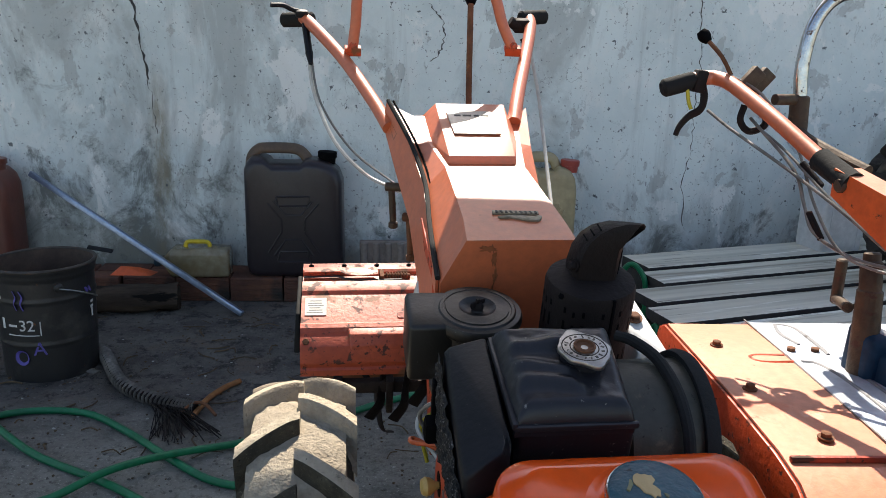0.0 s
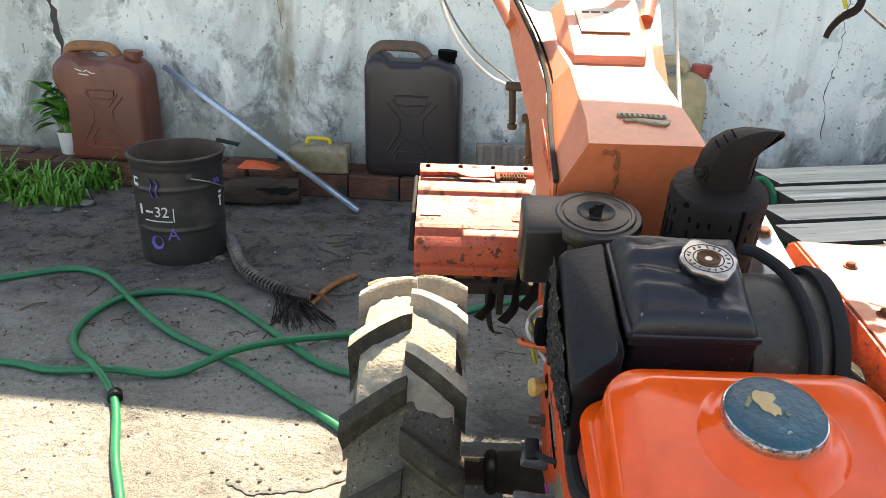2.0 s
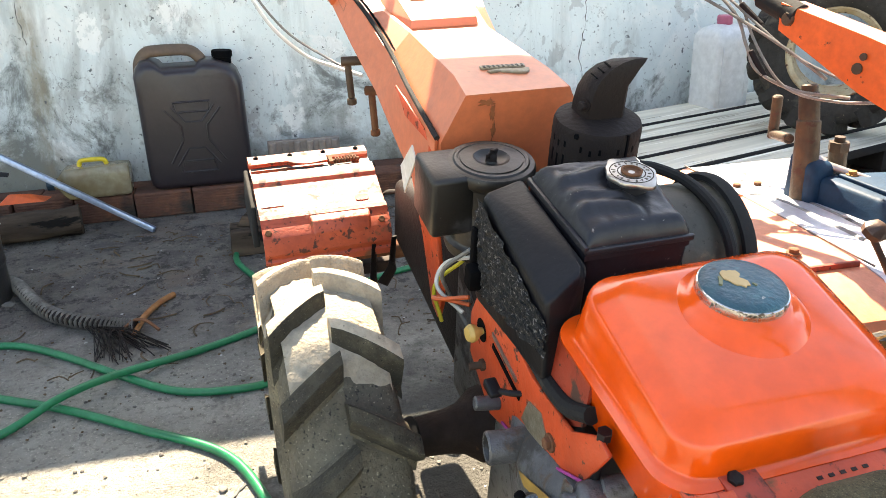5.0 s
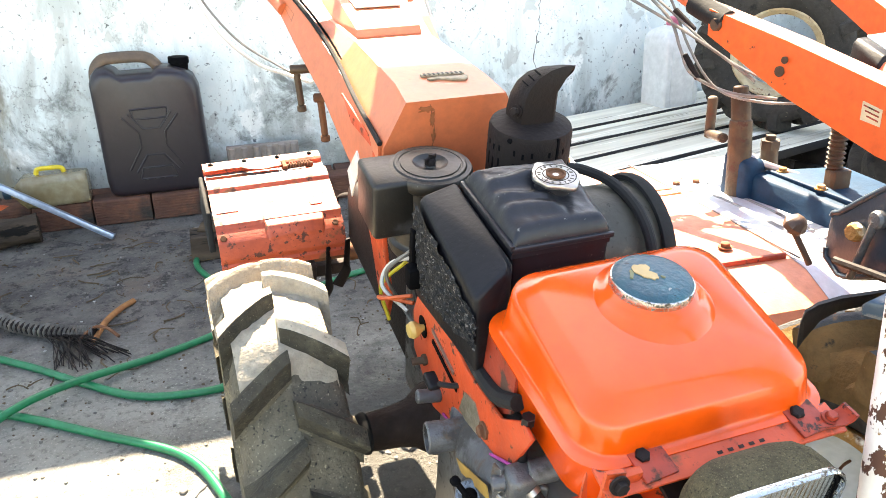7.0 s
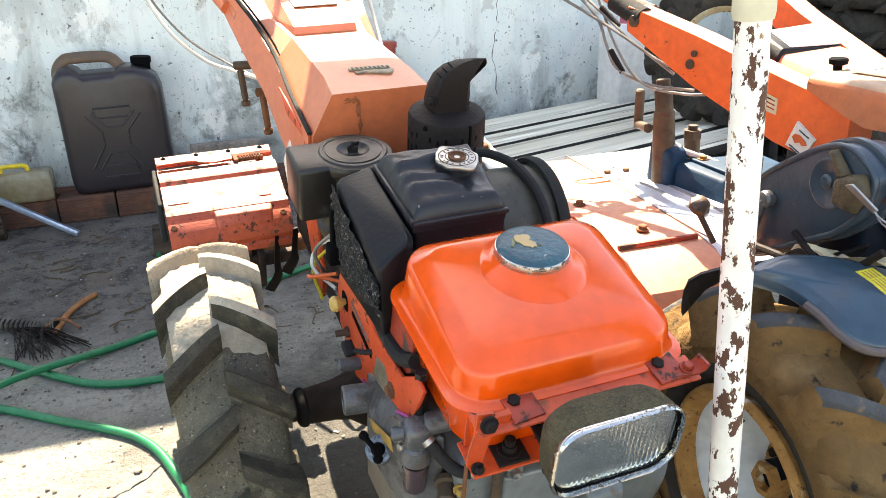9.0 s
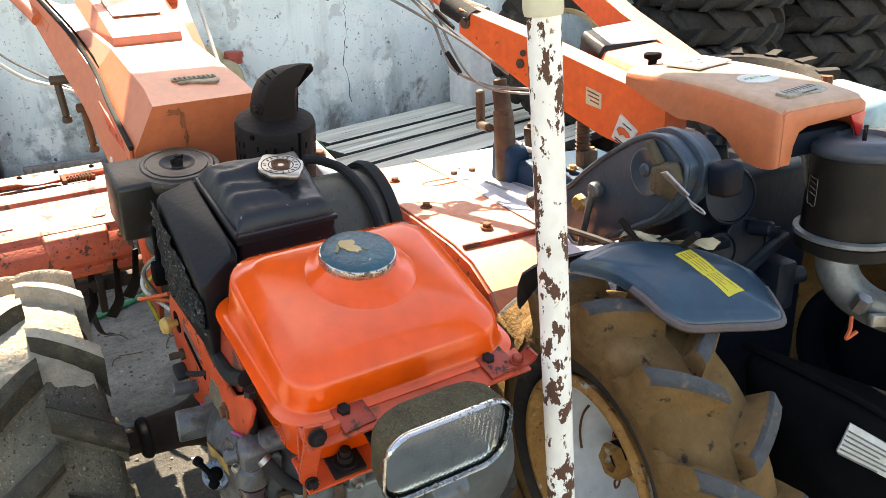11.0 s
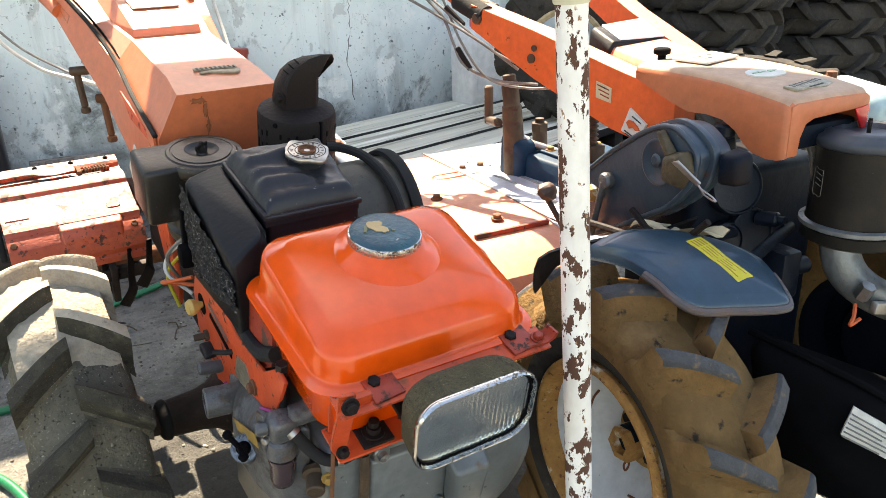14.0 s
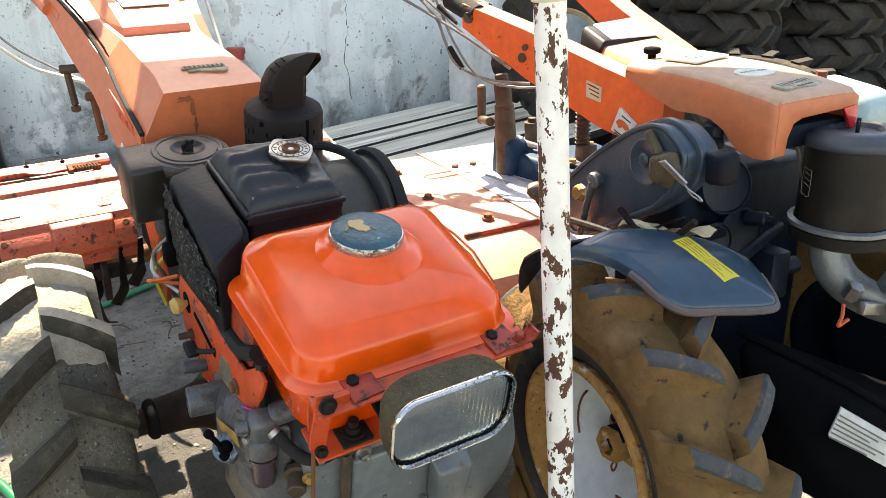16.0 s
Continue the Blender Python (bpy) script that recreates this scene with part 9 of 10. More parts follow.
# weathered blocks behind the first tractor
block = thing("wooden_block", pose(-0.215, 2.74, 0, 0, 0, 6), "dark weathered wooden block on the soil", "block", "loose blocks")
b = bmesh.new()
hull(b, [(-0.085, -0.045, 0), (0.10, -0.05, 0), (0.09, 0.06, 0), (-0.08, 0.055, 0), (-0.080, -0.042, 0.088), (0.10, -0.046, 0.082), (0.088, 0.058, 0.090), (-0.074, 0.052, 0.094)], 0.005)
part("block", b, WOOD_LOG, block)
block = thing("wooden_block", pose(-0.215, 2.76, 0.091, 0, 0, -14), "small weathered wooden offcut on a block", "block", "loose blocks")
b = bmesh.new()
hull(b, [(-0.05, -0.03, 0), (0.07, -0.035, 0), (0.06, 0.03, 0), (-0.04, 0.035, 0), (-0.03, -0.026, 0.034), (0.066, -0.03, 0.028), (0.056, 0.028, 0.032), (-0.022, 0.03, 0.038)], 0.004)
part("block", b, WOOD_LOG, block)

# ---- bricks along the wall ----
curb = thing("brick_row", pose(0, 3.3, 0), "row of dirty hollow clay bricks along the wall", "bricks", kind="structure")
t = bmesh.new()
box(t, (0, 0, 0), (0.212, 0.098, 0.10), (0, 0, 0), 0.004)
for k in range(9):
    for s in (-1, 1):
        box(t, (0, s * 0.0490, -0.042 + 0.0105 * k), (0.204, 0.005, 0.0062), (0, 0, 0), 0.0015, 1)
brick_mesh = None
rnd = random.Random(31)
for row, y in ((0, 0.0), (1, 0.098)):
    k = 0
    x = -3.2 + 0.08 * row
    while x < 1.2:
        if brick_mesh is None:
            first = part("brick", t, BRICK_MAT, curb)
            brick_mesh = first.data
            ob = first
        else:
            ob = new("brick", brick_mesh)
            ob.parent = curb
        ob.matrix_basis = pose(x, -0.035 + y + rnd.uniform(-0.008, 0.008) + (0.012 * x if x < -1.2 else 0), 0.050 + rnd.uniform(-0.002, 0.002), rnd.uniform(-1, 1), 0, rnd.uniform(-2.0, 2.0))
        x += 0.2175 + rnd.uniform(0, 0.006)

# ---- cans ----


def jerry_can(name, m, w, d, h, mat, handle_mat, cap_mat, label, bulge=0.0):
    """A moulded can: rounded shoulder under the cap, a carrying handle over the other shoulder, pressed panels."""
    ob = thing(name, m, label, "jerry can")
    line = [(-0.40, 0.0), (-0.46, 0.015), (-0.49, 0.045), (-0.5 + 0.2 * bulge, 0.12), (-0.5 + 0.3 * bulge, 0.30), (-0.5 + 0.3 * bulge, 0.46), (-0.5 + 0.1 * bulge, 0.57), (-0.5 - 0.8 * bulge, 0.65), (-0.5 - bulge, 0.74), (-0.5 - 0.8 * bulge, 0.82), (-0.47 - 0.4 * bulge, 0.875), (-0.42 - 0.2 * bulge, 0.915), (-0.34, 0.925), (-0.27, 0.90), (-0.24, 0.872), (0.08, 0.872), (0.11, 0.895), (0.16, 0.905), (0.28, 0.895), (0.385, 0.868), (0.455, 0.82), (0.495, 0.74), (0.5, 0.60), (0.5, 0.12), (0.49, 0.045), (0.46, 0.015), (0.40, 0.0)]
    b = bmesh.new()
    loft(b, [[(x * w * k, y * d, (z * k + 0.42 * (1 - k)) * h) for x, z in line] for y, k in ((-0.5, 0.86), (-0.49, 0.90), (-0.465, 0.935), (-0.42, 0.967), (-0.35, 0.99), (-0.25, 1.0), (0.25, 1.0), (0.35, 0.99), (0.42, 0.967), (0.465, 0.935), (0.5, 0.86))])
    part("body", b, mat, ob, smooth=60)
    y = -(d / 2 + 0.0005)
    for pts in ([(-0.26, 0.58), (-0.12, 0.46), (-0.12, 0.36), (-0.26, 0.20)], [(-0.20, 0.60), (-0.08, 0.49), (0.08, 0.49), (0.20, 0.60)], [(0.26, 0.58), (0.12, 0.46), (0.12, 0.36), (0.26, 0.20)], [(-0.20, 0.18), (-0.08, 0.30), (0.08, 0.30), (0.20, 0.18)],
                [(-0.17, 0.63), (0.17, 0.63), (0.15, 0.56), (-0.15, 0.56), (-0.17, 0.63)], [(-0.17, 0.13), (0.17, 0.13), (0.14, 0.21), (-0.14, 0.21), (-0.17, 0.13)]):
        b = bmesh.new()
        tube(b, [(px * w, y, pz * h) for px, pz in pts], 0.0042, 8, 1, None, 0.9)
        part("pressed_rib", b, mat, ob)
    b = bmesh.new()
    x0 = -0.46 - 0.5 * bulge
    tube(b, [(x0 * w, 0, 0.80 * h), ((x0 + 0.02) * w, 0, 0.895 * h), ((x0 + 0.09) * w, 0, 0.955 * h), (-0.28 * w, 0, 0.968 * h), (-0.04 * w, 0, 0.968 * h), (0.06 * w, 0, 0.950 * h), (0.12 * w, 0, 0.905 * h), (0.15 * w, 0, 0.86 * h)], 0.0165, 12, 6, None, 1.5)
    part("handle", b, handle_mat, ob, "moulded carrying handle")
    b = bmesh.new()
    lathe(b, [(0, 0.86 * h), (0.034, 0.86 * h), (0.034, 0.905 * h), (0.039, 0.907 * h), (0.039, 0.945 * h), (0.036, 0.951 * h), (0, 0.953 * h)], 24, pose(0.27 * w, 0, 0, 0, 3, 0))
    part("cap", b, cap_mat, ob, "screw cap")
    return ob


jerry_can("jerry_can", pose(-0.405, 3.305, 0.100, 0, 0, 1), 0.395, 0.17, 0.545, CAN_DARK, CAN_BROWN, DARK_PLASTIC, "grimy black plastic jerry can standing on the bricks", 0.0)
red = jerry_can("jerry_can", pose(-1.715, 3.300, 0.100, 0, 0, -2), 0.365, 0.17, 0.492, CAN_RED, CAN_TAN, CAN_RED, "dirty red-brown plastic jerry can with tan handle", 0.11)
b = bmesh.new()
for x, z, w, r in ((-0.075, 0.405, 0.03, 20), (-0.045, 0.403, 0.02, -18), (-0.025, 0.398, 0.016, 25), (-0.055, 0.388, 0.045, 5), (-0.01, 0.394, 0.018, -10)):
    box(b, (x - 0.01, -0.0854, z - 0.016), (w, 0.001, 0.004), (0, r, 0))
part("scrawl", b, PRINT_WHITE, red, "white paint scrawl")
jerry_can("jerry_can", pose(0.640, 3.300, 0.100, 0, 0, 0), 0.22, 0.15, 0.53, CAN_BEIGE, CAN_BEIGE, CAP_RED, "stained beige plastic can with red cap", 0.0)

# white jug on the deck
jug = thing("white_jug", pose(1.812, 3.215, 0.272, 0, 0, 12), "milky white square plastic container with pink cap on the deck", "jug")
b = bmesh.new()
rings = []
for z, k in ((0, 0.97), (0.008, 1.0), (0.27, 1.0), (0.30, 0.97), (0.325, 0.80), (0.338, 0.50), (0.345, 0.32)):
    rings.append([(x, y, z) for x, y in rounded(0.195 * k, 0.16 * k, 0.014 * k, 4)])
loft(b, rings)
part("body", b, JUG_WHITE, jug, smooth=50)
for x in (-0.066, 0.066):
    b = bmesh.new()
    box(b, (x, -0.0805, 0.14), (0.004, 0.004, 0.25), (0, 0, 0), 0.0015)
    part("pressed_rib", b, JUG_WHITE, jug)
b = bmesh.new()
lathe(b, [(0, 0.34), (0.030, 0.34), (0.032, 0.345), (0.032, 0.375), (0.028, 0.38), (0, 0.38)], 24)
part("cap", b, CAP_PINK, jug, "pink screw cap")
b = bmesh.new()
tube(b, [(0.05, 0, 0.32), (0.10, 0, 0.335), (0.125, 0, 0.30), (0.122, 0, 0.22)], 0.014, 10)
part("handle", b, JUG_WHITE, jug)

# small jug lying by the bricks, and a low pale tub by the red can
bot = thing("lying_bottle", pose(-0.800, 3.250, 0.100, 0, 0, 3), "cloudy square plastic bottle lying on the bricks", "bottle")
b = bmesh.new()
rings = []
for x, k in ((-0.150, 0.30), (-0.142, 0.32), (-0.135, 0.34), (-0.115, 0.75), (-0.095, 1.0), (0.10, 1.0), (0.125, 0.96), (0.13, 0.85)):
    rings.append([(x, y, z + 0.062) for y, z in rounded(0.12 * k, 0.12 * k, 0.025 * k, 5)])
loft(b, rings)
part("body", b, BOTTLE, bot, smooth=50)
b = bmesh.new()
cyl(b, (-0.175, 0, 0.062), (-0.148, 0, 0.062), 0.024, bev=0.003)
part("cap", b, BLUE_PAINT, bot, "dark blue cap")
b = bmesh.new()
tube(b, [(-0.05, 0, 0.122), (-0.04, 0, 0.142), (0.0, 0, 0.144), (0.04, 0, 0.141), (0.05, 0, 0.122)], 0.009, 8)
part("handle", b, YELLOW_PLASTIC, bot, "bright yellow handle")
tub = thing("plastic_tub", pose(-1.95, 3.33, 0.100), "small pale plastic tub beside the red can", "tub")
b = bmesh.new()
lathe(b, [(0, 0), (0.042, 0), (0.046, 0.005), (0.052, 0.095), (0.054, 0.10), (0.050, 0.10), (0.044, 0.01), (0, 0.008)], 24)
part("body", b, JUG_WHITE, tub)
rag = thing("orange_scrap", pose(-1.07, 3.255, 0.100), "scrap of orange plastic on the bricks", "scrap")
b = bmesh.new()
hull(b, [(-0.09, -0.03, 0), (0.08, -0.03, 0), (0.10, 0.03, 0), (-0.07, 0.04, 0), (-0.05, 0, 0.035), (0.02, 0.01, 0.028), (0.06, 0.0, 0.012)], 0.004)
part("scrap", b, ORANGE_BRIGHT, rag)

# ribbed clay tile leaning behind the cover
tile = thing("roof_tile", pose(0.005, 3.305, 0.102, 8, 0, 0), "mossy ribbed clay tile standing on the bricks", "tile")
b = bmesh.new()
box(b, (0, 0, 0.075), (0.29, 0.022, 0.15), (0, 0, 0), 0.004)
for k in range(6):
    cyl(b, (-0.125 + 0.05 * k, -0.012, 0.004), (-0.125 + 0.05 * k, -0.012, 0.146), 0.014, bev=0.003)
part("tile", b, TILE_MAT, tile)

# ---- log, bar, pail, broom ----
log = thing("log", pose(-0.995, 3.085, 0.0, 0, 0, 9), "short weathered log with cracked bark", "log")
rnd = random.Random(41)
b = bmesh.new()
rings = []
for i, x in enumerate(np.linspace(-0.19, 0.15, 12)):
    rings.append([(x + rnd.uniform(-0.004, 0.004), (0.055 + 0.004 * math.sin(3 * a + i * 0.4) + rnd.uniform(-0.0025, 0.0025)) * math.cos(a), 0.055 + (0.053 + 0.004 * math.sin(2 * a + i)) * math.sin(a) + rnd.uniform(-0.002, 0.002)) for a in (2 * math.pi * k / 22 for k in range(22))])
loft(b, rings)
part("log", b, WOOD_LOG, log, smooth=25)
bar = thing("steel_bar", pose(0, 0, 0), "galvanised steel bar leaning from the soil to the wall", "bar")
b = bmesh.new()
p0, p1 = Vector((-0.583, 3.030, 0.012)), Vector((-1.500, 3.372, 0.492))
m = axis_pose(p0, p1)
t = bmesh.new()
prism(t, [(-0.0105, -0.0105), (0.0105, -0.0105), (0.0105, 0.0105), (-0.0105, 0.0105)], (p1 - p0).length, None, 0.001)
put(b, t, m @ pose(0, 0, 0, 0, 0, 12))
part("bar", b, GALV, bar)

PAIL = pose(-1.098, 2.545, 0, 0, 0, 0)
pail = thing("pail", PAIL, "dented black steel pail with white and purple lettering", "pail")
b = bmesh.new()
prof = [(0.0, 0.006), (0.134, 0.006), (0.137, 0.0), (0.140, 0.0), (0.1405, 0.010), (0.1407, 0.018), (0.1423, 0.107), (0.1425, 0.115), (0.1450, 0.119), (0.1455, 0.125), (0.1430, 0.130), (0.1432, 0.138), (0.1448, 0.247), (0.1450, 0.255), (0.1475, 0.259), (0.1480, 0.265), (0.1455, 0.270), (0.1457, 0.278), (0.1464, 0.318), (0.1465, 0.325), (0.1500, 0.330), (0.1515, 0.340), (0.1530, 0.350), (0.1560, 0.354), (0.1565, 0.360), (0.1535, 0.365), (0.1480, 0.362)]
t = bmesh.new()
lathe(t, prof, 64)
rnd = random.Random(51)
for v in t.verts:
    a = math.atan2(v.co.y, v.co.x)
    k = 1 + 0.012 * math.sin(2 * a + 1) * (v.co.z / 0.36) + 0.006 * noise.noise(Vector((math.cos(a) * 2, math.sin(a) * 2, v.co.z * 9)))
    v.co.x *= k
    v.co.y *= k
put(b, t)
part("body", b, PAIL_MAT, pail, smooth=40)
b = bmesh.new()
t = bmesh.new()
lathe(t, [(0.1480, 0.362), (0.1450, 0.352), (0.1415, 0.10), (0.136, 0.012), (0, 0.012)], 64)
for v in t.verts:
    a = math.atan2(v.co.y, v.co.x)
    k = 1 + 0.012 * math.sin(2 * a + 1) * (v.co.z / 0.36)
    v.co.x *= k
    v.co.y *= k
put(b, t)
rim_line = [(k * math.cos(a), k * math.sin(a), 0.361) for a, k in ((2 * math.pi * i / 40, 0.1525 * (1 + 0.012 * math.sin(4 * math.pi * i / 40 + 1))) for i in range(41))]
t = bmesh.new()
tube(t, rim_line, 0.0058, 8, 1)
part("rim", t, PAIL_RIM, pail, "brown rolled rim", smooth=60)
part("inside", b, PAIL_IN, pail, "rusty brown inside", smooth=40)
for a in (-51, 129):
    b = bmesh.new()
    lathe(b, [(0, 0), (0.014, 0), (0.014, 0.005), (0.006, 0.010), (0, 0.010)], 14, pose(0, 0, 0.305, 0, 0, a) @ pose(0.145, 0, 0, 0, 90, 0))
    part("handle_lug", b, PAIL_MAT, pail)
b = bmesh.new()
tube(b, [(0.097, -0.120, 0.303), (0.132, -0.088, 0.288), (0.153, -0.050, 0.268), (0.163, -0.005, 0.246)], 0.0024, 8)
part("wire_handle", b, STEEL, pail, "thin wire handle")


def round_pail(t, a0, z0, r=0.1475, name="print", mat=None, label=""):
    """Bend flat letters or shapes round the pail at the angle a0 and height z0."""
    for v in t.verts:
        a = radians(a0) + v.co.x / r
        rr = r + v.co.z
        v.co = Vector((rr * math.cos(a), rr * math.sin(a), z0 + v.co.y))
    return part(name, t, mat or PRINT_WHITE, pail, label, smooth=0)


def bars(rects):
    t = bmesh.new()
    for x, y, w, h in rects:
        n = max(1, int(w / 0.006))
        for k in range(n):
            box(t, (x - w / 2 + w * (k + 0.5) / n, y, 0.0004), (w / n, h, 0.0008))
    return t


round_pail(lettering("32", 0.050), -91, 0.188, 0.1440, "number", PRINT_WHITE, "white number 32")
round_pail(bars([(0, 0, 0.030, 0.007)]), -109, 0.188, 0.1440, "dash", PRINT_WHITE)
round_pail(bars([(0, 0, 0.012, 0.034)]), -124, 0.192, 0.1440, "mark", PRINT_WHITE)
round_pail(bars([(0, 0, 0.100, 0.003), (0.055, 0.022, 0.003, 0.046)]), -97, 0.158, 0.1440, "frame_line", PRINT_WHITE)
round_pail(bars([(0, 0, 0.026, 0.010), (0.0, 0.022, 0.026, 0.006), (-0.010, 0.011, 0.006, 0.028)]), -128, 0.275, 0.1470, "mark", PRINT_WHITE)
round_pail(bars([(0, 0.0, 0.016, 0.008), (0.004, 0.016, 0.016, 0.008), (0, -0.018, 0.008, 0.03)]), -6, 0.215, 0.1470, "mark", PRINT_WHITE)
for k, a in enumerate((-104, -96)):
    t = bmesh.new()
    tube(t, [(0, 0.034, 0), (0.009, 0.014, 0), (0.002, -0.006, 0), (0.010, -0.028, 0)], 0.0065, 6, 5, None, 0.15)
    round_pail(t, a, 0.268, 0.1475, "wave", PRINT_PURPLE, "purple wavy mark")
round_pail(lettering("A", 0.060), -78, 0.112, 0.1440, "letter", PRINT_PURPLE, "purple letter")
t = bmesh.new()
tube(t, [(0.018 * math.cos(a), 0.020 * math.sin(a), 0) for a in np.linspace(0, 2 * math.pi, 13)], 0.0065, 6, 4, None, 0.15)
round_pail(t, -100, 0.085, 0.1435, "ring", PRINT_PURPLE, "purple ring mark")
t = bmesh.new()
tube(t, [(-0.012, 0.02, 0), (0.0, 0.0, 0), (0.002, 0.02, 0), (0.014, 0.0, 0)], 0.0045, 6, 5, None, 0.15)
round_pail(t, -12, 0.265, 0.1475, "scribble", PRINT_PURPLE, "purple scribble")

RUSTY_WIRE = material("dull_wire", (0.24, 0.22, 0.20), (0.10, 0.09, 0.08), 0.5, 0.3, 20, 0.2, 100)
broom = thing("wire_brush", pose(0, 0, 0), "dark wire-bound brush with splayed bristles", "brush")
spine = [(-0.985, 2.64, 0.020), (-0.93, 2.56, 0.024), (-0.86, 2.43, 0.026), (-0.79, 2.33, 0.026), (-0.69, 2.255, 0.024), (-0.60, 2.215, 0.020), (-0.545, 2.20, 0.018)]
b = bmesh.new()
tube(b, spine, 0.0185, 10)
part("spine", b, BLACK_MATT, broom)
line = glide(spine, 14)
b = bmesh.new()
for i in range(1, len(line) - 1):
    d = (line[i + 1] - line[i - 1]).normalized()
    lathe(b, [(0.0170, -0.0030), (0.0242, 0.0), (0.0170, 0.0030)], 9, axis_pose(line[i], line[i] + d + Vector((0.25 * (-1) ** i, 0.25 * (-1) ** i, 0))))
tagged(part("binding", b, RUSTY_WIRE, broom, "dull wire binding", whole=True), kind="stuff")
rnd = random.Random(61)
b = bmesh.new()
for k in range(46):
    p = Vector((-0.70, 2.25, 0.02)).lerp(Vector((-0.58, 2.20, 0.02)), rnd.random())
    q = Vector((-0.50 + rnd.uniform(-0.14, 0.06), 2.06 + rnd.uniform(-0.05, 0.08), 0.004))
    tube(b, [p, p.lerp(q, 0.5) + Vector((0, 0, rnd.uniform(0.0, 0.02))), q], 0.0016, 4, 3)
tagged(part("bristles", b, BLACK_MATT, broom, "dark stiff bristles", whole=True), kind="stuff")
b = bmesh.new()
tube(b, [(-0.585, 2.17, 0.015), (-0.55, 2.20, 0.035), (-0.515, 2.20, 0.03), (-0.48, 2.17, 0.012)], 0.005, 6)
part("tie", b, RUSTY, broom)
hook = thing("rusty_hook", pose(0, 0, 0), "bent rusty orange rod lying on the soil", "rod")
b = bmesh.new()
tube(b, [(-0.545, 2.155, 0.010), (-0.54, 2.22, 0.010), (-0.525, 2.29, 0.012), (-0.495, 2.36, 0.012), (-0.462, 2.41, 0.010)], 0.009, 8)
part("rod", b, material("rust_orange_rod", (0.36, 0.15, 0.04), (0.24, 0.09, 0.03), 0.7, 0.0, 20, 0.3, 100), hook)
scrap = thing("metal_scrap", pose(0, 0, 0), "flat pale scrap under the pail", "scrap")
b = bmesh.new()
hull(b, [(-0.985, 2.49, 0.003), (-0.94, 2.47, 0.003), (-0.925, 2.49, 0.006), (-0.96, 2.51, 0.006), (-0.95, 2.485, 0.010)], 0.001)
part("scrap", b, STONE, scrap)
tool = thing("black_hook", pose(-0.945, 2.64, 0.362), "black metal hook lying across the pail rim", "tool")
b = bmesh.new()
tube(b, [(-0.055, 0.02, 0.012), (-0.02, 0.012, 0.009), (0.015, 0.004, 0.006), (0.032, 0.0, 0.004)], 0.008, 8, 4, None, 0.4)
part("hook", b, BLACK_PAINT, tool)

# ---- green hose ----
hose = thing("garden_hose", pose(0, 0, 0), "green garden hose lying in loops on the ground", "hose")
R = 0.0100
strands = [
    [(-2.4, 2.05, R), (-2.0, 2.06, R), (-1.75, 2.12, R), (-1.562, 2.199, R), (-1.40, 2.305, R), (-1.27, 2.286, R), (-1.149, 2.183, R), (-1.041, 2.061, 0.030), (-0.883, 1.944, R), (-0.660, 1.815, R), (-0.477, 1.685, R), (-0.29, 1.545, R), (-0.205, 1.38, R), (-0.16, 1.20, R), (-0.16, 0.95, R), (-0.20, 0.6, R)],
    [(-2.4, 1.70, R), (-1.8, 1.745, R), (-1.24, 1.727, R), (-1.103, 1.706, R), (-0.925, 1.713, 0.022), (-0.784, 1.735, R), (-0.660, 1.82, 0.038), (-0.546, 1.905, 0.034), (-0.366, 2.02, R), (-0.20, 2.11, R), (-0.088, 2.203, R), (0.02, 2.28, R), (0.25, 2.40, R), (0.55, 2.46, R), (0.80, 2.42, 0.10), (0.835, 2.36, 0.23), (0.83, 2.28, 0.15), (0.80, 2.2, R)],
    [(-0.55, 1.02, R), (-0.677, 1.258, R), (-0.758, 1.394, R), (-0.865, 1.597, R), (-0.957, 1.690, 0.040), (-1.085, 1.813, R), (-1.142, 1.918, R), (-1.145, 2.044, 0.013), (-1.10, 2.142, 0.014), (-0.999, 2.196, R), (-0.848, 2.181, R), (-0.705, 2.08, R), (-0.555, 1.945, R), (-0.42, 1.835, R), (-0.308, 1.80, R), (-0.18, 1.81, R), (-0.09, 1.92, R), (-0.10, 2.10, 0.02), (-0.19, 2.40, R), (-0.28, 2.66, R), (-0.20, 2.85, R), (0.1, 2.95, R)],
]
for pts in strands:
    b = bmesh.new()
    tube(b, pts, R, 12, 8)
    part("hose_length", b, HOSE_GREEN, hose, smooth=60)
b = bmesh.new()
cyl(b, (-0.868, 1.605, R), (-0.882, 1.63, R), 0.018, bev=0.003)
part("coupling", b, BLACK_PAINT, hose, "black hose coupling")

# ---- tyres behind ----
b = bmesh.new()
tube(b, [(0.955, 2.70, 0.012), (0.925, 2.735, 0.06), (0.916, 2.738, 0.15), (0.914, 2.744, 0.225), (0.903, 2.752, 0.275), (0.870, 2.768, 0.310), (0.842, 2.782, 0.285), (0.828, 2.79, 0.18), (0.815, 2.80, 0.06), (0.78, 2.81, 0.012)], R, 10)
part("hose_loop", b, HOSE_GREEN, hose)
old = thing("old_tyre", pose(2.86, 2.86, 0), "old grey farm tyre lying in a stack", "tyre", "stacked tyres")
lug_tyre(old, pose(0, 0, 0.083) @ pose(0, 0, 0, 0, 90, 0), 0.37, 0.165, 12, 0.034, 0.20, 0.24, 0, 15, 0.015, TYRE_OLD, TYRE_OLD)
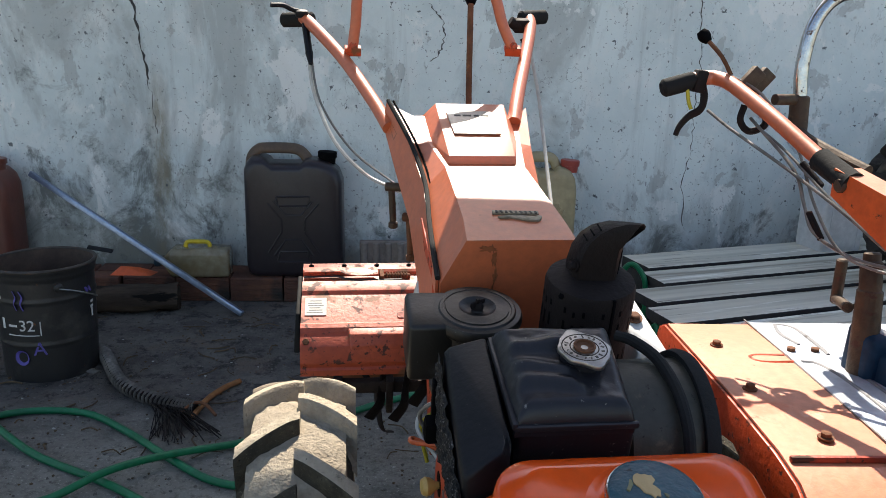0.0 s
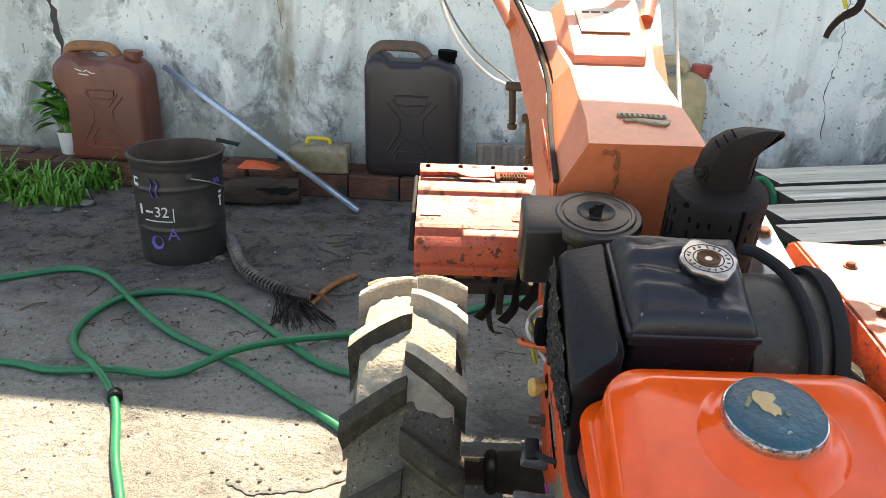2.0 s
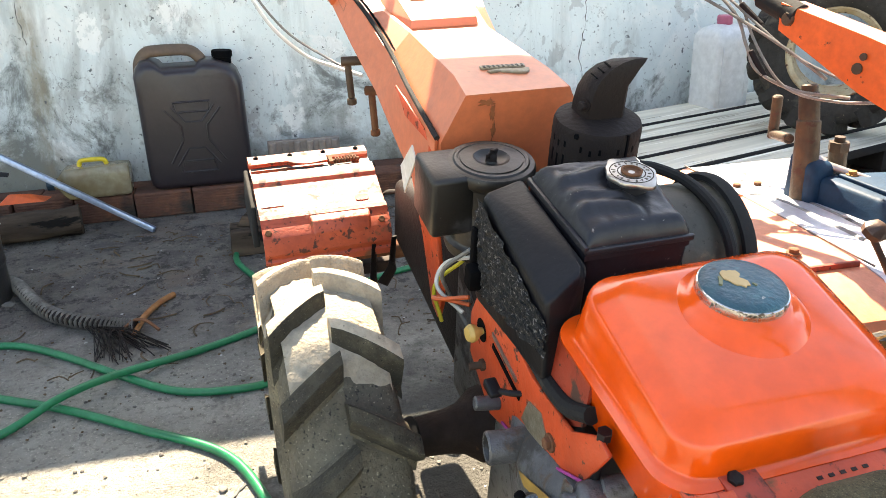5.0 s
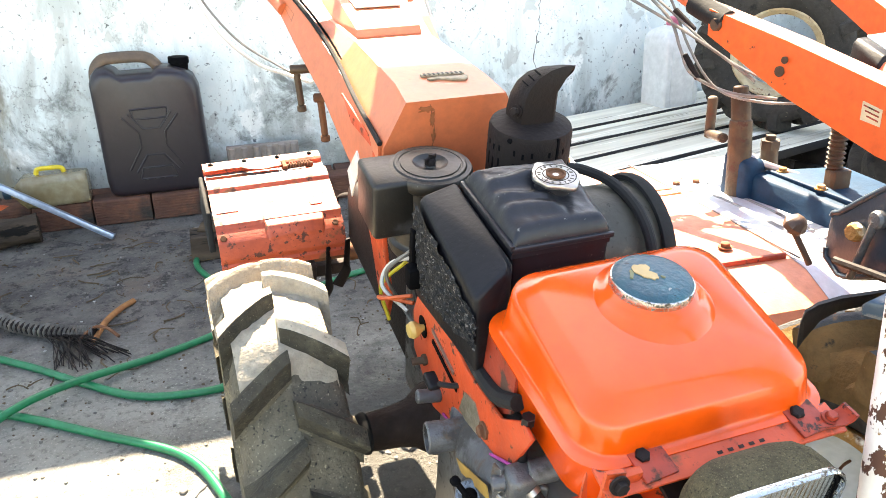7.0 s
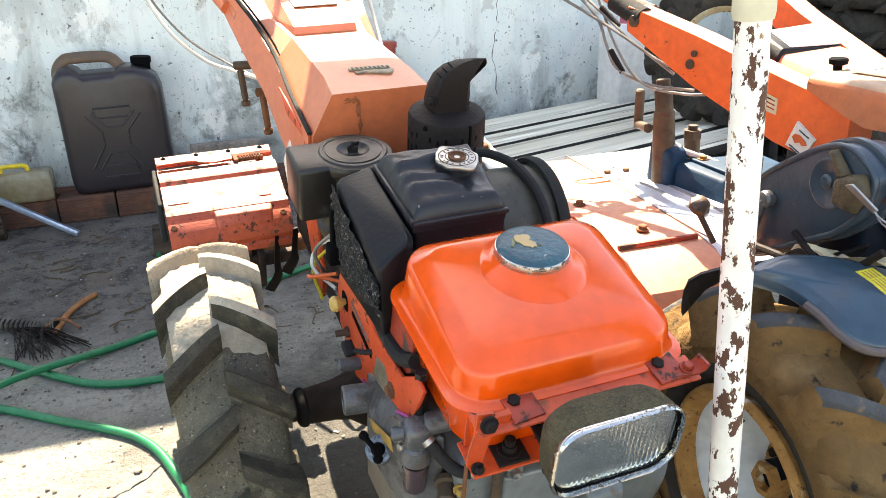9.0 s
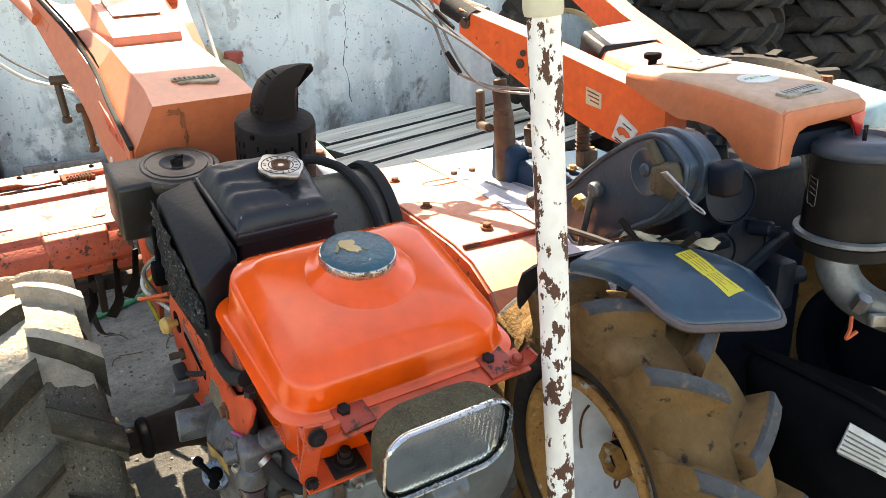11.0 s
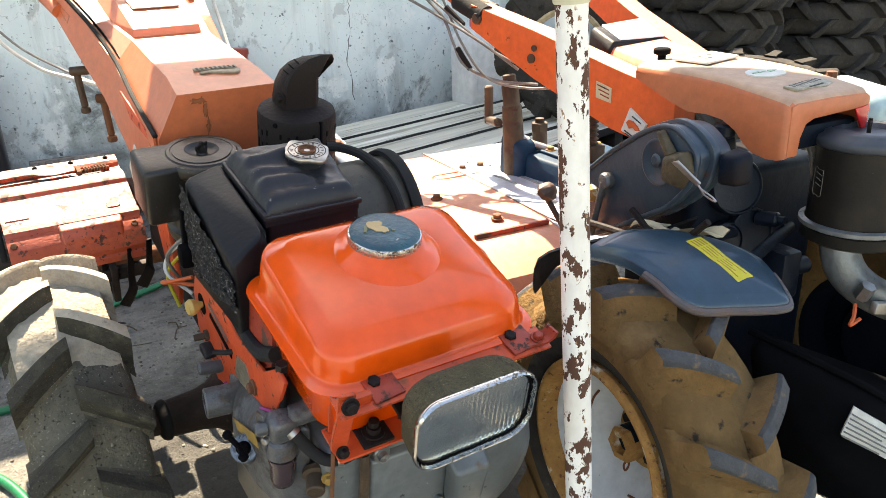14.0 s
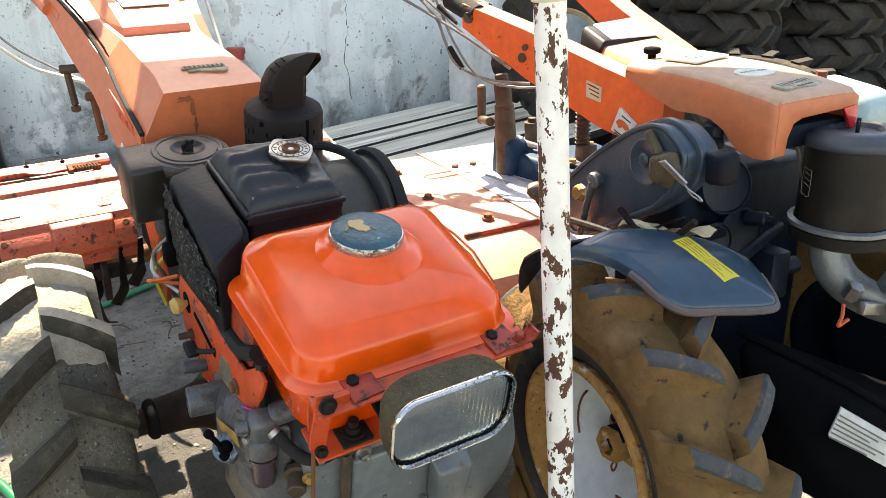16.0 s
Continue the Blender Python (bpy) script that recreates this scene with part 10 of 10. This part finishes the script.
for x, y, n in ((2.86, 2.86, 6), (3.62, 2.80, 6), (4.35, 2.6, 5), (2.16, 1.95, 2)):
    for k in range(n):
        if (x, k) != (2.86, 0):
            copy_thing(old, pose(x + rnd.uniform(-0.03, 0.03), y + rnd.uniform(-0.03, 0.03), 0.165 * k, 0, 0, rnd.uniform(0, 90)))
pale = thing("old_tyre", pose(2.07, 1.86, 0.385) @ Matrix.Rotation(radians(8), 4, Vector((0.68, -0.716, 0.0))), "paler dusty farm tyre lying askew on two others", "tyre", "stacked tyres")
lug_tyre(pale, pose(0, 0, 0.083) @ pose(0, 0, 0, 0, 90, 0), 0.335, 0.165, 14, 0.036, 0.19, 0.24, 5, 18, 0.012, TYRE_OLD, TYRE_OLD)
wheel3 = thing("spare_wheel", pose(1.90, 2.62, 0.272, 0, 0, 52), "black lug wheel with rusty white rim on the deck", "wheel")
lug_tyre(wheel3, pose(0, 0, 0.30), 0.30, 0.15, 13, 0.034, 0.155, 0.2, 0, 14, 0.0125, TYRE_OLD, TYRE_OLD, "black lug tyre")
b = bmesh.new()
lathe(b, [(0.134, 0.06), (0.136, -0.02), (0.140, -0.048), (0.156, -0.060), (0.162, -0.056), (0.160, -0.048), (0.146, -0.038), (0.141, 0.06), (0.134, 0.06)], 44, pose(0, 0, 0.30) @ pose(0, 0, 0, 0, 90, 0))
part("rim", b, RIM_CREAM, wheel3, "hollow cream rim barrel with rust")
# ---- weeds, litter and stones ----
rnd = random.Random(71)
weeds = tagged(new("weeds", bpy.data.meshes.new("weeds")), "tufts of green grass and weeds by the bricks", "grass", kind="stuff")
b = bmesh.new()
clumps = [(rnd.uniform(-2.40, -1.66), rnd.uniform(2.82, 3.16)) for k in range(34)]
for cx, cy in clumps:
    size = rnd.uniform(0.55, 1.25)
    for k in range(rnd.randint(26, 60)):
        a, h = rnd.uniform(0, 2 * math.pi), size * rnd.uniform(0.03, 0.13)
        lean = rnd.uniform(0.3, 1.3) * h
        w = rnd.uniform(0.0022, 0.006)
        s = Vector((-math.sin(a), math.cos(a), 0)) * w
        out = Vector((math.cos(a), math.sin(a), 0))
        p = Vector((cx + rnd.gauss(0, 0.022), cy + rnd.gauss(0, 0.022), 0))
        q = p + out * lean * 0.35 + Vector((0, 0, h * 0.7))
        r = p + out * lean * 0.75 + Vector((0, 0, h * rnd.uniform(0.85, 1.0)))
        e = p + out * lean * 1.1 + Vector((0, 0, h * rnd.uniform(0.5, 0.9)))
        vs = [b.verts.new(v) for v in (p - s * 0.7, p + s * 0.7, q + s, q - s, r + s * 0.8, r - s * 0.8, e)]
        b.faces.new(vs[:4])
        b.faces.new((vs[3], vs[2], vs[4], vs[5]))
        b.faces.new((vs[5], vs[4], vs[6]))
for k in range(150):
    cx, cy = rnd.choice(clumps)
    a, z, L = rnd.uniform(0, 2 * math.pi), rnd.uniform(0.015, 0.07), rnd.uniform(0.018, 0.042)
    W = L * rnd.uniform(0.28, 0.42)
    out, s = Vector((math.cos(a), math.sin(a), rnd.uniform(-0.3, 0.5))), Vector((-math.sin(a), math.cos(a), 0))
    p = Vector((cx + rnd.gauss(0, 0.04), cy + rnd.gauss(0, 0.04), z))
    vs = [b.verts.new(v) for v in (p, p + out * L * 0.35 + s * W, p + out * L * 0.75 + s * W * 0.7, p + out * L, p + out * L * 0.75 - s * W * 0.7, p + out * L * 0.35 - s * W)]
    b.faces.new(vs)
b.to_mesh(weeds.data)
b.free()
weeds.data.materials.append(GRASS)

plant = thing("leafy_plant", pose(-1.93, 3.33, 0.0), "green leafy weed growing by the wall", "plant")
b = bmesh.new()
stems = []
for k in range(7):
    a = rnd.uniform(2.4, 4.2)
    top = Vector((math.cos(a) * rnd.uniform(0.02, 0.12), -abs(math.sin(a)) * 0.06, rnd.uniform(0.30, 0.46)))
    stems.append(top)
    tube(b, [(0, 0, 0), top * 0.5 + Vector((0, 0, 0.04)), top], 0.003, 6, 4)
part("stem", b, GRASS, plant)
for top in stems:
    for k in range(5):
        b = bmesh.new()
        a, t_ = rnd.uniform(0, 6.28), rnd.uniform(-40, 20)
        L, W = rnd.uniform(0.08, 0.13), rnd.uniform(0.034, 0.050)
        pts = [(0, 0, 0), (0.3 * L, W, 0.006), (0.65 * L, W * 0.8, 0.004), (L, 0, -0.012), (0.65 * L, -W * 0.8, 0.004), (0.3 * L, -W, 0.006)]
        mid_ = [(0.3 * L, 0, -0.002), (0.65 * L, 0, -0.003)]
        vs = [b.verts.new(v) for v in pts]
        ms = [b.verts.new(v) for v in mid_]
        b.faces.new((vs[0], ms[0], vs[1]))
        b.faces.new((vs[1], ms[0], ms[1], vs[2]))
        b.faces.new((vs[2], ms[1], vs[3]))
        b.faces.new((vs[0], vs[5], ms[0]))
        b.faces.new((vs[5], vs[4], ms[1], ms[0]))
        b.faces.new((vs[4], vs[3], ms[1]))
        b.transform(Matrix.Translation(top * rnd.uniform(0.6, 1.0)) @ pose(0, 0, 0, rnd.uniform(-20, 20), t_, math.degrees(a)))
        part("leaf", b, LEAF, plant)


def scatter(name, label, category, mat, count, xr, yr, size, flat, seed, z=0.0):
    rnd = random.Random(seed)
    b = bmesh.new()
    for k in range(count):
        x, y, s = rnd.uniform(*xr), rnd.uniform(*yr), rnd.uniform(*size)
        t = bmesh.new()
        bmesh.ops.create_icosphere(t, subdivisions=1, radius=s)
        for v in t.verts:
            v.co *= rnd.uniform(0.6, 1.15)
            v.co.z *= flat
        put(b, t, pose(x, y, z + s * flat * 0.5, 0, 0, rnd.uniform(0, 360)))
    ob = part(name, b, mat, smooth=0, whole=True)
    return tagged(ob, label, category, kind="stuff")


scatter("pebbles", "small grey pebbles and crumbs on the ground", "pebbles", STONE, 1900, (-2.3, 0.5), (1.1, 3.15), (0.0015, 0.0062), 0.7, 81)
scatter("dark_crumbs", "brown soil crumbs on the ground", "soil", CHIP_WOOD, 1100, (-2.3, 0.5), (1.7, 3.2), (0.0015, 0.0055), 0.6, 82)
scatter("litter", "pale flecks of litter on the ground", "litter", PAPER, 130, (-2.2, 0.4), (1.15, 3.1), (0.002, 0.006), 0.35, 83)
rnd = random.Random(91)
twigs = tagged(new("twigs", bpy.data.meshes.new("twigs")), "dry twigs and straw scattered on the soil", "twigs", kind="stuff")
b = bmesh.new()
for k in range(150):
    x, y, a, L = rnd.uniform(-2.1, 0.3), rnd.uniform(1.9, 3.1), rnd.uniform(0, 6.28), rnd.uniform(0.02, 0.09)
    tube(b, [(x, y, 0.004), (x + L * 0.5 * math.cos(a), y + L * 0.5 * math.sin(a), rnd.uniform(0.004, 0.012)), (x + L * math.cos(a + 0.3), y + L * math.sin(a + 0.3), 0.004)], rnd.uniform(0.0012, 0.003), 5, 2)
b.to_mesh(twigs.data)
b.free()
twigs.data.materials.append(CHIP_WOOD)
for x, y, s in ((-0.735, 1.225, 0.018), (-0.60, 1.235, 0.020), (-0.285, 1.43, 0.010), (-0.995, 1.70, 0.014), (-1.675, 2.93, 0.030), (-1.75, 2.85, 0.022), (-0.98, 1.72, 0.010)):
    ob = thing("stone", pose(x, y, 0, 0, 0, rnd.uniform(0, 180)), "pale flat stone lying on the ground", "stone")
    b = bmesh.new()
    t = bmesh.new()
    bmesh.ops.create_icosphere(t, subdivisions=2, radius=s)
    for v in t.verts:
        v.co *= rnd.uniform(0.82, 1.1)
        v.co.z = v.co.z * 0.4 + s * 0.35
    put(b, t)
    part("stone", b, STONE, ob, smooth=60)
crackline = [(-0.50, 1.36), (-0.44, 1.335), (-0.38, 1.35), (-0.33, 1.36), (-0.27, 1.40), (-0.24, 1.44)]
b = bmesh.new()
line = glide([(x, y, 0) for x, y in crackline], 8)
l_, r_ = [], []
for p in line:
    j, w = rnd.uniform(-0.004, 0.004), rnd.uniform(0.0015, 0.005)
    l_.append(b.verts.new((p.x, p.y + j - w, 0.003)))
    r_.append(b.verts.new((p.x, p.y + j + w, 0.003)))
for i in range(len(line) - 1):
    b.faces.new((l_[i], l_[i + 1], r_[i + 1], r_[i]))
part("ground_crack", b, PRINT_DARK, ground, "dark crack in the concrete", smooth=0)
